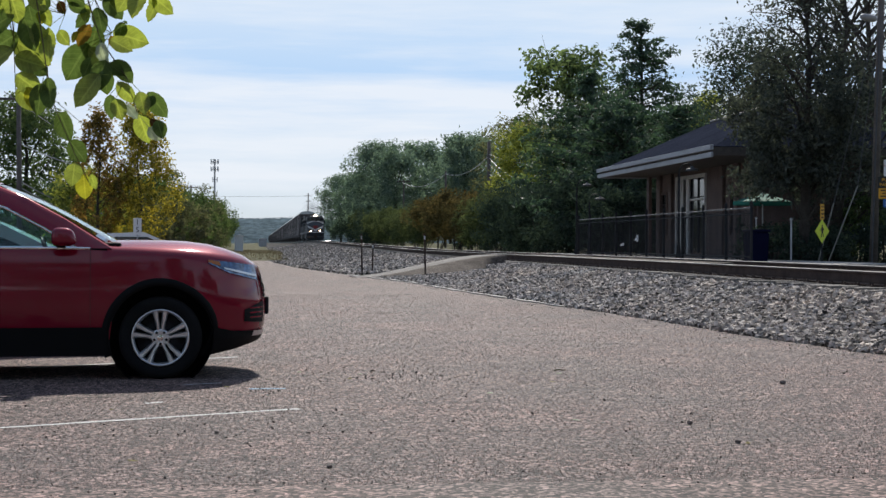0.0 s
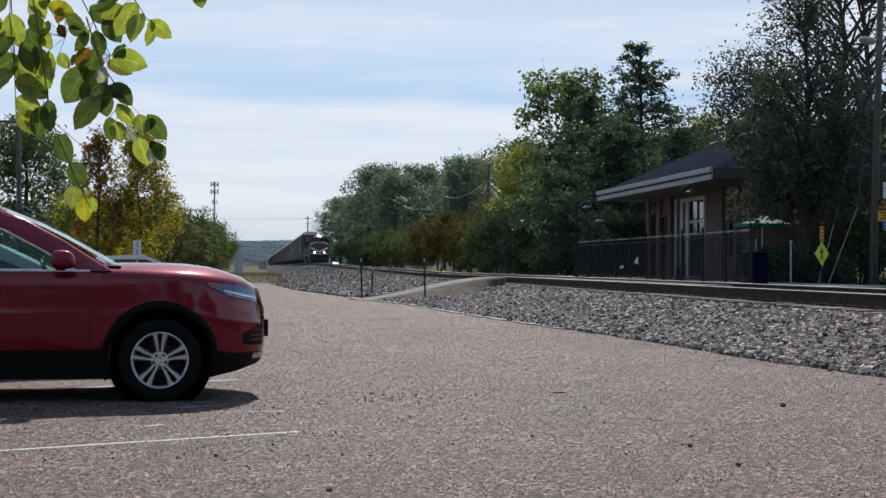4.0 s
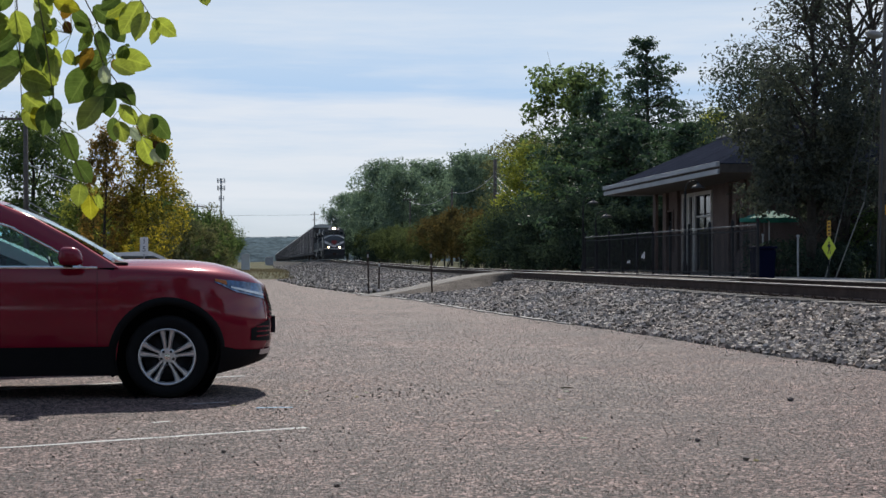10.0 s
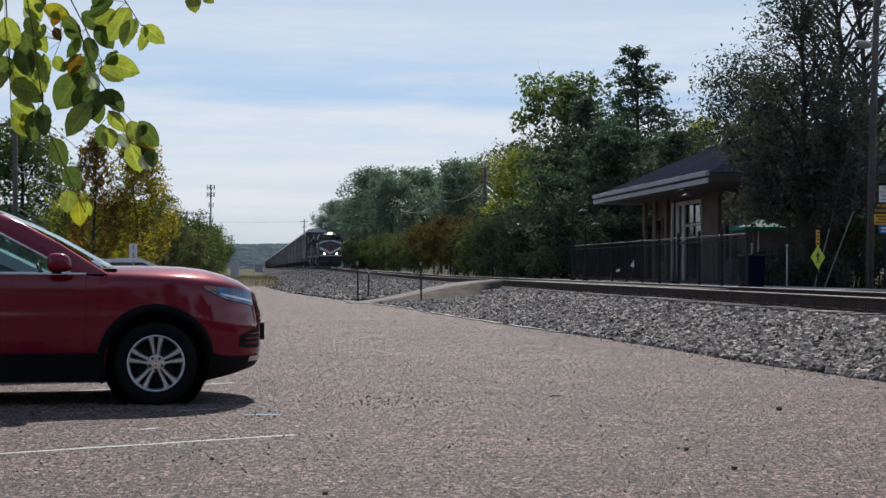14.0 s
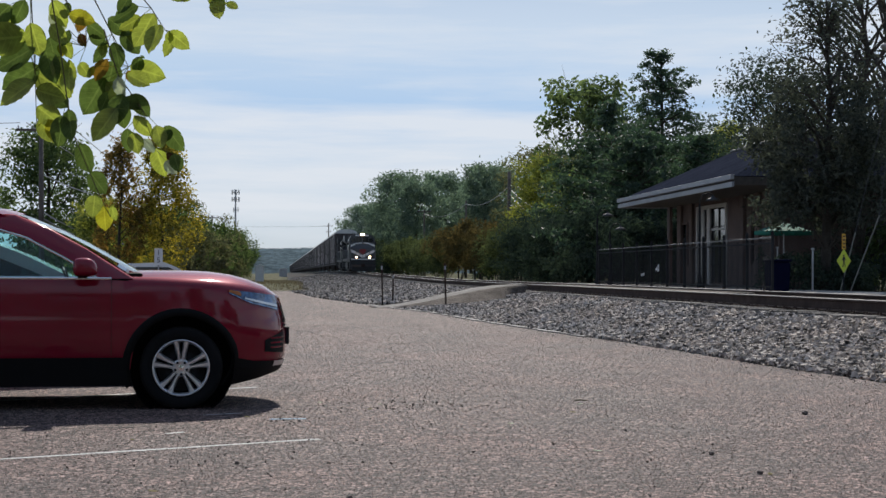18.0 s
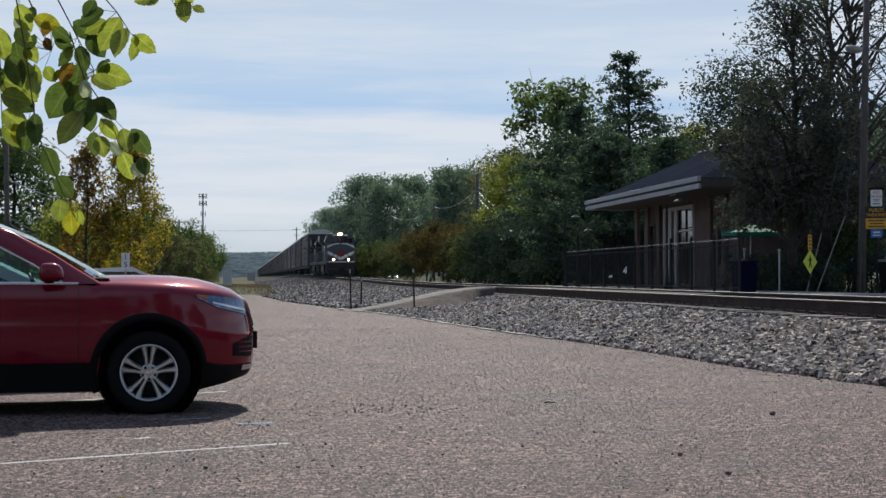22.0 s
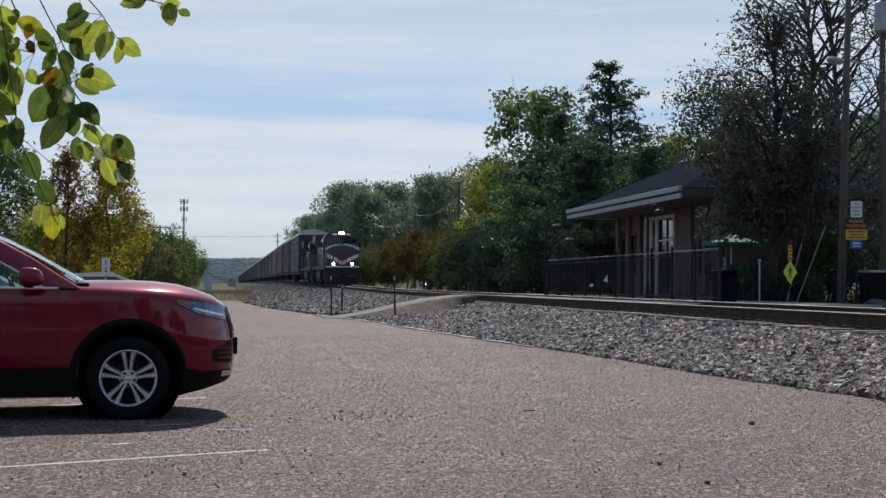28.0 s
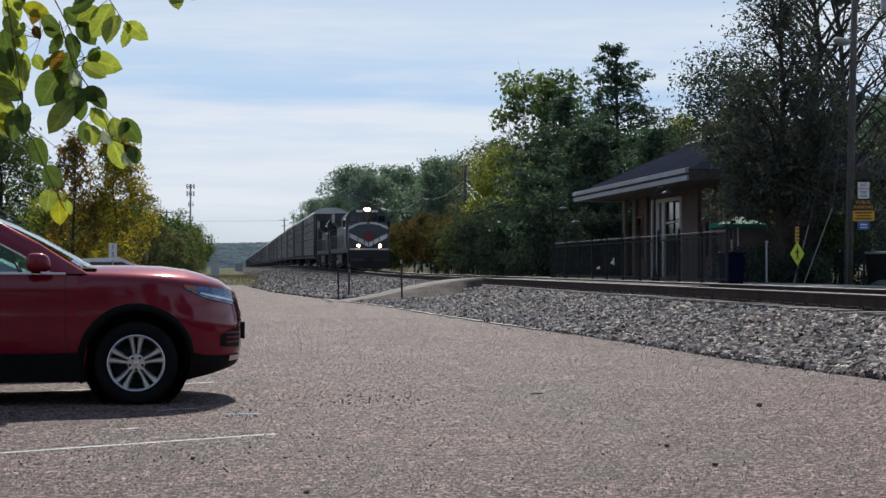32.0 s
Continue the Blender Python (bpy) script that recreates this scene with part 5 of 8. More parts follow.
def rack_car():
    """An enclosed car carrier: side screens, arched roof, end doors."""
    e = thing("autorack_car", pose(TRACK_X, 330, RAIL_Z), "grey enclosed car-carrier wagon with a pale arched roof", "railway wagon", "train")
    L = 28.0
    bm = bmesh.new()
    box(bm, -1.5, 1.5, 0.25, L - 0.25, 0.95, 1.28)
    box(bm, -0.3, 0.3, -0.35, L + 0.35, 0.68, 1.0)
    part("underframe", bm, RACK_FRAME, e)
    for s in (-1, 1):
        bm = bmesh.new()
        outline = [(s * 1.5, 1.28)]
        for k in range(24):
            z = 1.3 + k * 0.175
            outline += [(s * 1.55, z + 0.02), (s * 1.59, z + 0.05), (s * 1.59, z + 0.12), (s * 1.55, z + 0.15)]
        outline += [(s * 1.5, 5.52)]
        prism(bm, outline, 0.7, L - 0.7)
        part("side_screen", bm, RACK_PANEL, e, "grimy ribbed steel side screen")
        bm = bmesh.new()
        for k in range(17):
            y = 0.55 + k * (L - 1.28) / 16
            box(bm, s * 1.57 - 0.03, s * 1.57 + 0.03, y, y + 0.14, 1.2, 5.55)
        for z in (2.12, 2.96, 3.8, 4.64):
            box(bm, s * 1.585 - 0.03, s * 1.585 + 0.03, 0.7, L - 0.7, z, z + 0.07)
        tagged(part("side_frame", bm, RACK_FRAME, e), kind="stuff")
        for y in (0.55, L - 2.0):
            bm = bmesh.new()
            box(bm, s * 1.6 - 0.06, s * 1.6 + 0.06, y, y + 1.45, 1.1, 5.52, 0.02)
            part("end_post", bm, RACK_FRAME, e, "dark end post")
    bm = bmesh.new()
    arch = [(-1.64, 5.5), (-1.56, 5.75), (-1.1, 6.0), (-0.5, 6.1), (0, 6.12), (0.5, 6.1), (1.1, 6.0), (1.56, 5.75), (1.64, 5.5)]
    prism(bm, arch, 0.45, L - 0.45)
    part("roof", bm, RACK_ROOF, e, "pale arched roof")
    for y in (0.6, L - 0.66):
        bm = bmesh.new()
        outline = []
        for k in range(6):
            x = -1.5 + k * 0.5
            outline += [(x, y + 0.05), (x + 0.03, y), (x + 0.45, y), (x + 0.48, y + 0.05)]
        prism(bm, outline + [(1.5, y + 0.09), (-1.5, y + 0.09)], 1.28, 5.5, "xy")
        part("end_door", bm, RACK_FRAME, e, "dark folding end doors")
        bm = bmesh.new()
        for x in (-1.3, 1.3):
            pipe(bm, [(x, y - 0.1, 1.0), (x, y - 0.1, 5.0)], 0.02, n=5)
        part("ladder", bm, GALV, e)
    for y in (3.2, L - 3.2):
        truck(e, y, 2, 1.75, RACK_FRAME, False)
    return e


SPEED = 4.89
START = 267.0


def smoke_plume():
    """Thin diesel smoke over the leading engine, in small rigid sheets."""
    rng = np.random.default_rng(70)
    verts, faces = [], []
    for k in range(5):
        c = np.array((rng.normal(0, 0.25), 10.0 + 1.2 * k, 6.0 + rng.normal(0, 0.2)))
        i = len(verts)
        verts += [(c[0] + 2.6 * q * math.cos(j * math.tau / 18), c[1] + 0.3 * math.sin(j * 2.0), c[2] + 2.2 * q * math.sin(j * math.tau / 18)) for j, q in enumerate(rng.uniform(0.8, 1.15, 18))]
        faces.append(list(range(i, i + 18)))
    ob = soup("diesel_smoke", verts, faces, SMOKE_M, None, True)
    return tagged(ob, "thin dark diesel smoke above the leading engine", "smoke", kind="stuff")


SMOKE_M = bpy.data.materials.new("thin_dark_smoke")
SMOKE_M.use_nodes = True
_p = SMOKE_M.node_tree.nodes["Principled BSDF"]
_p.inputs["Base Color"].default_value, _p.inputs["Roughness"].default_value, _p.inputs["Alpha"].default_value, _p.inputs["Specular IOR Level"].default_value = (0.09, 0.105, 0.13, 1), 1.0, 0.06, 0.0

_n, _l = SMOKE_M.node_tree.nodes, SMOKE_M.node_tree.links
_tc, _cloud, _ball, _place, _mul, _thin = _n.new("ShaderNodeTexCoord"), _n.new("ShaderNodeTexNoise"), _n.new("ShaderNodeTexGradient"), _n.new("ShaderNodeMapping"), _n.new("ShaderNodeMath"), _n.new("ShaderNodeMath")
_cloud.inputs["Scale"].default_value, _ball.gradient_type = 0.9, "QUADRATIC_SPHERE"
_place.inputs["Location"].default_value, _place.inputs["Scale"].default_value = (0.0, -1.5, -2.62), (0.4, 0.12, 0.44)
_mul.operation = _thin.operation = "MULTIPLY"
_thin.inputs[1].default_value = 0.32
_l.new(_tc.outputs["Object"], _cloud.inputs["Vector"])
_l.new(_tc.outputs["Object"], _place.inputs["Vector"])
_l.new(_place.outputs["Vector"], _ball.inputs["Vector"])
_l.new(_cloud.outputs["Fac"], _mul.inputs[0])
_l.new(_ball.outputs["Fac"], _mul.inputs[1])
_l.new(_mul.outputs[0], _thin.inputs[0])
_l.new(_thin.outputs[0], _p.inputs["Alpha"])
TRIM_GREY = material("grimy_handrail_paint", (0.15, 0.15, 0.15), 0.6, vary=0.2, scale=3)
TRAIN = []
lead = locomotive("locomotive", "dark grey diesel engine with pale wing stripes and lit lamps", LOCO_GREY, LOCO_WHITE, TRIM_GREY, True, True)
TRAIN.append((lead, 0.0))
second = locomotive("locomotive", "black diesel engine coupled behind the leader", LOCO_BLACK, LOCO_BLACK, TRIM_GREY, False, True)
TRAIN.append((second, 23.0))
first_rack = rack_car()
TRAIN.append((first_rack, 46.2))
for _k in range(1, 40):
    TRAIN.append((copy_thing(first_rack, pose(TRACK_X, 330 + 28.7 * _k, RAIL_Z)), 46.2 + 28.7 * _k))
plume = smoke_plume()

# ---- the red car ----
def car_shape(s):
    """Half width, shoulder height, centre height and lower edge at the station s along the car."""
    if s > 1.0:
        u = min((s - 1.0) / 1.33, 1.0)
        w = 0.92 * max(1 - u ** 3.2, 0.0) ** (1 / 2.2)
    elif s < -1.6:
        u = (-1.6 - s) / 0.72
        w = 0.92 * (1 - 0.16 * u ** 2.5)
    else:
        w = 0.92
    zs = lerp((-2.32, -1.0, 0.6, 1.0, 1.3, 1.6, 1.85, 2.05, 2.2, 2.33), (1.12, 1.1, 1.075, 1.055, 1.04, 1.02, 0.995, 0.98, 0.958, 0.9), s)
    zt = lerp((-2.32, 1.0, 1.2, 1.45, 1.7, 1.9, 2.05, 2.2, 2.33), (1.12, 1.145, 1.15, 1.148, 1.137, 1.113, 1.075, 1.02, 0.92), s)
    low = lerp((-2.32, -2.0, -1.7, 1.85, 2.1, 2.33), (0.42, 0.28, 0.2, 0.2, 0.245, 0.31), s)
    for hub in (1.40, -1.306):
        d = abs(s - hub)
        if d < 0.425:
            low = max(low, 0.35 + math.sqrt(0.425 ** 2 - d * d))
    return w, zs, zt, low


SIDE_Z = (0.2, 0.42, 0.5, 0.62, 0.78, 0.9, 1.0, 1.1)
SIDE_F = (0.945, 0.965, 0.985, 0.998, 1.0, 0.988, 0.972, 0.945)
NOSE_Z = (0.2, 0.3, 0.42, 0.5, 0.62, 0.74, 0.85, 0.95, 1.05, 1.15)
NOSE_K = (0.9, 0.965, 0.995, 1.0, 1.0, 0.988, 0.968, 0.945, 0.925, 0.905)


def skin(s, y_out, z):
    """A point on the body's outer side: y_out 1 is the side surface, more is proud of it."""
    w, zs, zt, low = car_shape(s)
    x = s if s <= 1.0 else 1.0 + (s - 1.0) * lerp(NOSE_Z, NOSE_K, z)
    return x, w * lerp(SIDE_Z, SIDE_F, z) * y_out


def skin_patch(bm, s0, s1, z0, z1, side, proud=0.006, n=8, k=4):
    """A patch that lies on the body's side; z0 and z1 may be functions of the station."""
    rows = []
    for i in range(n + 1):
        s = s0 + (s1 - s0) * i / n
        a, b = (z0(s) if callable(z0) else z0), (z1(s) if callable(z1) else z1)
        row = []
        for j in range(k + 1):
            z = a + (b - a) * j / k
            x, y = skin(s, 1.0, z)
            row.append(bm.verts.new((x + (proud if s > 1.7 else 0) * 0.7, side * (y + proud), z)))
        rows.append(row)
    for i in range(n):
        for j in range(k):
            q = (rows[i][j], rows[i + 1][j], rows[i + 1][j + 1], rows[i][j + 1])
            bm.faces.new(q if side > 0 else q[::-1])
    return bm


def loft_body(top):
    """The lower body; open under the cabin."""
    bm = bmesh.new()
    stations = [-2.32 + 0.045 * k for k in range(94)] + [1.9 + 0.43 * (1 - (1 - k / 16) ** 2) for k in range(17)]
    stations = [s for s in stations if s <= 2.3299]
    rings = []
    nv, nh = 11, 12
    for s in stations:
        w, zs, zt, low = car_shape(s)
        ring = []
        zside = [low + (zs - low) * (j / nv) for j in range(nv + 1)]
        for z in zside:
            x, y = skin(s, 1.0, z)
            ring.append((x, -y, z))
        x, y = skin(s, 1.0, zs)
        for j in range(1, nh):
            f = 1 - 2 * j / nh
            xx, _ = skin(s, 1.0, zs + (zt - zs) * (1 - abs(f) ** 3.2))
            ring.append((xx, -y * f, zs + (zt - zs) * (1 - abs(f) ** 3.2)))
        for z in zside[::-1]:
            x, y = skin(s, 1.0, z)
            ring.append((x, y, z))
        rings.append([bm.verts.new(p) for p in ring])
    for i in range(len(rings) - 1):
        for j in range(len(rings[0]) - 1):
            if nv <= j < nv + nh and stations[i] < 0.96:
                continue
            bm.faces.new((rings[i][j], rings[i + 1][j], rings[i + 1][j + 1], rings[i][j + 1]))
    bm.faces.new([rings[0][j] for j in range(nv + 1)] + [rings[0][j] for j in range(nv + nh, len(rings[0]))])
    bmesh.ops.recalc_face_normals(bm, faces=bm.faces)
    return bm


def road_wheel(parent, x, y, turn, side):
    """Tyre and split-spoke alloy rim; side -1 is the car's right."""
    bm = bmesh.new()
    lathe(bm, [(0.245, -0.095), (0.262, -0.112), (0.315, -0.122), (0.345, -0.112), (0.362, -0.09), (0.364, -0.03), (0.358, -0.028), (0.358, -0.02), (0.364, -0.018), (0.364, 0.018), (0.358, 0.02), (0.358, 0.028), (0.364, 0.03), (0.362, 0.09), (0.345, 0.112), (0.315, 0.122), (0.262, 0.112), (0.245, 0.095)], 48, "y")
    w = part("wheel", bm, RUBBER, parent, "black tyre on a silver alloy rim", True)
    w.matrix_basis = pose(x, y, 0.341, 0, 0, turn + (0 if side < 0 else 180)) @ Matrix.Scale(0.935, 4)
    bm = bmesh.new()
    lathe(bm, [(0.246, -0.112), (0.246, -0.098), (0.228, -0.092), (0.222, -0.06)], 48, "y")
    lathe(bm, [(0.252, -0.108), (0.252, -0.118), (0.236, -0.118), (0.23, -0.095)], 48, "y")
    part("rim", bm, ALLOY, w, "silver alloy rim", True)
    bm = bmesh.new()
    lathe(bm, [(0.221, -0.06), (0.21, 0.09), (0.245, 0.095)], 40, "y")
    lathe(bm, [(0.21, 0.0), (0.02, 0.0)], 40, "y")
    part("barrel", bm, DARK_METAL, w, "dark inner rim", True)
    bm = bmesh.new()
    for k in range(5):
        base = math.pi / 2 + k * math.tau / 5
        for d in (-1, 1):
            # each blade leaves the hub beside its twin and flares into the rim
            spine = [(0.05, 0.26, 0.016, 0.01), (0.12, 0.155, 0.022, 0.0115), (0.185, 0.158, 0.027, 0.015), (0.215, 0.163, 0.031, 0.018), (0.238, 0.168, 0.036, 0.022)]
            rings = []
            for r, off, outer, inner in spine:
                a = base + d * off
                c, t = Vector((r * math.cos(a), 0, r * math.sin(a))), Vector((-math.sin(a), 0, math.cos(a))) * d
                y = -0.1 - 0.014 * (r / 0.238)
                rings.append([bm.verts.new(c + t * w + Vector((0, yy, 0))) for w, yy in ((-inner - 0.005, -0.06), (-inner, y + 0.012), (-inner * 0.55, y), (outer * 0.6, y), (outer, y + 0.014), (outer + 0.004, -0.06))])
            for p, q in zip(rings, rings[1:]):
                for i in range(5):
                    bm.faces.new((p[i], p[i + 1], q[i + 1], q[i]))
    bmesh.ops.recalc_face_normals(bm, faces=bm.faces)
    lathe(bm, [(0.001, -0.102), (0.06, -0.104), (0.078, -0.098), (0.08, -0.06)], 24, "y")
    part("spokes", bm, ALLOY, w, "five split silver spokes")
    for k in range(5):
        bm = bmesh.new()
        a = math.pi / 2 + (k + 0.5) * math.tau / 5
        tube(bm, (0.055 * math.cos(a), -0.112, 0.055 * math.sin(a)), (0.055 * math.cos(a), -0.09, 0.055 * math.sin(a)), 0.0125, n=10)
        part("lug_nut", bm, DARK_METAL, w)
    bm = bmesh.new()
    lathe(bm, [(0.03, -0.04), (0.15, -0.045), (0.15, -0.02), (0.03, -0.02)], 32, "y")
    part("brake_disc", bm, DARK_METAL, w)
    bm = bmesh.new()
    lathe(bm, [(0.001, -0.114), (0.026, -0.112), (0.028, -0.1)], 20, "y")
    part("centre_cap", bm, CHROME, w)
    return w


def red_car():
    c = thing("red_car", RED_POSE, "parked dark red compact SUV with silver alloy wheels", "car")
    body = part("body", loft_body(True), RED_PAINT, c, "glossy dark red bodywork", True)
    body.data.set_sharp_from_angle(angle=radians(72))
    # shut lines, cladding, trim on both sides
    for side in (-1, 1):
        bm = bmesh.new()
        skin_patch(bm, -0.86, 0.965, 0.195, 0.43, side, 0.012, 24, 4)
        part("sill_cladding", bm, BLACK_PLASTIC, c, "black plastic sill cladding")
        for hub in (1.40, -1.306):
            bm = bmesh.new()
            rings = []
            for k in range(33):
                a = radians(-21 + 222 * k / 32)
                row = []
                for r, proud in ((0.418, 0.0), (0.425, 0.014), (0.478, 0.01), (0.484, 0.0)):
                    s, z = hub + r * math.cos(a), 0.35 + r * math.sin(a)
                    x, y = skin(s, 1.0, max(z, 0.2))
                    row.append(bm.verts.new((x, side * (y + proud), z)))
                rings.append(row)
            for a, b in zip(rings, rings[1:]):
                for j in range(3):
                    bm.faces.new((a[j], a[j + 1], b[j + 1], b[j]))
            part("arch_cladding", bm, BLACK_PLASTIC, c, "black plastic wheel arch trim", True)
            bm = bmesh.new()
            lathe(bm, [(0.43, side * 0.9), (0.43, side * 0.52), (0.02, side * 0.52)], 32, "y")
            liner = part("wheel_liner", bm, BLACK_PLASTIC, c)
            liner.matrix_basis = pose(hub, 0, 0.35)
        # lower front corner
        bm = bmesh.new()
        skin_patch(bm, 1.84, 2.325, lambda s: car_shape(s)[3] - 0.02, lambda s: lerp((1.84, 2.0, 2.33), (0.42, 0.385, 0.37), s), side, 0.012, 14, 3)
        part("bumper_skirt", bm, BLACK_PLASTIC, c, "black lower bumper")
        bm = bmesh.new()
        skin_patch(bm, 2.2, 2.327, 0.33, 0.375, side, 0.018, 8, 2)
        part("skid_trim", bm, ALLOY, c, "silver lower bumper lip")
        bm = bmesh.new()
        skin_patch(bm, 2.1, 2.285, lambda s: 0.44 + (2.285 - s) * 0.1, lambda s: 0.63 - (2.285 - s) * 0.4, side, 0.004, 8, 3)
        fog = part("fog_recess", bm, BLACK_PLASTIC, c, "dark fog lamp recess")
        for z in (0.485, 0.525, 0.565):
            bm = bmesh.new()
            skin_patch(bm, 2.15, 2.27, z, z + 0.012, side, 0.009, 6, 1)
            part("slat", bm, RED_PAINT, fog)
        # headlight: dark bowl, chrome, clear lens and amber corner
        bm = bmesh.new()
        skin_patch(bm, 1.83, 2.26, lambda s: lerp((1.81, 2.0, 2.26), (0.965, 0.872, 0.805), s), lambda s: lerp((1.81, 2.0, 2.26), (0.985, 0.968, 0.935), s), side, 0.008, 10, 4)
        lampob = part("headlight", bm, HEADLAMP_M, c, "swept-back clear headlight", True)
        bm = bmesh.new()
        skin_patch(bm, 1.83, 1.93, lambda s: lerp((1.83, 1.93), (0.966, 0.93), s), lambda s: lerp((1.83, 1.93), (0.984, 0.968), s), side, 0.012, 4, 2)
        part("amber_corner", bm, AMBER, lampob, "amber side reflector")
        bm = bmesh.new()
        skin_patch(bm, 1.96, 2.25, lambda s: lerp((1.9, 2.0, 2.26), (0.925, 0.895, 0.83), s), lambda s: lerp((1.9, 2.0, 2.26), (0.938, 0.912, 0.852), s), side, 0.013, 8, 1)
        part("light_strip", bm, ALLOY, lampob)
        # door shut lines and handle
        for s, top in ((0.83, 1.06), (-0.32, 1.08), (-1.12, 1.09)):
            bm = bmesh.new()
            skin_patch(bm, s - 0.002, s + 0.002, 0.44, top, side, 0.002, 1, 8)
            part("shut_line", bm, SHUT_M, c)
        for s in (-0.2, -0.98):
            bm = bmesh.new()
            x, y = skin(s, 1.0, 0.93)
            box(bm, s - 0.11, s + 0.11, side * y - 0.01, side * y + 0.035 * side + (0.01 if side < 0 else 0.0), 0.915, 0.955, 0.012)
            part("door_handle", bm, CHROME, c, "chrome door handle")
        # side glass, its surround and pillars
        lean = lambda z: side * (0.872 - (z - 1.07) * 0.44)
        window = [(0.70, 1.085), (0.46, 1.235), (0.14, 1.405), (-0.08, 1.475), (-0.3, 1.51), (-0.3, 1.085)]
        rear = [(-0.37, 1.085), (-0.37, 1.515), (-0.8, 1.52), (-1.1, 1.5), (-1.1, 1.1)]
        quarter = [(-1.15, 1.1), (-1.15, 1.495), (-1.5, 1.45), (-1.75, 1.22), (-1.75, 1.12)]
        for pts in (window, rear, quarter):
            bm = bmesh.new()
            bm.faces.new([bm.verts.new((x, lean(z), z)) for x, z in pts])
            pane = part("side_window", bm, GLASS, c, "clear greenish side window")
            pane.visible_shadow = False
        bm = bmesh.new()
        pipe(bm, [(x, lean(z) + side * 0.006, z) for x, z in window[:5] + [(-0.8, 1.53), (-1.2, 1.505), (-1.5, 1.46), (-1.76, 1.22)]], 0.009, n=6)
        pipe(bm, [(0.83, lean(1.07) + side * 0.006, 1.075), (-0.4, lean(1.075) + side * 0.006, 1.078), (-1.76, lean(1.1) + side * 0.006, 1.1)], 0.011, n=6)
        part("window_trim", bm, CHROME, c, "thin chrome window surround")
        bm = bmesh.new()
        for x0 in (-0.3, -1.1):
            bm.faces.new([bm.verts.new(p) for p in ((x0, lean(1.07) * 1.004, 1.07), (x0, lean(1.52) * 1.004, 1.52), (x0 - 0.07, lean(1.52) * 1.004, 1.52), (x0 - 0.07, lean(1.07) * 1.004, 1.07))])
        part("pillar", bm, BLACK_PLASTIC, c, "black door pillar")
        # red pillar and roof side
        bm = bmesh.new()
        outer = [(1.0, 1.075), (0.62, 1.315), (0.3, 1.49), (0.04, 1.595), (-0.5, 1.645), (-1.1, 1.63), (-1.7, 1.54), (-2.0, 1.3), (-2.2, 1.1)]
        inner = [(0.74, 1.075), (0.47, 1.245), (0.15, 1.415), (-0.08, 1.487), (-0.5, 1.54), (-1.1, 1.515), (-1.5, 1.46), (-1.76, 1.24), (-1.78, 1.1)]
        a = [bm.verts.new((x, lean(z) + side * 0.002, z)) for x, z in inner]
        b = [bm.verts.new((x, lean(z) - side * 0.01, z)) for x, z in outer]
        d = [bm.verts.new((x, lean(z) - side * 0.1, z + 0.012)) for x, z in outer]
        for i in range(len(a) - 1):
            bm.faces.new((a[i], a[i + 1], b[i + 1], b[i]))
            bm.faces.new((b[i], b[i + 1], d[i + 1], d[i]))
        part("roof_pillar", bm, RED_PAINT, c, "red windscreen pillar", True)
        # dark lining inside the door and pillars
        bm = bmesh.new()
        a = [bm.verts.new((x, lean(z) - side * 0.018, z)) for x, z in inner]
        b = [bm.verts.new((x, lean(z) - side * 0.032, z)) for x, z in outer]
        for i in range(len(a) - 1):
            bm.faces.new((a[i], a[i + 1], b[i + 1], b[i]))
        box(bm, -1.8, 0.95, side * 0.835 - 0.01, side * 0.835 + 0.01, 0.5, 1.07)
        part("interior_trim", bm, BLACK_PLASTIC, c, "dark interior lining")
        # mirror
        bm = bmesh.new()
        bmesh.ops.create_icosphere(bm, subdivisions=3, radius=1)
        for v in bm.verts:
            v.co = Vector([math.copysign(abs(q) ** 0.62, q) for q in v.co])
            v.co = Vector((v.co.x * 0.1 * (1.2 - 0.25 * v.co.z if v.co.x > 0 else 0.75), v.co.y * 0.115, v.co.z * 0.08 * (1.0 if v.co.z > 0 else 0.9)))
        mirror = part("door_mirror", bm, RED_PAINT, c, "red door mirror", True)
        mirror.matrix_basis = pose(0.6, side * 1.03, 1.165)
        bm = bmesh.new()
        box(bm, -0.04, 0.04, -0.02 if side < 0 else -0.15, 0.15 if side < 0 else 0.02, -0.085, -0.05, 0.015)
        part("mirror_arm", bm, BLACK_PLASTIC, mirror)
        # roof rail
        bm = bmesh.new()
        pipe(bm, [(-0.1, side * 0.6, 1.63), (-0.25, side * 0.6, 1.69), (-0.8, side * 0.6, 1.72), (-1.4, side * 0.6, 1.69), (-1.6, side * 0.6, 1.62)], 0.018, n=8)
        part("roof_rail", bm, ALLOY, c, "silver roof rail", True)
        for x in (1.40, -1.306):
            road_wheel(c, x, side * 0.795, -3 if x > 0 else 0, side)
    # roof, windscreen, rear glass
    bm = bmesh.new()
    rows = []
    for k in range(13):
        x = 0.05 - 1.8 * k / 12
        z = lerp((-1.75, -1.1, -0.5, -0.1, 0.05), (1.57, 1.67, 1.7, 1.665, 1.625), x)
        rows.append([bm.verts.new((x + 0.05 * (1 - (j / 5 - 1) ** 2), (j / 5 - 1) * 0.635, z - 0.05 * abs(j / 5 - 1) ** 2.2)) for j in range(11)])
    for i in range(12):
        for j in range(10):
            bm.faces.new((rows[i][j], rows[i][j + 1], rows[i + 1][j + 1], rows[i + 1][j]))
    part("roof", bm, RED_PAINT, c, "", True)
    bm = bmesh.new()
    box(bm, -1.7, -0.02, -0.56, 0.56, 1.535, 1.55, 0.005)
    part("headliner", bm, SEAT_GREY, c)
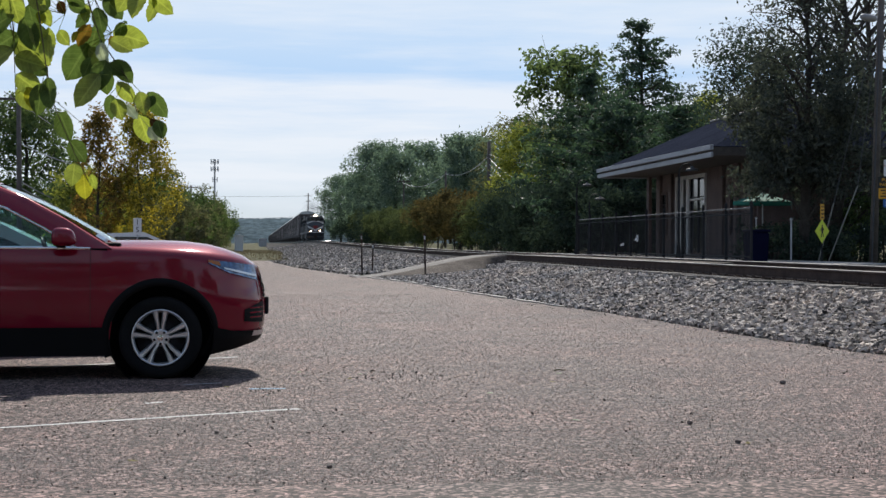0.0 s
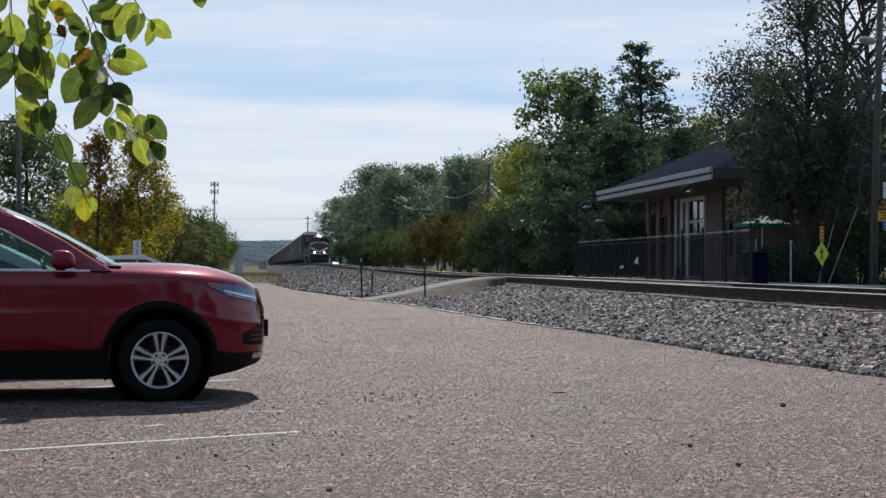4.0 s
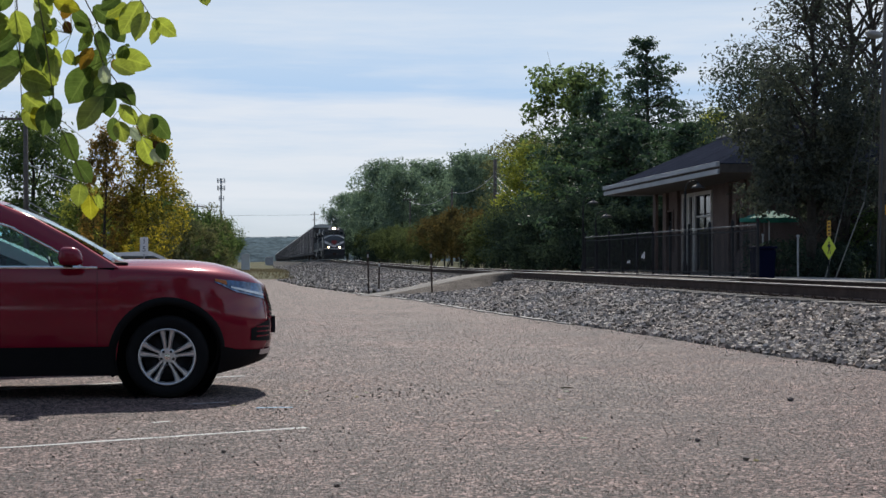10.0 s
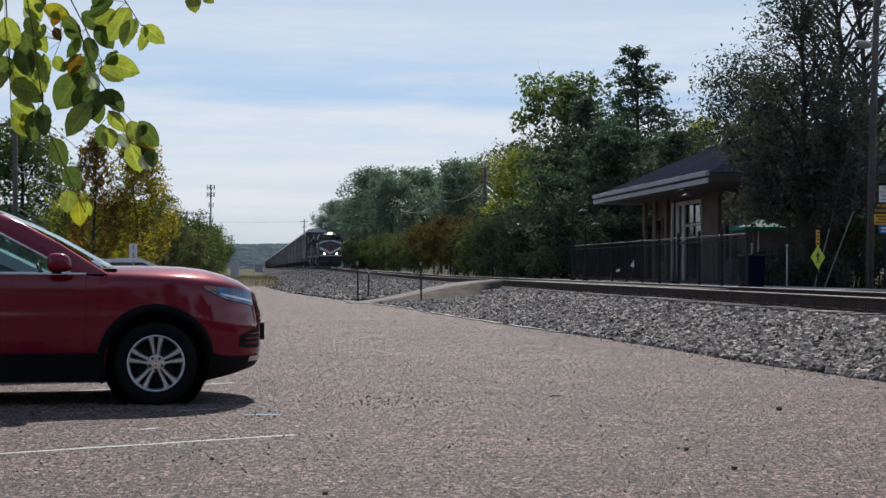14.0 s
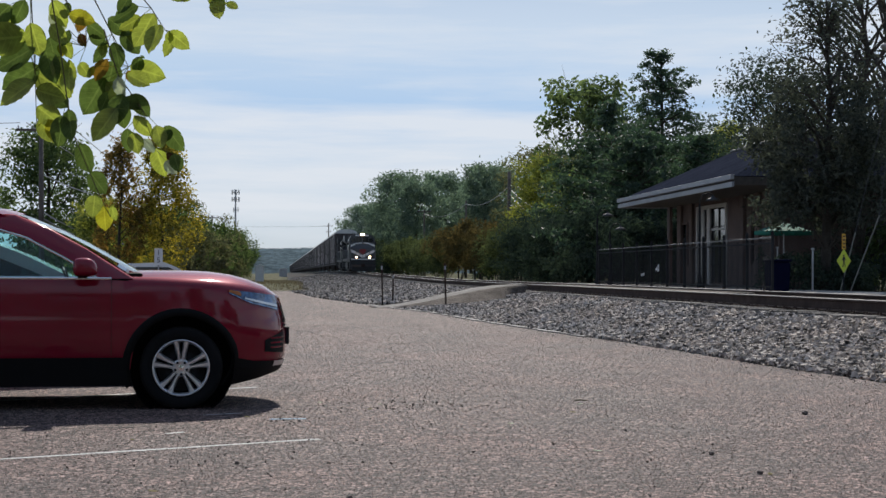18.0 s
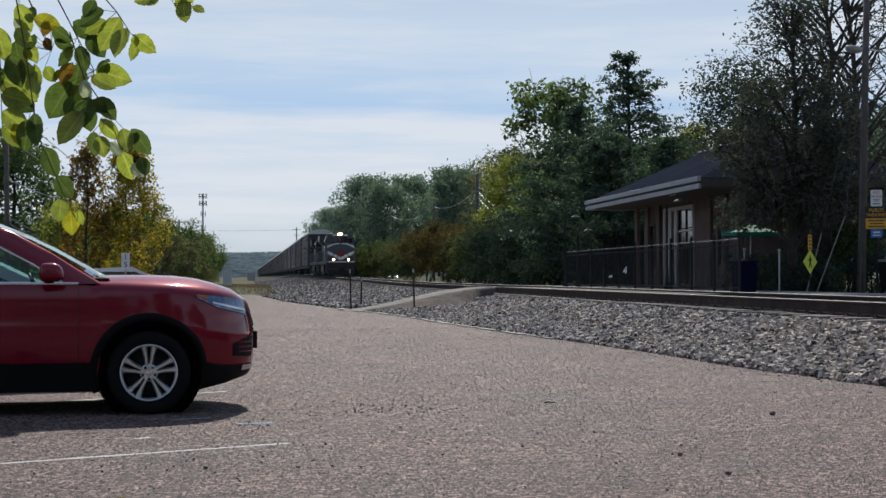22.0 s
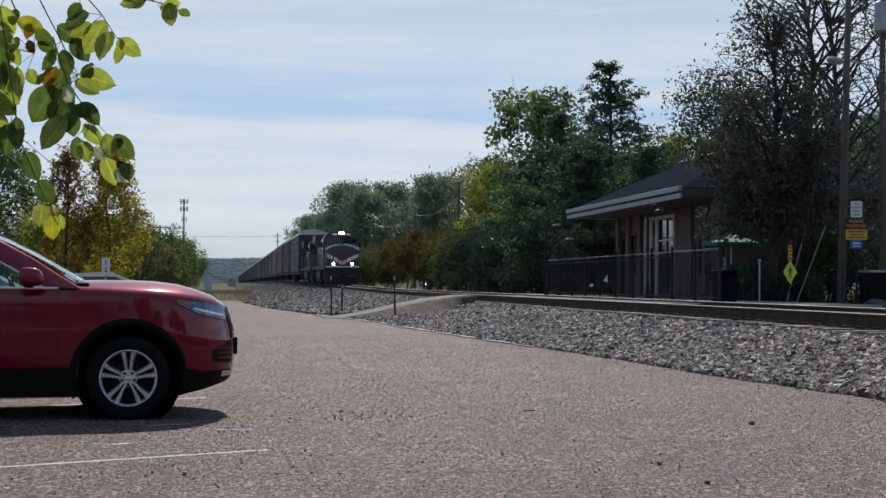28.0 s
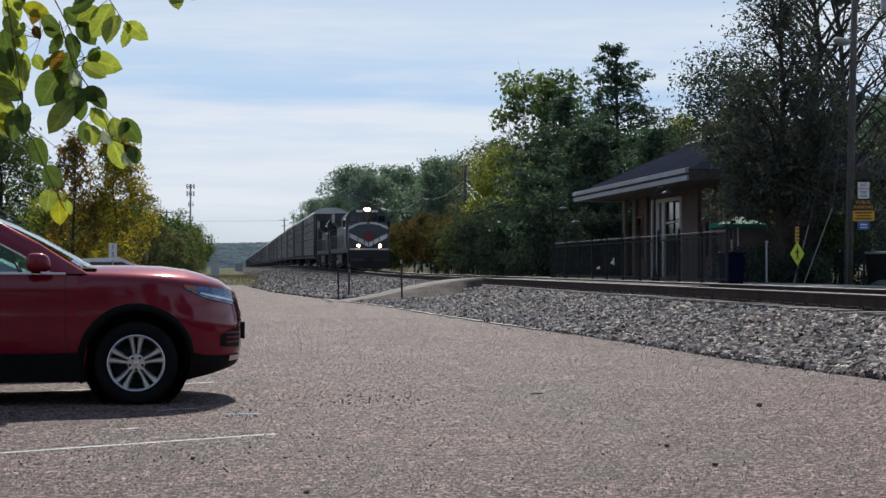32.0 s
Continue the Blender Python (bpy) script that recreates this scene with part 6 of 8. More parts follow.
    for name, x0, z0, w0, x1, z1, w1, bow in (("windscreen", 1.0, 1.13, 0.74, 0.06, 1.605, 0.6, 0.07), ("rear_window", -2.2, 1.13, 0.72, -1.74, 1.53, 0.6, -0.04)):
        bm = bmesh.new()
        rows = []
        for i in range(7):
            t = i / 6
            rows.append([bm.verts.new((x0 + (x1 - x0) * t + bow * (1 - f * f), f * (w0 + (w1 - w0) * t), z0 + (z1 - z0) * t + 0.03 * math.sin(math.pi * t))) for f in [j / 5 - 1 for j in range(11)]])
        for i in range(6):
            for j in range(10):
                bm.faces.new((rows[i][j], rows[i][j + 1], rows[i + 1][j + 1], rows[i + 1][j]))
        pane = part(name, bm, GLASS, c, "clear sloping windscreen" if bow > 0 else "", True)
        pane.visible_shadow = False
    bm = bmesh.new()
    box(bm, 0.9, 1.08, -0.72, 0.72, 1.07, 1.125, 0.02)
    part("cowl", bm, BLACK_PLASTIC, c)
    # grille, badge, plate
    bm = bmesh.new()
    for z in (0.66, 0.7, 0.74, 0.78, 0.82):
        skin_patch(bm, 2.285, 2.329, z, z + 0.022, -1, 0.004, 6, 1)
        skin_patch(bm, 2.285, 2.329, z, z + 0.022, 1, 0.004, 6, 1)
    part("grille", bm, BLACK_PLASTIC, c, "black mesh grille")
    for side in (-1, 1):
        bm = bmesh.new()
        skin_patch(bm, 2.262, 2.325, lambda s: lerp((2.262, 2.325), (0.9, 0.64), s), lambda s: lerp((2.262, 2.325), (0.95, 0.71), s), side, 0.012, 6, 1)
        part("grille_trim", bm, CHROME, c, "chrome V-shaped grille trim")
    bm = bmesh.new()
    box(bm, 2.322, 2.352, -0.155, 0.155, 0.5, 0.65, 0.006)
    part("licence_plate", bm, DARK_METAL, c, "front licence plate bracket")
    # floor, dashboard, seats, wheel
    bm = bmesh.new()
    box(bm, -2.2, 0.95, -0.84, 0.84, 0.36, 0.5)
    box(bm, 1.85, 2.15, -0.5, 0.5, 0.26, 0.4)
    part("floor_pan", bm, BLACK_PLASTIC, c)
    bm = bmesh.new()
    prism(bm, [(0.95, 0.5), (0.98, 1.1), (0.72, 1.09), (0.55, 1.0), (0.5, 0.85), (0.6, 0.5)], -0.8, 0.8)
    part("dashboard", bm, BLACK_PLASTIC, c)
    for x in (-0.05, -0.95):
        for y in (-0.38, 0.38):
            bm = bmesh.new()
            box(bm, x - 0.5, x + 0.1, y - 0.26, y + 0.26, 0.5, 0.72, 0.05)
            prism(bm, [(x - 0.42, 0.7), (x - 0.28, 0.7), (x - 0.46, 1.26), (x - 0.56, 1.26)], y - 0.25, y + 0.25)
            box(bm, x - 0.6, x - 0.5, y - 0.13, y + 0.13, 1.28, 1.44, 0.03)
            part("seat", bm, SEAT_GREY, c, "grey cloth seat")
    bm = bmesh.new()
    for k in range(20):
        a, b = k * math.tau / 20, (k + 1) * math.tau / 20
        p = [Vector((0.45 - 0.07 * math.sin(t), 0.38 + 0.18 * math.cos(t), 1.0 + 0.165 * math.sin(t))) for t in (a, b)]
        tube(bm, p[0], p[1], 0.015, n=6)
    part("steering_wheel", bm, BLACK_PLASTIC, c)
    return c


HEADLAMP_M = material("bright_headlamp_lens", (0.13, 0.17, 0.24), 0.06, metal=0.85, vary=0.7, scale=30)
SHUT_M = material("dark_shut_gap", (0.03, 0.004, 0.005), 0.8, vary=0.1)
_turn = radians(CAR_TURN)
RED_POSE = pose(-0.815 - (1.40 * math.cos(_turn) + 0.8 * math.sin(_turn)), 13.0 - (1.40 * math.sin(_turn) - 0.8 * math.cos(_turn)), 0, 0, 0, CAR_TURN)

# ---- the station and its platform ----
def depot():
    d = thing("depot_building", pose(0, 0, 0), "old brick railway depot with wide eaves in deep shade", "building")
    x0, x1, y0, y1, z0, zt = 18.5, 22.0, 56.0, 71.0, 0.4, 4.45
    doors = [(62.9, 65.2, 0.75, 3.95, "arched"), (65.6, 66.15, 0.75, 3.95, "light"), (66.6, 67.2, 0.75, 3.95, "light"), (58.2, 59.3, 1.6, 3.6, "window"), (69.0, 69.9, 1.6, 3.4, "window")]
    doors.sort()
    y = y0
    for a, b, lo, hi, kind in doors + [(y1, y1, 0, 0, "")]:
        bm = bmesh.new()
        box(bm, x0, x0 + 0.3, y, a, z0, zt)
        part("wall", bm, BRICK, d, "dull brown brick wall")
        if kind:
            for za, zb in ((hi, zt), (z0, lo)):
                bm = bmesh.new()
                box(bm, x0, x0 + 0.3, a, b, za, zb)
                part("wall", bm, BRICK, d)
        y = b
    for ya in (y0, y1 - 0.3):
        bm = bmesh.new()
        box(bm, x0 + 0.3, x1, ya, ya + 0.3, z0, zt)
        part("wall", bm, BRICK, d)
    bm = bmesh.new()
    box(bm, x1, x1 + 0.3, y0, y1, z0, zt)
    part("wall", bm, BRICK, d)
    for k in range(9):
        ya = 56.2 + k * 1.95
        if 62 < ya < 67.8:
            continue
        bm = bmesh.new()
        box(bm, x0 - 0.14, x0, ya, ya + 0.5, z0, zt, 0.02)
        part("pilaster", bm, BRICK, d)
    for a, b, lo, hi, kind in doors:
        bm = bmesh.new()
        t = 0.16 if kind != "window" else 0.1
        box(bm, x0 - 0.08, x0 + 0.12, a - t, a, lo - 0.1, hi + t, 0.01)
        box(bm, x0 - 0.08, x0 + 0.12, b, b + t, lo - 0.1, hi + t, 0.01)
        box(bm, x0 - 0.08, x0 + 0.12, a, b, hi, hi + t, 0.01)
        if kind == "arched":
            box(bm, x0 - 0.02, x0 + 0.06, a, b, 3.0, 3.08)
        frame_ob = part("door" if kind == "arched" else "window", bm, CREAM if kind != "window" else BRICK, d, "cream painted surround" if kind != "window" else "")
        bm = bmesh.new()
        box(bm, x0 + 0.04, x0 + 0.07, a, b, lo, hi)
        part("pane", bm, DARK_GLASS, frame_ob, "dark glass")
        bm = bmesh.new()
        mid = (a + b) / 2
        box(bm, x0 + 0.0, x0 + 0.05, mid - 0.04, mid + 0.04, lo, hi)
        for k in range(1, 4):
            z = lo + (hi - lo) * k / 4
            box(bm, x0 + 0.005, x0 + 0.045, a, b, z - 0.02, z + 0.02)
        part("glazing_bar", bm, CREAM if kind == "light" else DARK_METAL, frame_ob)
    # hipped roof with wide eaves and a two-step pale fascia
    ex0, ex1, ey0, ey1, ez, rz, rx = 16.0, 24.5, 53.5, 72.2, 4.62, 6.62, 20.25
    bm = bmesh.new()
    lowv = [bm.verts.new(p) for p in ((ex0, ey0, ez), (ex1, ey0, ez), (ex1, ey1, ez), (ex0, ey1, ez))]
    ridge = [bm.verts.new((rx, ey0 + 4.2, rz)), bm.verts.new((rx, ey1 - 4.2, rz))]
    bm.faces.new((lowv[0], lowv[1], ridge[0]))
    bm.faces.new((lowv[1], lowv[2], ridge[1], ridge[0]))
    bm.faces.new((lowv[2], lowv[3], ridge[1]))
    bm.faces.new((lowv[3], lowv[0], ridge[0], ridge[1]))
    bm.faces.new(lowv[::-1])
    roof = part("roof", bm, SHINGLE, d, "dark slate-blue hipped roof")
    bm = bmesh.new()
    tube(bm, (rx, ey0 + 4.2, rz + 0.03), (rx, ey1 - 4.2, rz + 0.03), 0.09, n=8)
    part("ridge_cap", bm, LEAD, roof)
    for z0f, z1f, out_by in ((4.5, 4.68, 0.05), (4.24, 4.42, 0.0)):
        bm = bmesh.new()
        box(bm, ex0 - 0.06 - out_by, ex0 + 0.02, ey0, ey1, z0f, z1f, 0.01)
        part("fascia", bm, FASCIA, d, "pale grey painted fascia board")
        bm = bmesh.new()
        box(bm, ex0 + 0.02, ex1, ey1 - 0.02, ey1 + 0.06 + out_by, z0f, z1f, 0.01)
        part("fascia", bm, FASCIA, d)
    bm = bmesh.new()
    box(bm, ex0 + 0.03, ex1, ey0, ey1 - 0.05, 4.3, 4.6)
    part("soffit", bm, SOFFIT, d, "dark boarded soffit")
    bm = bmesh.new()
    tube(bm, (20.2, 70.4, 4.9), (20.2, 70.4, 6.05), 0.07, n=10)
    part("vent_pipe", bm, GALV, roof, "grey vent pipe")


LEAD = material("grey_ridge_metal", (0.06, 0.06, 0.066), 0.6, vary=0.1)
FASCIA = material("weathered_grey_white_paint", (0.3, 0.31, 0.33), 0.6, vary=0.1, scale=1.2, dirt=((0.2, 0.2, 0.2), 1.5, 0.62))
SOFFIT = material("dark_brown_boards", (0.07, 0.058, 0.052), 0.8, vary=0.2)


def platform_fence():
    f = thing("platform_fence", pose(14.0, 0, 0.62), "black iron picket fence along the platform", "fence")
    bm = bmesh.new()
    box(bm, -0.007, 0.007, -0.007, 0.007, 0.02, 1.5)
    picket = mesh_of(bm, "picket", DARK_METAL)
    bm = bmesh.new()
    box(bm, -0.035, 0.035, -0.035, 0.035, -0.02, 1.68)
    lathe(bm, [(0.045, 1.68), (0.05, 1.7), (0.03, 1.74), (0.001, 1.77)], 8, "z")
    post = mesh_of(bm, "fence_post", DARK_METAL)
    for k in range(11):
        o = new("fence_post", post)
        o.parent, o.matrix_basis = f, pose(0, 43.0 + 2.42 * k, 0)
    for k in range(190):
        o = new("picket", picket)
        o.parent, o.matrix_basis = f, pose(0, 43.1 + 0.127 * k, 0)
    for z, r, mat in ((1.56, 0.018, FENCE_TOP), (1.4, 0.02, DARK_METAL), (0.15, 0.02, DARK_METAL)):
        bm = bmesh.new()
        box(bm, -r, r, 43.0, 67.2, z - 0.02, z + 0.02, 0.005)
        part("rail", bm, mat, f, "weathered grey top rail" if z > 1.5 else "")


def fence_banner(y, z, w, h, marks):
    b = thing("fence_banner", pose(13.97, y, z, 0, 0, -76), "small dark banner with pale print tied to the fence", "banner", "banners on the fence")
    bm = bmesh.new()
    plate(bm, w, h, 0.0, 0.004, 0.01)
    part("sheet", bm, BLACK_PLASTIC, b)
    for x0, x1, z0, z1, cut in marks:
        bm = bmesh.new()
        prism(bm, [(x0, z0), (x1, z0), (x1, z1), (x0 + (x1 - x0) * cut, z1)], -0.006, -0.003)
        part("print_bar", bm, SIGN_WHITE, b)


FENCE_TOP = material("worn_grey_fence_rail", (0.1, 0.1, 0.105), 0.5, metal=0.2, vary=0.1)


def lamp_post(m, h):
    p = thing("platform_lamp", m, "black platform lamp post with a gooseneck shade", "lamp post", "platform lamps")
    bm = bmesh.new()
    lathe(bm, [(0.12, 0), (0.12, 0.1), (0.07, 0.25), (0.05, 0.6), (0.04, h)], 12, "z")
    part("post", bm, DARK_METAL, p, "", True)
    bm = bmesh.new()
    pipe(bm, [(0, 0, h), (0.03, 0, h + 0.2), (0.15, 0, h + 0.36), (0.35, 0, h + 0.4), (0.5, 0, h + 0.32)], 0.022, n=6)
    part("arm", bm, DARK_METAL, p)
    bm = bmesh.new()
    lathe(bm, [(0.03, h + 0.32), (0.06, h + 0.26), (0.2, h + 0.2), (0.28, h + 0.12), (0.26, h + 0.12), (0.18, h + 0.17), (0.05, h + 0.22)], 16, "z")
    shade = part("shade", bm, LEAD, p, "grey metal shade", True)
    shade.matrix_basis = pose(0.5, 0, 0)


def patio():
    u = thing("patio_umbrella", pose(17.2, 51.6, 0.62), "teal green patio umbrella behind the fence", "umbrella")
    bm = bmesh.new()
    tube(bm, (0, 0, 0.05), (0, 0, 2.3), 0.025, n=8)
    part("pole", bm, GALV, u)
    bm = bmesh.new()
    lathe(bm, [(0.28, 0.0), (0.28, 0.06), (0.06, 0.1), (0.04, 0.25)], 16, "z")
    part("base", bm, DARK_METAL, u)
    bm = bmesh.new()
    top = bm.verts.new((0, 0, 2.3))
    ring = [bm.verts.new((1.05 * math.cos(k * math.tau / 8), 1.05 * math.sin(k * math.tau / 8), 1.98)) for k in range(8)]
    hem = [bm.verts.new((1.05 * math.cos(k * math.tau / 8), 1.05 * math.sin(k * math.tau / 8), 1.86)) for k in range(8)]
    for k in range(8):
        bm.faces.new((top, ring[k], ring[(k + 1) % 8]))
        bm.faces.new((ring[k], hem[k], hem[(k + 1) % 8], ring[(k + 1) % 8]))
    part("canopy", bm, TEAL_CLOTH, u, "teal canvas canopy")
    for k in range(8):
        bm = bmesh.new()
        tube(bm, (0, 0, 2.3), (1.03 * math.cos(k * math.tau / 8), 1.03 * math.sin(k * math.tau / 8), 1.95), 0.01, n=5)
        part("rib", bm, GALV, u)
    b = thing("litter_bin", pose(14.9, 45.3, 0.5), "dark blue plastic litter bin beside the platform", "bin")
    bm = bmesh.new()
    prism(bm, [(-0.27, 0), (-0.33, 1.0), (0.33, 1.0), (0.27, 0)], -0.3, 0.3)
    bmesh.ops.bevel(bm, geom=list(bm.edges), offset=0.04, segments=2, affect="EDGES")
    part("body", bm, BIN_BLUE, b)
    bm = bmesh.new()
    box(bm, -0.35, 0.35, -0.34, 0.34, 1.0, 1.08, 0.03)
    part("lid", bm, BIN_BLUE, b)
    for s in (-1, 1):
        bm = bmesh.new()
        lathe(bm, [(0.01, s * 0.28), (0.1, s * 0.28), (0.1, s * 0.33), (0.01, s * 0.33)], 14, "x")
        w = part("wheel", bm, RUBBER, b)
        w.matrix_basis = pose(0, 0.27, 0.1)
    d = thing("rubbish_bin", pose(20.9, 47.6, 0.4), "dark wheeled rubbish bin under the trees", "bin")
    bm = bmesh.new()
    prism(bm, [(-0.5, 0), (-0.6, 1.15), (0.6, 1.15), (0.5, 0)], -0.4, 0.4)
    part("body", bm, BLACK_PLASTIC, d)
    bm = bmesh.new()
    box(bm, -0.64, 0.64, -0.44, 0.44, 1.15, 1.23, 0.03)
    part("lid", bm, GALV, d, "grey lid")
    # white posts of the patio shelter
    for x, y, h in ((16.6, 47.0, 1.45), (17.6, 53.5, 1.6)):
        p = thing("bollard_post", pose(x, y, 0.45), "slim white-painted post beside the patio", "post")
        bm = bmesh.new()
        tube(bm, (0, 0, 0), (0, 0, h), 0.03, n=10)
        part("shaft", bm, GALV, p)
        bm = bmesh.new()
        lathe(bm, [(0.055, h), (0.055, h + 0.04), (0.001, h + 0.07)], 10, "z")
        part("cap", bm, GALV, p)
    for k, (x, y, s) in enumerate(((19.6, 45.0, 0.24), (17.9, 44.0, 0.15), (16.0, 43.6, 0.15))):
        bm = bmesh.new()
        bmesh.ops.create_icosphere(bm, subdivisions=3, radius=1)
        for v in bm.verts:
            v.co *= 1 + 0.25 * noise.noise(v.co * 1.3 + Vector((k * 5, 0, 0)))
            v.co = Vector((v.co.x * s * 1.6, v.co.y * s * 1.2, v.co.z * s * 0.8))
        o = part("boulder", bm, BOULDER, None, "rounded grey landscaping boulder", True)
        o.matrix_basis = pose(x, y, 0.42 + s * 0.5)
        tagged(o, category="rock")


# grey stone kept dark so the boulders look shaded by the trees
BOULDER = material("shade_dimmed_boulder", (0.08, 0.077, 0.074), 0.85, vary=0.2, scale=3, fine=0.2, bump=0.5, bump_scale=20)


# ---- signs ----
def plate(bm, w, h, y0=0.0, t=0.004, r=0.03):
    pts = []
    for cx, cz, a0 in ((w / 2 - r, h / 2 - r, 0), (-w / 2 + r, h / 2 - r, 90), (-w / 2 + r, -h / 2 + r, 180), (w / 2 - r, -h / 2 + r, 270)):
        for k in range(4):
            a = radians(a0 + 30 * k)
            pts.append((cx + r * math.cos(a), cz + r * math.sin(a)))
    return prism(bm, pts, y0, y0 + t)


def sign_post(name, m, h, label, r=0.03, mat=None):
    s = thing(name, m, label, "sign")
    bm = bmesh.new()
    prism(bm, [(-r, 0.006), (-r * 0.4, r), (r * 0.4, r), (r, 0.006), (r * 0.5, 0.012), (-r * 0.5, 0.012)], -0.1, h, "xy")
    part("post", bm, mat or DARK_METAL, s)
    return s


def flat_text(body, size, mat, parent, x, z, y=-0.004):
    return text_mesh("lettering", body, size, mat, parent, pose(x, y, z, 90))


def panel(parent, name, w, h, z, mat, y=0.0, label="", rim=None, r=0.03):
    bm = bmesh.new()
    plate(bm, w, h, y, 0.004, r)
    p = part(name, bm, mat, parent, label)
    p.matrix_basis = pose(0, 0, z)
    return p


def bars(parent, rows, mat):
    """Print too small to read: plain bars."""
    for x, z, w, h in rows:
        bm = bmesh.new()
        box(bm, x - w / 2, x + w / 2, -0.006, -0.002, z - h / 2, z + h / 2)
        part("print_bar", bm, mat, parent)


def octagon(r):
    return [(r * math.cos(radians(22.5 + 45 * k)), r * math.sin(radians(22.5 + 45 * k))) for k in range(8)]


def signs():
    s = sign_post("stop_sign", pose(15.85, 34.9, 0.42, 0, 0, -24), 3.2, "red octagonal stop sign on a dark post")
    for parent, z, r in ((s, 2.84, 0.33),):
        stop_face(parent, z, r)
    s = sign_post("stop_sign", pose(20.1, 44.0, 0.4, 0, 0, -20), 1.75, "low red octagonal stop sign behind a dark post")
    stop_face(s, 1.4, 0.42)
    p = sign_post("parking_sign", pose(18.55, 44.0, 0.4, 0, 0, -20), 3.35, "post with a stack of public parking signs")
    a = panel(p, "no_parking_panel", 0.335, 0.49, 3.02, SIGN_WHITE, label="white no parking panel")
    flat_text("NO", 0.115, SIGN_RED, a, 0, 0.155)
    flat_text("PARKING", 0.075, SIGN_RED, a, 0, 0.05)
    bars(a, ((0, -0.04, 0.2, 0.022), (0, -0.085, 0.16, 0.022), (0, -0.17, 0.2, 0.035)), SIGN_GREY)
    b = panel(p, "public_parking_panel", 0.66, 0.34, 2.59, SIGN_BLACK, label="black panel with amber words")
    flat_text("PUBLIC", 0.135, SIGN_ORANGE, b, 0, 0.07)
    flat_text("PARKING", 0.135, SIGN_ORANGE, b, 0, -0.075)
    c2 = panel(p, "amber_panel", 0.62, 0.31, 2.26, SIGN_AMBER, label="amber panel with small dark print")
    bars(c2, ((0, 0.09, 0.5, 0.045), (0, 0.0, 0.4, 0.04), (0, -0.085, 0.5, 0.045)), SIGN_BROWN)
    d = panel(p, "blue_panel", 0.35, 0.25, 1.97, SIGN_BLUE, label="small blue panel")
    bars(d, ((0, 0.03, 0.2, 0.05), (0, -0.06, 0.22, 0.03)), SIGN_WHITE)
    w = sign_post("crossing_sign", pose(17.05, 45.5, 0.4, 0, 0, 32), 2.05, "yellow-green diamond pedestrian crossing sign")
    bm = bmesh.new()
    prism(bm, [(0, 0.37), (0.35, 0), (0, -0.37), (-0.35, 0)], 0, 0.004)
    face = part("diamond_panel", bm, SIGN_YELLOW, w, "fluorescent yellow-green diamond")
    face.matrix_basis = pose(0, 0, 1.14)
    bm = bmesh.new()
    prism(bm, [(k[0] * 0.03, 0.165 + k[1] * 0.03) for k in octagon(1)], -0.004, -0.001)
    prism(bm, [(-0.035, 0.13), (0.03, 0.13), (0.04, 0.05), (0.035, -0.03), (-0.03, -0.03), (-0.045, 0.05)], -0.004, -0.001)
    prism(bm, [(-0.03, -0.03), (0.005, -0.03), (-0.035, -0.18), (-0.075, -0.18)], -0.005, -0.002)
    prism(bm, [(0.0, -0.03), (0.035, -0.03), (0.085, -0.18), (0.045, -0.18)], -0.004, -0.001)
    prism(bm, [(-0.035, 0.12), (-0.1, 0.03), (-0.08, 0.015), (-0.02, 0.085)], -0.006, -0.003)
    prism(bm, [(0.03, 0.12), (0.09, 0.04), (0.075, 0.02), (0.02, 0.08)], -0.006, -0.003)
    part("walking_symbol", bm, SIGN_BLACK, face)
    o = panel(w, "orange_panel", 0.19, 0.48, 1.73, SIGN_AMBER, label="narrow amber panel")
    bars(o, ((0, 0.16, 0.13, 0.05), (0, 0.05, 0.13, 0.05), (0, -0.06, 0.13, 0.05), (0, -0.17, 0.13, 0.05)), SIGN_BROWN)
    m = sign_post("mile_marker", pose(-4.5, 58.0, -0.02, 0, 0, 4), 2.05, "white speed marker sign beside the lot", 0.025, GALV)
    f = panel(m, "marker_panel", 0.3, 0.62, 1.72, SIGN_WHITE, label="white panel with black figures", r=0.02)
    flat_text("1", 0.27, SIGN_BLACK, f, 0, 0.15)
    flat_text("5", 0.27, SIGN_BLACK, f, 0, -0.13)


def stop_face(parent, z, r):
    bm = bmesh.new()
    prism(bm, octagon(r), 0, 0.004)
    rim = part("rim_panel", bm, SIGN_WHITE, parent, "white edge")
    rim.matrix_basis = pose(0, 0, z)
    bm = bmesh.new()
    prism(bm, octagon(r * 0.94), -0.004, -0.001)
    face = part("red_panel", bm, SIGN_RED, rim, "red face")
    text_mesh("lettering", "STOP", r * 0.78, SIGN_WHITE, rim, pose(0, -0.006, 0, 90))


SIGN_AMBER = material("amber_sign_sheet", (0.72, 0.36, 0.02), 0.5, vary=0.06)
SIGN_BROWN = material("brown_sign_print", (0.12, 0.06, 0.015), 0.6, vary=0.05)


# ---- poles, wires, tower ----
def sag(bm, p, q, drop, r=0.012, n=10):
    p, q = Vector(p), Vector(q)
    pts = [p.lerp(q, k / n) - Vector((0, 0, drop * 4 * (k / n) * (1 - k / n))) for k in range(n + 1)]
    return pipe(bm, pts, r, n=4)


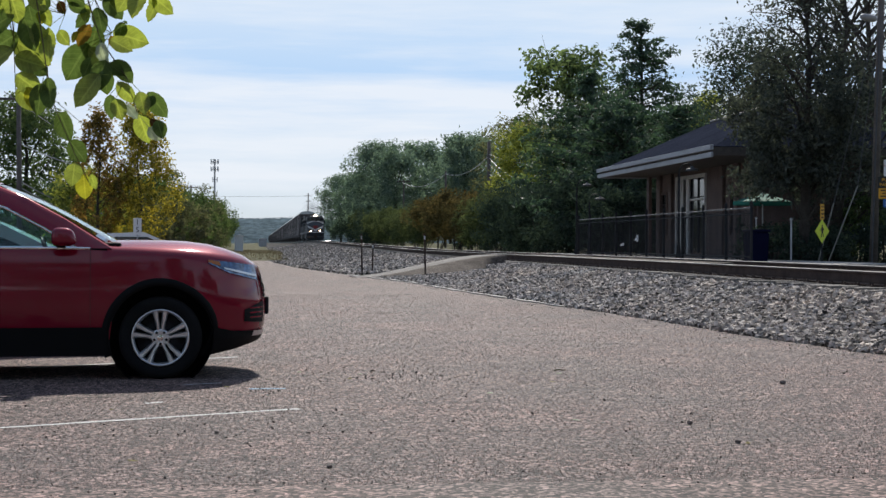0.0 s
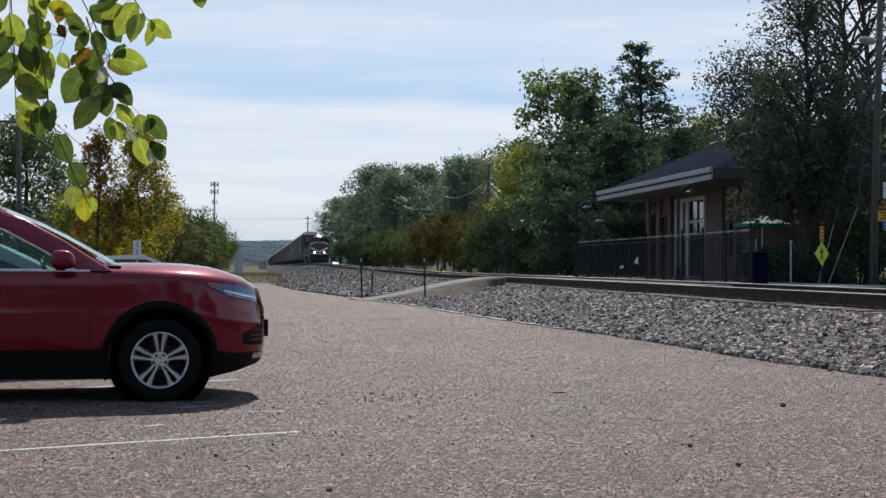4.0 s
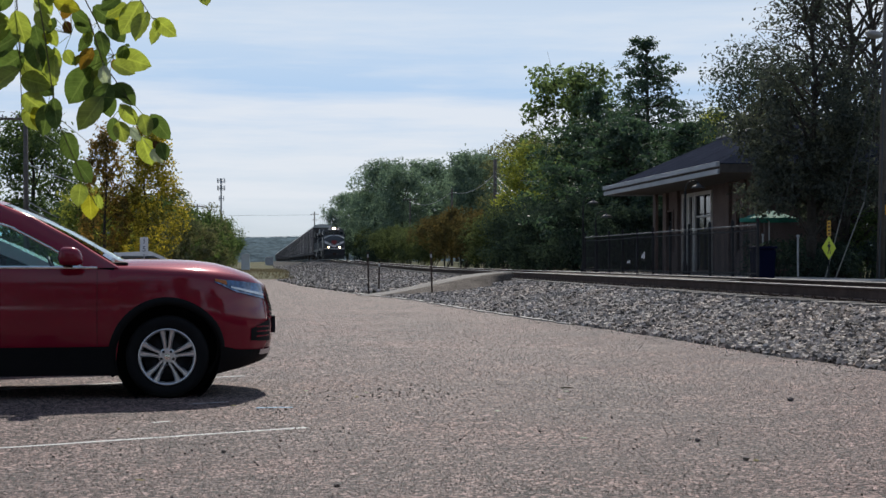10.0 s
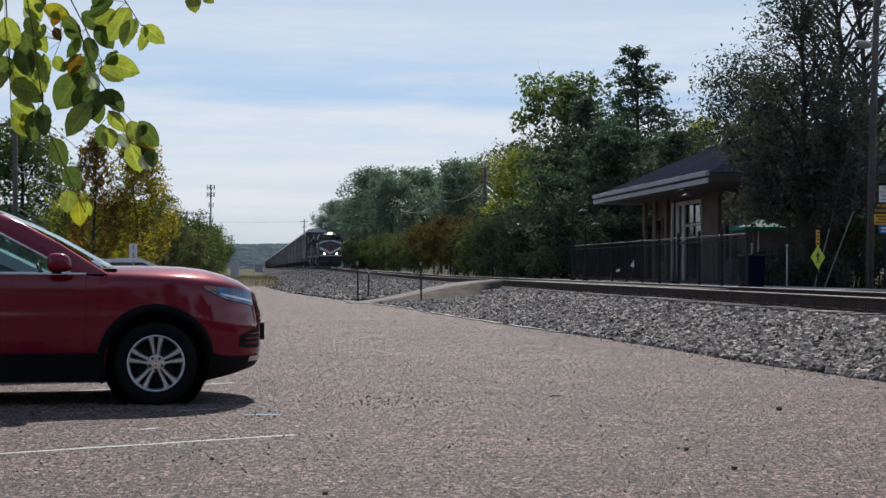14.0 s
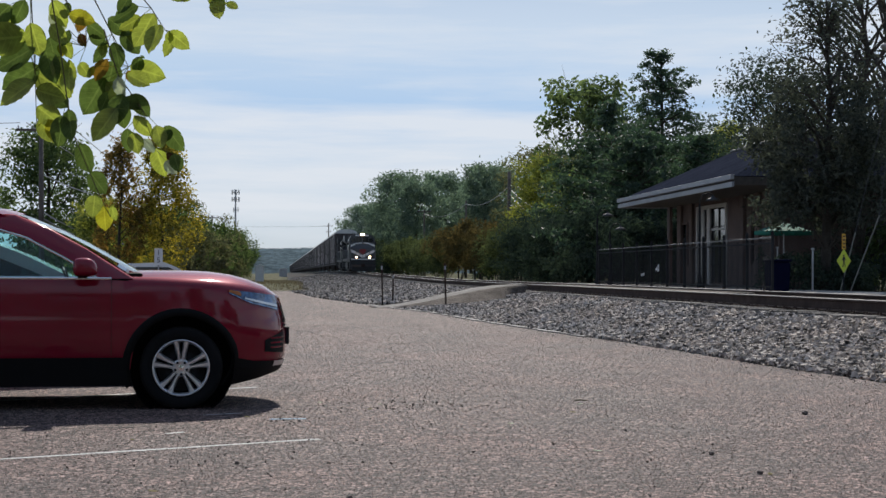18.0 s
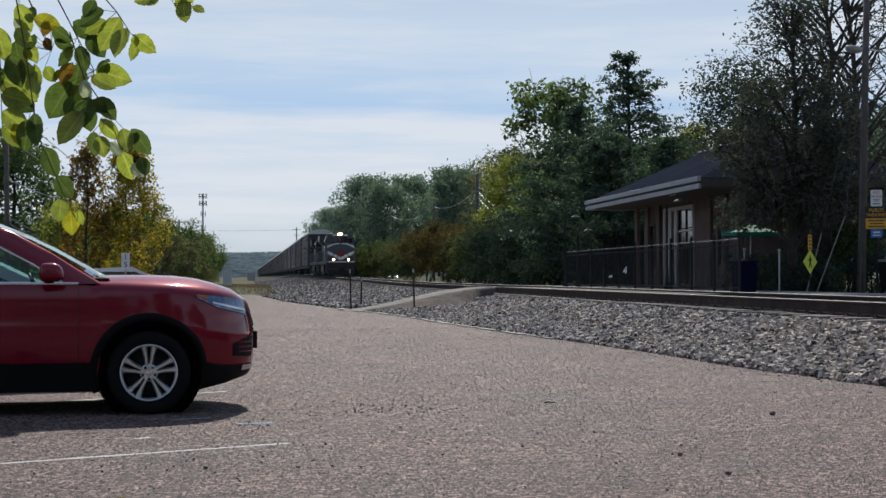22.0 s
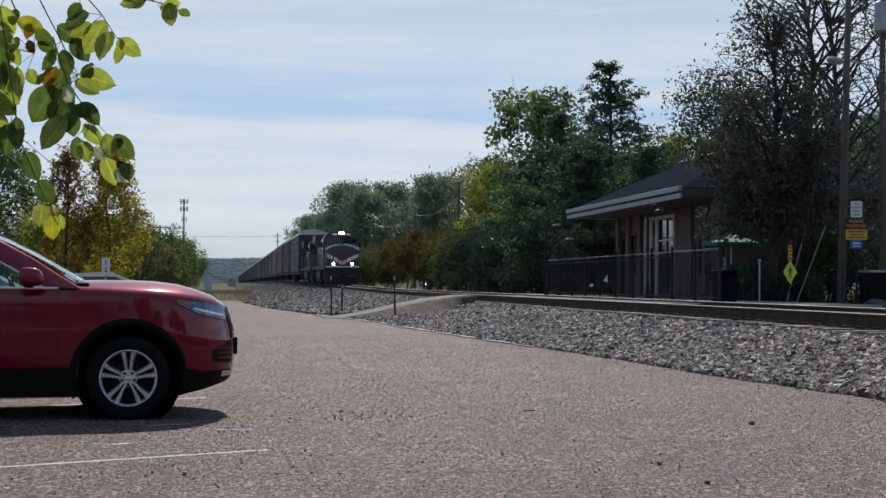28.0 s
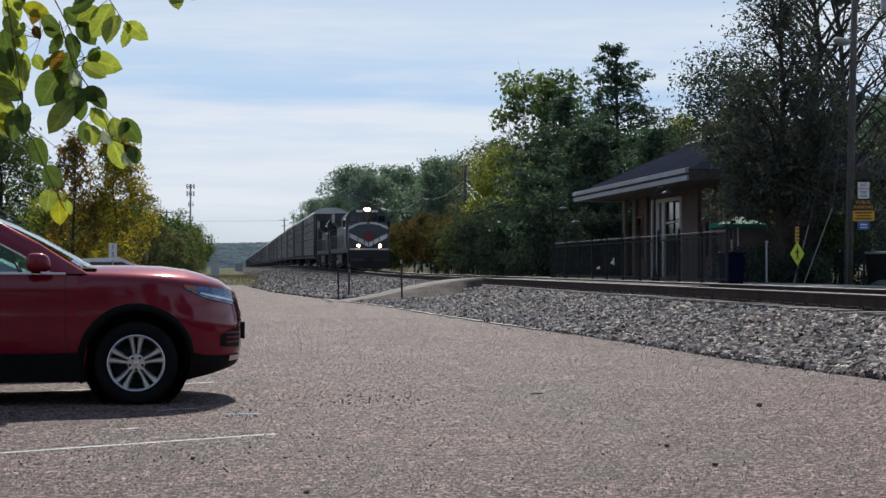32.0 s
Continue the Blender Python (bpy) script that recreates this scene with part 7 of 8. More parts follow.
def utility_pole(m, h, label, arms=(), can=None, r=0.15, group="utility poles"):
    p = thing("utility_pole", m, label, "pole", group)
    bm = bmesh.new()
    tube(bm, (0, 0, -0.3), (0, 0, h), r, r * 0.68, 14)
    part("shaft", bm, POLE_WOOD, p, "", True)
    for z, half, turn in arms:
        bm = bmesh.new()
        box(bm, -half, half, -0.06 - r * 0.75, 0.06 - r * 0.75, z - 0.06, z + 0.06, 0.01)
        arm = part("crossarm", bm, POLE_WOOD, p)
        arm.matrix_basis = pose(0, 0, 0, 0, 0, turn)
        for k in range(4):
            x = -half + 0.1 + k * (2 * half - 0.2) / 3
            bm = bmesh.new()
            lathe(bm, [(0.025, z + 0.06), (0.045, z + 0.1), (0.03, z + 0.14), (0.045, z + 0.18), (0.001, z + 0.22)], 8, "z")
            i = part("insulator", bm, INSULATOR, arm)
            i.matrix_basis = pose(x, -r * 0.75, 0)
    if can:
        x, z = can
        bm = bmesh.new()
        lathe(bm, [(0.001, z - 0.55), (0.27, z - 0.52), (0.28, z - 0.45), (0.28, z + 0.4), (0.24, z + 0.46), (0.001, z + 0.5)], 18, "z")
        c = part("transformer", bm, GALV, p, "grey pole transformer", True)
        c.matrix_basis = pose(x, -0.05, 0)
        for dx in (-0.1, 0.1):
            bm = bmesh.new()
            lathe(bm, [(0.03, z + 0.46), (0.05, z + 0.55), (0.03, z + 0.62), (0.045, z + 0.7), (0.001, z + 0.74)], 8, "z")
            part("bushing", bm, INSULATOR, c).matrix_basis = pose(dx, 0, 0)
    return p


INSULATOR = material("grey_porcelain", (0.35, 0.35, 0.37), 0.3, vary=0.1)
WIRE_M = material("dark_wire", (0.05, 0.05, 0.055), 0.5, vary=0.1)
WIRE_PALE = material("pale_bundled_cable", (0.3, 0.3, 0.31), 0.5, vary=0.1)


def wires(label, runs, mat=None):
    w = thing("overhead_wires", pose(0, 0, 0), label, "wire")
    for p, q, drop, r in runs:
        bm = bmesh.new()
        sag(bm, p, q, drop, r)
        part("wire", bm, mat or WIRE_M, w)


def poles():
    utility_pole(pose(18.88, 46.0, 0.4, 0, 1.5, 0), 11.5, "tall weathered wooden pole leaning slightly", r=0.133)
    p2 = utility_pole(pose(20.87, 47.4, 0.4), 11.5, "wooden pole with a transformer and a street lamp", can=(0.0, 9.45), r=0.13)
    bm = bmesh.new()
    pipe(bm, [(-0.08, -0.12, 7.65), (-0.48, -0.25, 7.8), (-1.0, -0.5, 7.86), (-1.65, -0.8, 7.86)], 0.028, n=8)
    arm = part("lamp_arm", bm, GALV, p2, "grey bracket arm")
    bm = bmesh.new()
    bmesh.ops.create_icosphere(bm, subdivisions=3, radius=1)
    for v in bm.verts:
        v.co = Vector((v.co.x * 0.36, v.co.y * 0.15, v.co.z * (0.1 if v.co.z > 0 else 0.15)))
    head = part("street_lamp_head", bm, LAMP_GREY, arm, "pale cobra-head street lamp", True)
    head.matrix_basis = pose(-1.98, -0.94, 7.85, 0, 4, 22)
    bm = bmesh.new()
    tube(bm, (18.78, 45.86, 0.4), (18.98, 45.84, 7.6), 0.024, n=6)
    tagged(part("cable_guard", bm, LEAD, None, "pale conduit running up the wooden pole"), category="conduit")
    for x, tx, tz in ((17.3, 17.53, 2.42), (17.6, 18.29, 2.95)):
        g = thing("guy_wire", pose(0, 0, 0), "guy wire with a pale plastic guard", "guy wire")
        top = Vector((19.1, 46.0, 8.6))
        foot = Vector((x - 0.35, 45.7, 0.4))
        knee = Vector((tx, 45.8, tz))
        bm = bmesh.new()
        tube(bm, foot, knee, 0.02, n=8)
        part("guard", bm, GUARD, g, "pale yellow guard tube")
        bm = bmesh.new()
        tube(bm, knee, top, 0.01, n=5)
        part("strand", bm, WIRE_M, g)
    utility_pole(pose(-11.45, 76.0, -0.05, 0, -0.5, 0), 8.35, "weathered power pole with a long crossarm", ((8.0, 1.15, 3),), r=0.15)
    utility_pole(pose(-8.8, 200, 0), 8.4, "distant pole with double crossarms", ((8.1, 0.9, 0), (7.2, 0.9, 0)), r=0.14)
    utility_pole(pose(-9.6, 255, 0), 8.6, "distant pole behind the trees", ((8.2, 0.9, 0),), r=0.14)
    utility_pole(pose(12.9, 420, 0.3), 14.2, "tall distant pole with two crossarms beyond the train", ((13.5, 1.1, 0), (12.0, 0.7, 0)), r=0.2)
    utility_pole(pose(18.0, 150, 0.4), 7.8, "pale street pole among the trees", (), r=0.13)
    utility_pole(pose(19.3, 130, 0.4), 9.4, "dark wooden pole at the hedge", (), r=0.2)
    utility_pole(pose(17.6, 190, 0.4), 8.6, "far street pole among the trees", ((8.3, 0.8, 0),), r=0.12)
    wires("power lines strung beside the lot", [((-12.5, 76, 8.3), (-60, 70, 8.6), 0.8, 0.02), ((-10.4, 76, 8.4), (-8.2, 200, 8.4), 1.2, 0.02), ((-12.2, 76, 8.3), (-9.4, 200, 8.4), 1.2, 0.02), ((-11.4, 76, 5.8), (-9.0, 110, 6.2), 0.5, 0.03), ((-11.4, 76, 4.0), (-6.5, 88, 2.7), 0.6, 0.035), ((-11.4, 76, 3.7), (-6.5, 88, 2.4), 0.6, 0.03)], WIRE_PALE)
    wires("thin distant wires across the sky", [((12.9, 420, 8.2), (-60, 430, 9.4), 1.2, 0.035), ((12.9, 420, 13.7), (-90, 430, 17.5), 1.5, 0.03)])
    wires("slack cables in front of the woods", [((19.3, 130, 8.6), (18.0, 150, 7.9), 0.7, 0.03), ((18.0, 150, 7.9), (17.6, 190, 8.5), 0.8, 0.03), ((19.3, 130, 8.4), (20.6, 108, 5.6), 0.9, 0.018), ((19.3, 130, 7.9), (20.4, 108, 4.9), 0.9, 0.018), ((19.3, 130, 7.0), (21.5, 104, 5.6), 0.7, 0.018), ((19.3, 130, 8.7), (22.0, 100, 7.6), 1.0, 0.016)], WIRE_PALE)
    t = thing("cell_tower", pose(-17.4, 600, 0), "distant slim cell tower with antenna tiers", "tower")
    bm = bmesh.new()
    tube(bm, (0, 0, 0), (0, 0, 33), 0.5, 0.28, 10)
    part("mast", bm, GALV, t)
    for z, n, w in ((32.0, 6, 1.5), (29.2, 6, 1.45), (25.2, 3, 1.0)):
        bm = bmesh.new()
        lathe(bm, [(w * 0.9, z - 0.1), (w, z), (w * 0.9, z + 0.1), (w * 0.85, z)], 12, "z")
        ring = part("antenna_ring", bm, GALV, t)
        for k in range(n):
            a = k * math.tau / n + 0.3
            bm = bmesh.new()
            box(bm, w * math.cos(a) - 0.13, w * math.cos(a) + 0.13, w * math.sin(a) - 0.13, w * math.sin(a) + 0.13, z - 0.9, z + 1.0)
            part("antenna", bm, GALV, ring)


LAMP_GREY = material("pale_lamp_housing", (0.32, 0.32, 0.33), 0.5, vary=0.08)
GUARD = material("pale_guard_plastic", (0.2, 0.19, 0.16), 0.6, vary=0.1)


# ---- small things ----
ROAD_X = 23.0
CAR_LAMP = glow_material("car_lamp_glow", (1.0, 0.95, 0.85), 14.0)

def marker_posts():
    for x, y, z, h, lean in ((3.5, 53.2, 0.03, 1.42, -1.5), (3.95, 54.6, 0.04, 1.1, 1.0), (5.2, 48.6, 0.12, 1.32, -1.5)):
        p = thing("marker_post", pose(x, y, z, 0, lean, 0), "thin dark steel post beside the crossing path", "post", "posts at the crossing")
        bm = bmesh.new()
        box(bm, -0.028, 0.028, -0.006, 0.006, -0.2, h)
        box(bm, -0.006, 0.006, -0.005, 0.03, -0.2, h)
        part("shaft", bm, RAIL_RUST, p)
        bm = bmesh.new()
        box(bm, -0.026, 0.026, -0.012, -0.006, h - 0.2, h - 0.08)
        part("reflector", bm, GALV, p, "small grey reflector")


def cabinet():
    c = thing("utility_cabinet", pose(-1.75, 130, 0.3), "white metal trackside utility cabinet", "cabinet")
    bm = bmesh.new()
    box(bm, -0.35, 0.35, -0.3, 0.3, 0, 1.35, 0.03)
    part("body", bm, SIGN_WHITE, c)
    bm = bmesh.new()
    prism(bm, [(-0.4, 1.35), (0, 1.5), (0.4, 1.35)], -0.36, 0.36)
    part("roof", bm, SIGN_WHITE, c)
    bm = bmesh.new()
    box(bm, -0.28, 0.28, -0.325, -0.3, 0.1, 1.25, 0.008)
    part("door", bm, SIGN_WHITE, c)
    s = thing("signal_box", pose(0.5, 300, 0.3), "pale low trackside equipment shed", "shed")
    bm = bmesh.new()
    box(bm, -0.75, 0.75, -0.7, 0.7, 0, 1.5, 0.03)
    part("body", bm, GALV, s)
    bm = bmesh.new()
    prism(bm, [(-0.85, 1.5), (0, 1.75), (0.85, 1.5)], -0.8, 0.8)
    part("roof", bm, RACK_ROOF, s)


def plain_car(name, m, mat, label):
    """A parked car seen from far off."""
    c = thing(name, m, label, "car")
    bm = bmesh.new()
    prism(bm, [(-2.2, 0.3), (-2.25, 0.75), (-2.1, 0.95), (-1.0, 1.0), (1.0, 0.95), (2.0, 0.82), (2.25, 0.6), (2.2, 0.3)], -0.88, 0.88)
    bmesh.ops.bevel(bm, geom=list(bm.edges), offset=0.08, segments=2, affect="EDGES")
    part("body", bm, mat, c, "", True)
    bm = bmesh.new()
    prism(bm, [(-1.8, 0.95), (-1.35, 1.38), (0.0, 1.4), (0.98, 0.95)], -0.74, 0.74)
    part("cabin_glass", bm, DARK_GLASS, c, "dark windows")
    bm = bmesh.new()
    prism(bm, [(-1.85, 1.02), (-1.4, 1.46), (-0.1, 1.52), (0.45, 1.3), (1.1, 0.98), (0.9, 0.98), (0.05, 1.33), (-1.25, 1.33), (-1.65, 1.02)], -0.76, 0.76)
    part("roof", bm, mat, c)
    for x in (-1.4, 1.4):
        for y in (-0.8, 0.8):
            bm = bmesh.new()
            lathe(bm, [(0.02, -0.11), (0.2, -0.11), (0.31, -0.1), (0.33, -0.06), (0.33, 0.06), (0.31, 0.1), (0.02, 0.1)], 20, "y")
            w = part("wheel", bm, RUBBER, c)
            w.matrix_basis = pose(x, y, 0.33)
    return c


def ovate(bm, p, q, width, curl, roll, fold):
    """A pointed oval leaf from its stalk p to its tip q, folded along the midrib."""
    p, q = Vector(p), Vector(q)
    along = q - p
    n = along.length
    along.normalize()
    face = Matrix.Rotation(roll, 3, along) @ Vector((0, -1, 0))
    face = (face - along * face.dot(along)).normalized()
    side = along.cross(face)
    last = None
    steps = 13
    uv = bm.loops.layers.uv.verify()
    where = {}
    for k in range(steps + 1):
        t = k / steps
        w = width * (math.sin(math.pi * t ** 0.9) ** (0.7 if t < 0.85 else 0.85)) * (1 - 0.12 * t)
        c = p + along * n * t + face * (curl * n * (t * t - t * 0.3))
        row = [bm.verts.new(c + side * w * f + face * (fold * abs(f) * w) + face * 0.0015 * math.sin(k * 2.4 + f * 3)) for f in (-1, -0.5, 0, 0.5, 1)]
        where.update({v: (t, 0.1 * i * 2 + 0.1) for i, v in enumerate(row)})
        if last:
            for j in range(4):
                blade = bm.faces.new((last[j], last[j + 1], row[j + 1], row[j]))
                for corner in blade.loops:
                    corner[uv].uv = where[corner.vert]
        last = row


LEAF_KINDS = (LEAF_NEAR, LEAF_NEAR_SHADED, LEAF_NEAR, LEAF_NEAR_RUST)
# pale underside whose white glare is part of the base colour
LEAF_PALE = leaf_material("pale_glare_underside", (0.2, 0.24, 0.16), (0.34, 0.38, 0.28), (0.8, 0.8, 0.6), 0.7, veins=True)
LEAF_BROWN = leaf_material("withered_brown_leaf", (0.035, 0.02, 0.012), (0.07, 0.04, 0.02), (0.6, 0.5, 0.3), veins=True)
LEAF_YELLOW = leaf_material("yellowing_leaf", (0.11, 0.12, 0.02), (0.22, 0.2, 0.03), (1.3, 1.3, 0.5), veins=True)


SWAYING = []


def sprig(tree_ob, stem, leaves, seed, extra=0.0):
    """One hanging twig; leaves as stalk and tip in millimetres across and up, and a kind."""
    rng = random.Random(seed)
    twig_depth = rng.uniform(-0.06, 0.06)
    bm = bmesh.new()
    pipe(bm, [(x, twig_depth, z) for x, z in stem], 0.0009, 0.002, 5)
    twig = part("twig", bm, TWIG, tree_ob)
    SWAYING.append((twig, seed))
    more = []
    for x0, z0, x1, z1, kind in leaves:
        if rng.random() < extra + 0.12:
            dx, dz = rng.uniform(-45, 45), rng.uniform(-25, 45)
            more.append((x0 + dx, z0 + dz, x1 + dx + rng.uniform(-40, 40), z1 + dz + rng.uniform(-15, 30), rng.choice((0, 0, 1, 1, 2, 6))))
    for x0, z0, x1, z1, kind in leaves + more:
        length = math.hypot(x1 - x0, z1 - z0) / 1000
        bm = bmesh.new()
        d = twig_depth + rng.uniform(-0.03, 0.03)
        tilt = rng.uniform(-0.3, 0.3) * length
        ovate(bm, (x0 / 1000, d, z0 / 1000), (x1 / 1000, d + tilt, z1 / 1000), length * rng.uniform(0.31, 0.39), rng.uniform(-0.12, 0.16), rng.uniform(-0.6, 0.6), rng.uniform(0.05, 0.35))
        near = min(stem, key=lambda s: (s[0] - x0 / 1000) ** 2 + (s[1] - z0 / 1000) ** 2)
        tube(bm, (near[0], twig_depth, near[1]), (x0 / 1000, d, z0 / 1000), 0.0008, n=4)
        part("leaf", bm, (LEAF_KINDS + (LEAF_PALE, LEAF_BROWN, LEAF_YELLOW))[kind], twig, "", True)


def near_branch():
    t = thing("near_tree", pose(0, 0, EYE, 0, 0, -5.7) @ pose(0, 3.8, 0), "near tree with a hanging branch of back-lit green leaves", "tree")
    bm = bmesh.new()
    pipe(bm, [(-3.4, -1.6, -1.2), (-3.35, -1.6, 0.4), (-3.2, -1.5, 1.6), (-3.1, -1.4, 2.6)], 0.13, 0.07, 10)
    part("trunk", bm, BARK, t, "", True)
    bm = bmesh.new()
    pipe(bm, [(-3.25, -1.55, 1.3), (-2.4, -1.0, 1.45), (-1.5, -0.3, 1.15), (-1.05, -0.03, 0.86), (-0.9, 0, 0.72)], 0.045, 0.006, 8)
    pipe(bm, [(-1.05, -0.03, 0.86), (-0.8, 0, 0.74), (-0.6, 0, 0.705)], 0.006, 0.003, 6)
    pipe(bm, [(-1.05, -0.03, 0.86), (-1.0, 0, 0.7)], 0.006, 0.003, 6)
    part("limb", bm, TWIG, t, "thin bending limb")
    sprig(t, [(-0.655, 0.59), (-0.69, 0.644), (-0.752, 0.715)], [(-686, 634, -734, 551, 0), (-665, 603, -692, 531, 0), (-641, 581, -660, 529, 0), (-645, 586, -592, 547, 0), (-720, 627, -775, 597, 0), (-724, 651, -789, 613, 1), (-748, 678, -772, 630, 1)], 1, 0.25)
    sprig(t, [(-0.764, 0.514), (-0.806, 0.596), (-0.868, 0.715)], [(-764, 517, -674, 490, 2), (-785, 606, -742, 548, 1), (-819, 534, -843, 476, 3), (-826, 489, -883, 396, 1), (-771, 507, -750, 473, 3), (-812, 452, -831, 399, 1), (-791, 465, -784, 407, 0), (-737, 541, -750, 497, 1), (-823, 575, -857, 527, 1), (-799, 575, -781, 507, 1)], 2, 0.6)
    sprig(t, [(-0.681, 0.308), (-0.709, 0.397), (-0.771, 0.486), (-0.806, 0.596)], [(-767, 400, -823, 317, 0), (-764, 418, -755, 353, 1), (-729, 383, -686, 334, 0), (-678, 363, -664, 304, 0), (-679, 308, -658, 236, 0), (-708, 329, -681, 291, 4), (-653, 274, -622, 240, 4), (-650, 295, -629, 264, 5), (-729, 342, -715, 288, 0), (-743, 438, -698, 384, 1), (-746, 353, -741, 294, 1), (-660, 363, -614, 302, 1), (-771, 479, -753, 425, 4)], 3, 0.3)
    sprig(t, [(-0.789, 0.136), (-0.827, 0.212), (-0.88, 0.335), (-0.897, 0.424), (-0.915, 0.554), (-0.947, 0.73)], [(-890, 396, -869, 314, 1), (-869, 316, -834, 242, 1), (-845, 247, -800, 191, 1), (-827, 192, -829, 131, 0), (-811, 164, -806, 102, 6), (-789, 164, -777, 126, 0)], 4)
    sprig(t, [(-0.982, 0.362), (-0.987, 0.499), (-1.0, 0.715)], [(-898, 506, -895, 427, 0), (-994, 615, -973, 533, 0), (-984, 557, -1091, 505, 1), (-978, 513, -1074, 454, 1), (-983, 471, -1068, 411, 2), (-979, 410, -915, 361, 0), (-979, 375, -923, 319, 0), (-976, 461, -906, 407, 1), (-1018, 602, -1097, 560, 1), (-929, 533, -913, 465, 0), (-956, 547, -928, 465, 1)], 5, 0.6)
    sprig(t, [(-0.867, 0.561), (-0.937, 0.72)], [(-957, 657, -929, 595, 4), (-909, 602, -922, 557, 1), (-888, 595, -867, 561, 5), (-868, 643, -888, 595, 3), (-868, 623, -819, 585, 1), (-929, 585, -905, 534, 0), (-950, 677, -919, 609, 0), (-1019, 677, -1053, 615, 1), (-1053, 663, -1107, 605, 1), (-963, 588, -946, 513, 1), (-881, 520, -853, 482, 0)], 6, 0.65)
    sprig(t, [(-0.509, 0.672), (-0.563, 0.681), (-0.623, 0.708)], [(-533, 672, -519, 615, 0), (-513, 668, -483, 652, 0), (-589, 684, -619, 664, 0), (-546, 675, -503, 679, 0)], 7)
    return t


def lot_litter():
    rng = random.Random(17)
    for x, y, s in ((2.68, 9.43, 0.016), (4.2, 12.07, 0.02), (2.7, 8.51, 0.014), (0.35, 7.75, 0.013), (-0.25, 9.2, 0.012)):
        bm = bmesh.new()
        bmesh.ops.create_icosphere(bm, subdivisions=2, radius=1)
        for v in bm.verts:
            v.co *= 1 + 0.5 * noise.noise(v.co * 1.7 + Vector((x * 9, y, 0)))
            v.co = Vector((v.co.x * s * 1.3, v.co.y * s, v.co.z * s * 0.9))
        o = part("loose_stone", bm, GRIT, None, "dark loose stone lying on the asphalt")
        o.matrix_basis = pose(x, y, s * 0.7, 0, 0, rng.uniform(0, 180))
        tagged(o, category="stone")
    for k in range(14):
        x, y = rng.uniform(-2.5, 3.5), rng.uniform(7.6, 13.5)
        bm = bmesh.new()
        ovate(bm, (-0.03, 0, 0.004), (0.03, 0, 0.006), 0.016, 0.15, math.pi / 2, 0.3)
        o = part("fallen_leaf", bm, STRAW if k % 3 else LEAF_PALE, None, "small dry curled leaf on the asphalt")
        o.matrix_basis = pose(x, y, 0.004, 0, 0, rng.uniform(0, 360))
        tagged(o, category="leaf")
    bm = bmesh.new()
    pipe(bm, [(0, 0, 0.006), (0.045, 0.02, 0.011), (0.08, 0.012, 0.006), (0.11, 0.03, 0.005)], 0.006, 0.003, 5)
    o = part("twig", bm, TWIG, None, "short dark twig lying on the asphalt")
    o.matrix_basis = pose(2.6, 13.5, 0)
    tagged(o, category="twig")


def asphalt_cracks():
    """Hairline cracks, as thin dark filler lying in the surface."""
    rng = random.Random(23)
    for k, (x, y, n, a) in enumerate(((0.6, 10.9, 34, 4), (-0.6, 12.9, 26, 8), (1.0, 9.2, 20, -3), (-1.6, 11.3, 16, 20), (2.4, 12.2, 22, 30))):
        bm = bmesh.new()
        last = None
        px, py = x, y
        for i in range(n):
            w = rng.uniform(0.007, 0.02) * (1 - abs(2 * i / n - 1) * 0.6)
            row = [bm.verts.new((px, py - w, 0.0035)), bm.verts.new((px, py + w, 0.0035))]
            if last:
                bm.faces.new((last[0], row[0], row[1], last[1]))
            last = row
            px += 0.05
            py += 0.05 * math.tan(radians(a)) + rng.uniform(-0.034, 0.034)
        tagged(part("asphalt_crack", bm, CRACK, None, "thin dark crack in the asphalt"), category="crack", kind="structure")


CRACK = material("dark_crack_filler", (0.028, 0.025, 0.023), 0.9, vary=0.2)

railway_track()
crossing()
platform()
far_hills()
depot()
platform_fence()
fence_banner(56.5, 1.33, 0.4, 0.36, ((-0.16, 0.02, -0.07, 0.06, 0.8), (0.04, 0.08, -0.13, 0.13, 0.0), (0.1, 0.16, -0.1, 0.15, 0.1)))
fence_banner(58.8, 1.1, 0.38, 0.2, ((-0.15, -0.02, -0.05, 0.04, 0.4), (0.01, 0.14, -0.04, 0.06, 0.2)))
lamp_post(pose(15.4, 55.8, 0.62), 3.1)
lamp_post(pose(15.0, 69.6, 0.62), 2.4)
lamp_post(pose(14.8, 71.5, 0.62), 3.1)
patio()
signs()
poles()
woods()
red_car()
plain_car("white_car", pose(-4.75, 62, 0, 0, 0, 25), WHITE_CAR, "white sedan parked at the far side of the lot")
plain_car("parked_car", pose(34, 150, 0.4, 0, 0, 80), WHITE_CAR, "white car parked behind the hedge")
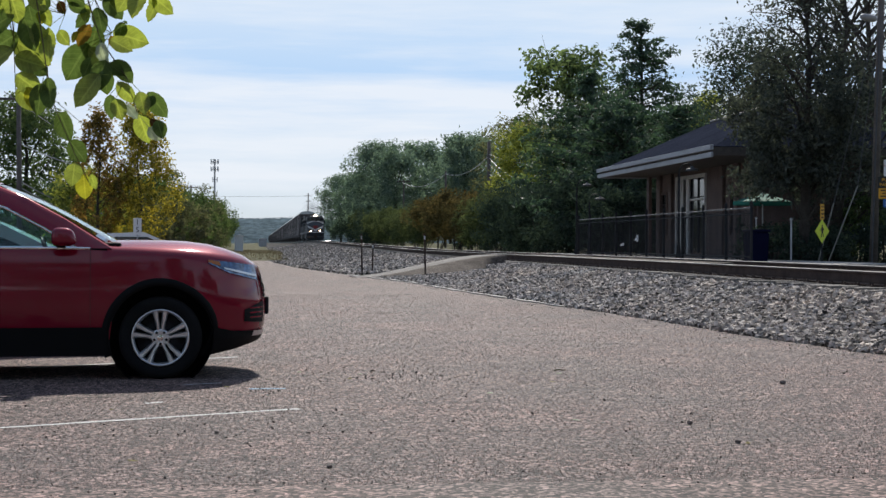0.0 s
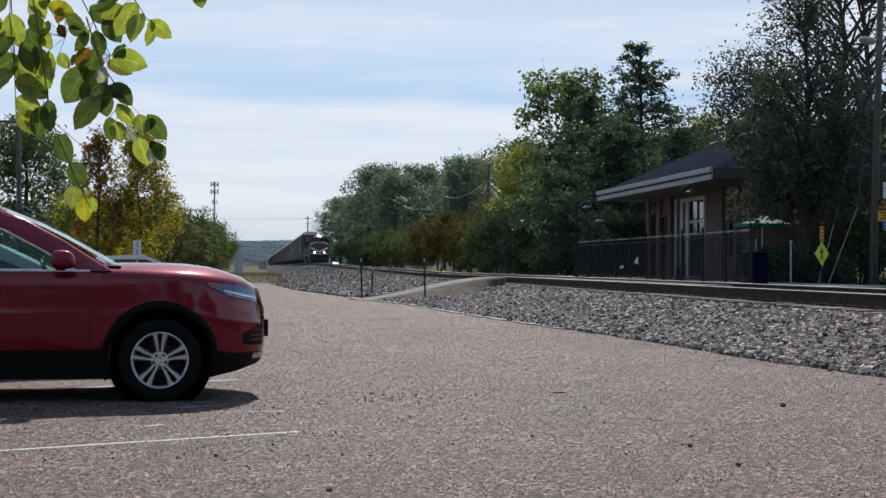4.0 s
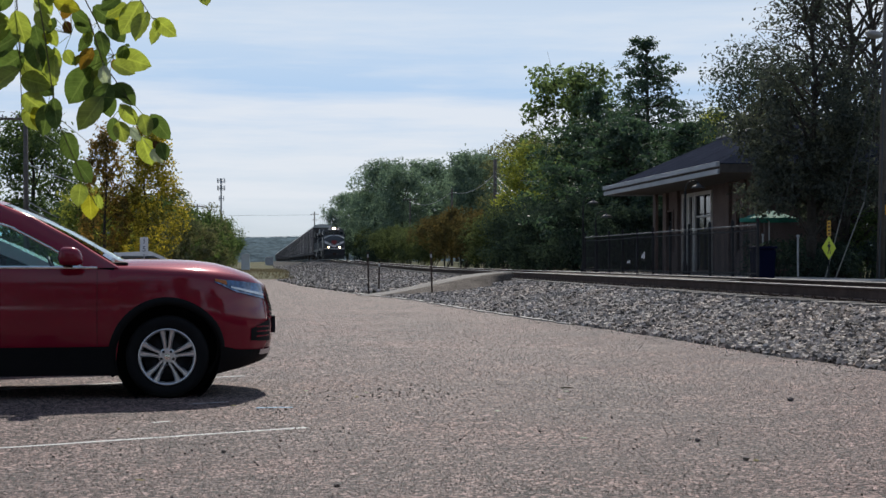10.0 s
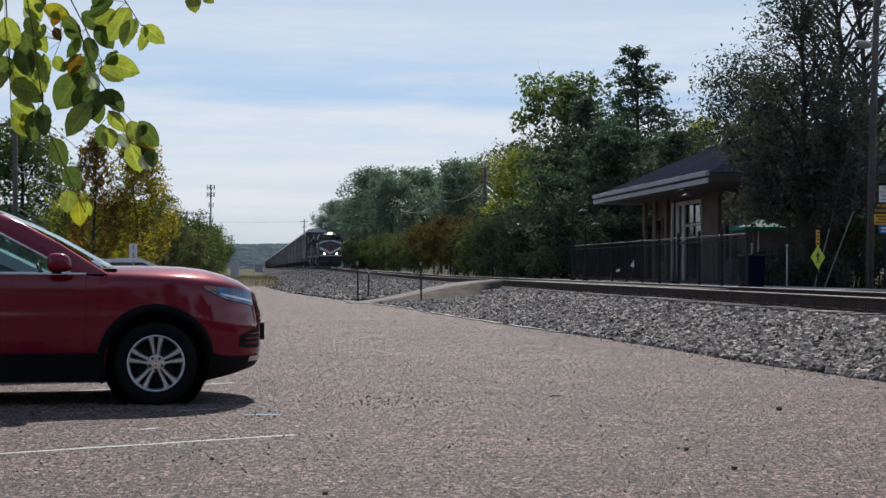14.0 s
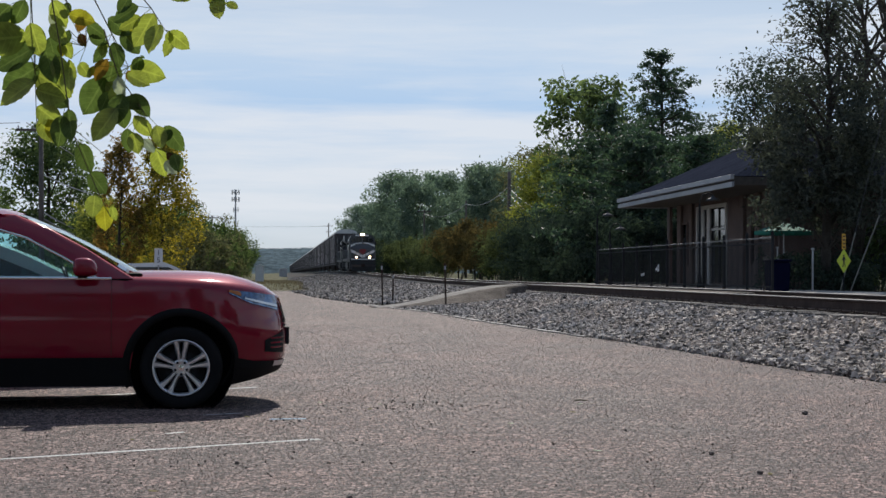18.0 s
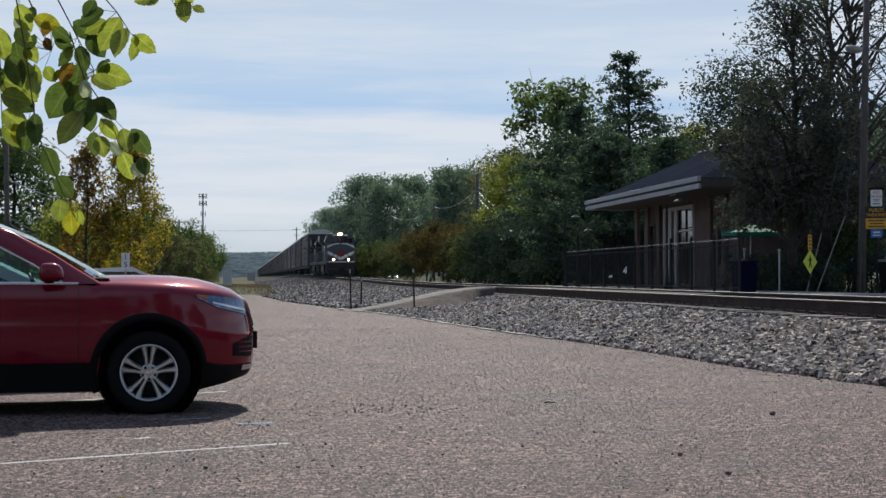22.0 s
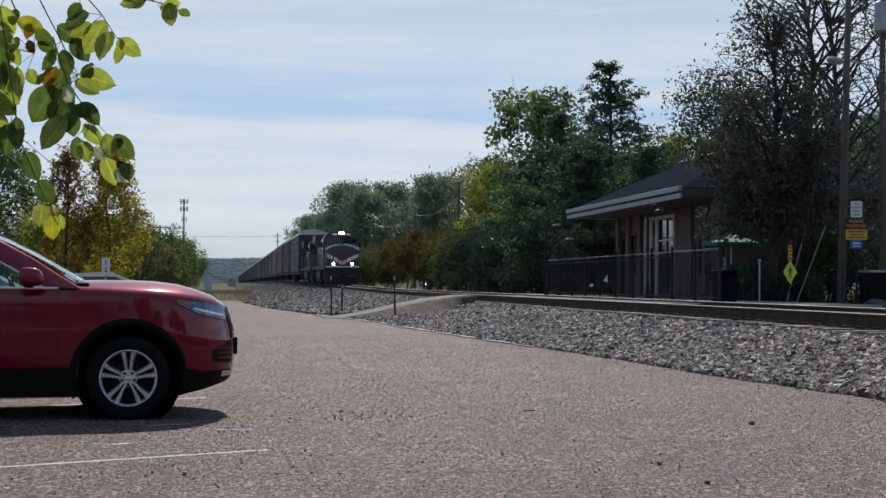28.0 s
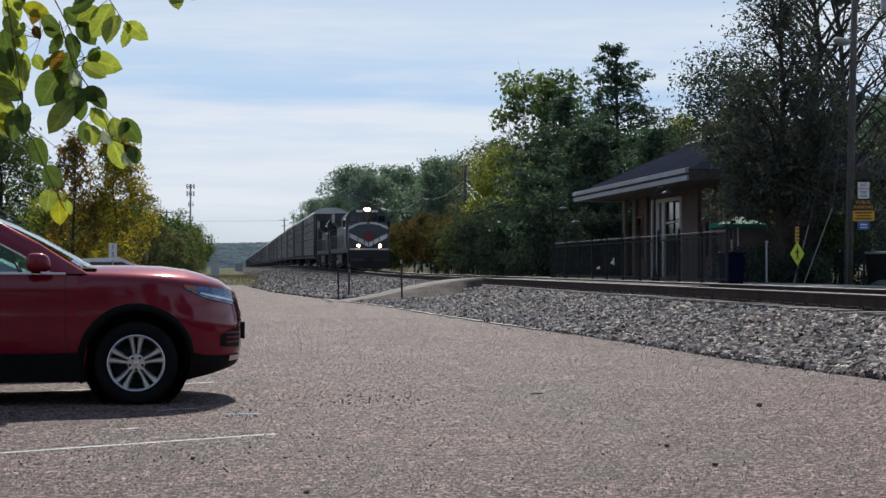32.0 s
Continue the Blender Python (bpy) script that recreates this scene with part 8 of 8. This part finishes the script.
approaching = plain_car("passing_car", pose(ROAD_X, 400, 0.4, 0, 0, -90), WHITE_CAR, "white car driving with lit headlights behind the hedge")
for _s in (-0.62, 0.62):
    _bm = bmesh.new()
    lathe(_bm, [(0.001, 2.27), (0.09, 2.265), (0.12, 2.2), (0.12, 2.1)], 14, "x")
    part("headlight", _bm, CAR_LAMP, approaching, "lit headlight").matrix_basis = pose(0, _s, 0.68)
plain_car("parked_car", pose(31, 120, 0.4, 0, 0, 70), GALV, "silver car parked behind the hedge")
plain_car("silver_car", pose(-3.15, 17.1, 0, 0, 0, CAR_TURN), SILVER_CAR, "silver hatchback parked in the bay beyond the red car")
marker_posts()
cabinet()
lot_litter()
asphalt_cracks()
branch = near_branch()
ballast_bed()
ballast_stones()


def motions():
    """The train rolls towards the lot at a steady pace; the engine wheels turn with it."""
    times = [0, 0.2] + [2.0 * k for k in range(1, 16)] + [31.8, 32.0]
    for ob, back_by in TRAIN + [(plume, 0.0)]:
        rows = []
        for t in times:
            y = START - SPEED * t + back_by
            rise = (grade(y + 24.0) - grade(y + 4.0)) / 20.0
            rows.append((t, pose(TRACK_X, y, RAIL_Z + grade(y + 4.0) - 4.0 * rise, math.degrees(math.atan(rise)))))
        walk(ob, rows)
    step = 0.1
    for ob, y in ROLLING:
        walk(ob, [(k * step, pose(0, y, 0.55, math.degrees(SPEED * k * step / 0.55) % 360)) for k in range(321)])

    # a car comes along the street behind the hedge
    walk(approaching, [(t, pose(ROAD_X, y, 0.4, 0, 0, -90)) for t, y in ((0, 528), (22, 249), (24, 229), (26.5, 196), (29, 164), (30.5, 138), (32, 110))])

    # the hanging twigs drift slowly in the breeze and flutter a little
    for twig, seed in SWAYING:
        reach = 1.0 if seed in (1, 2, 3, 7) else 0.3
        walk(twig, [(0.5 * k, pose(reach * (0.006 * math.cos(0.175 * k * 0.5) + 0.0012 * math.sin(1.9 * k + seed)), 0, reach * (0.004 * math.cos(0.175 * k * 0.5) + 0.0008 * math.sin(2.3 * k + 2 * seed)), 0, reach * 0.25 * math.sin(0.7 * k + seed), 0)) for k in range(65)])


motions()
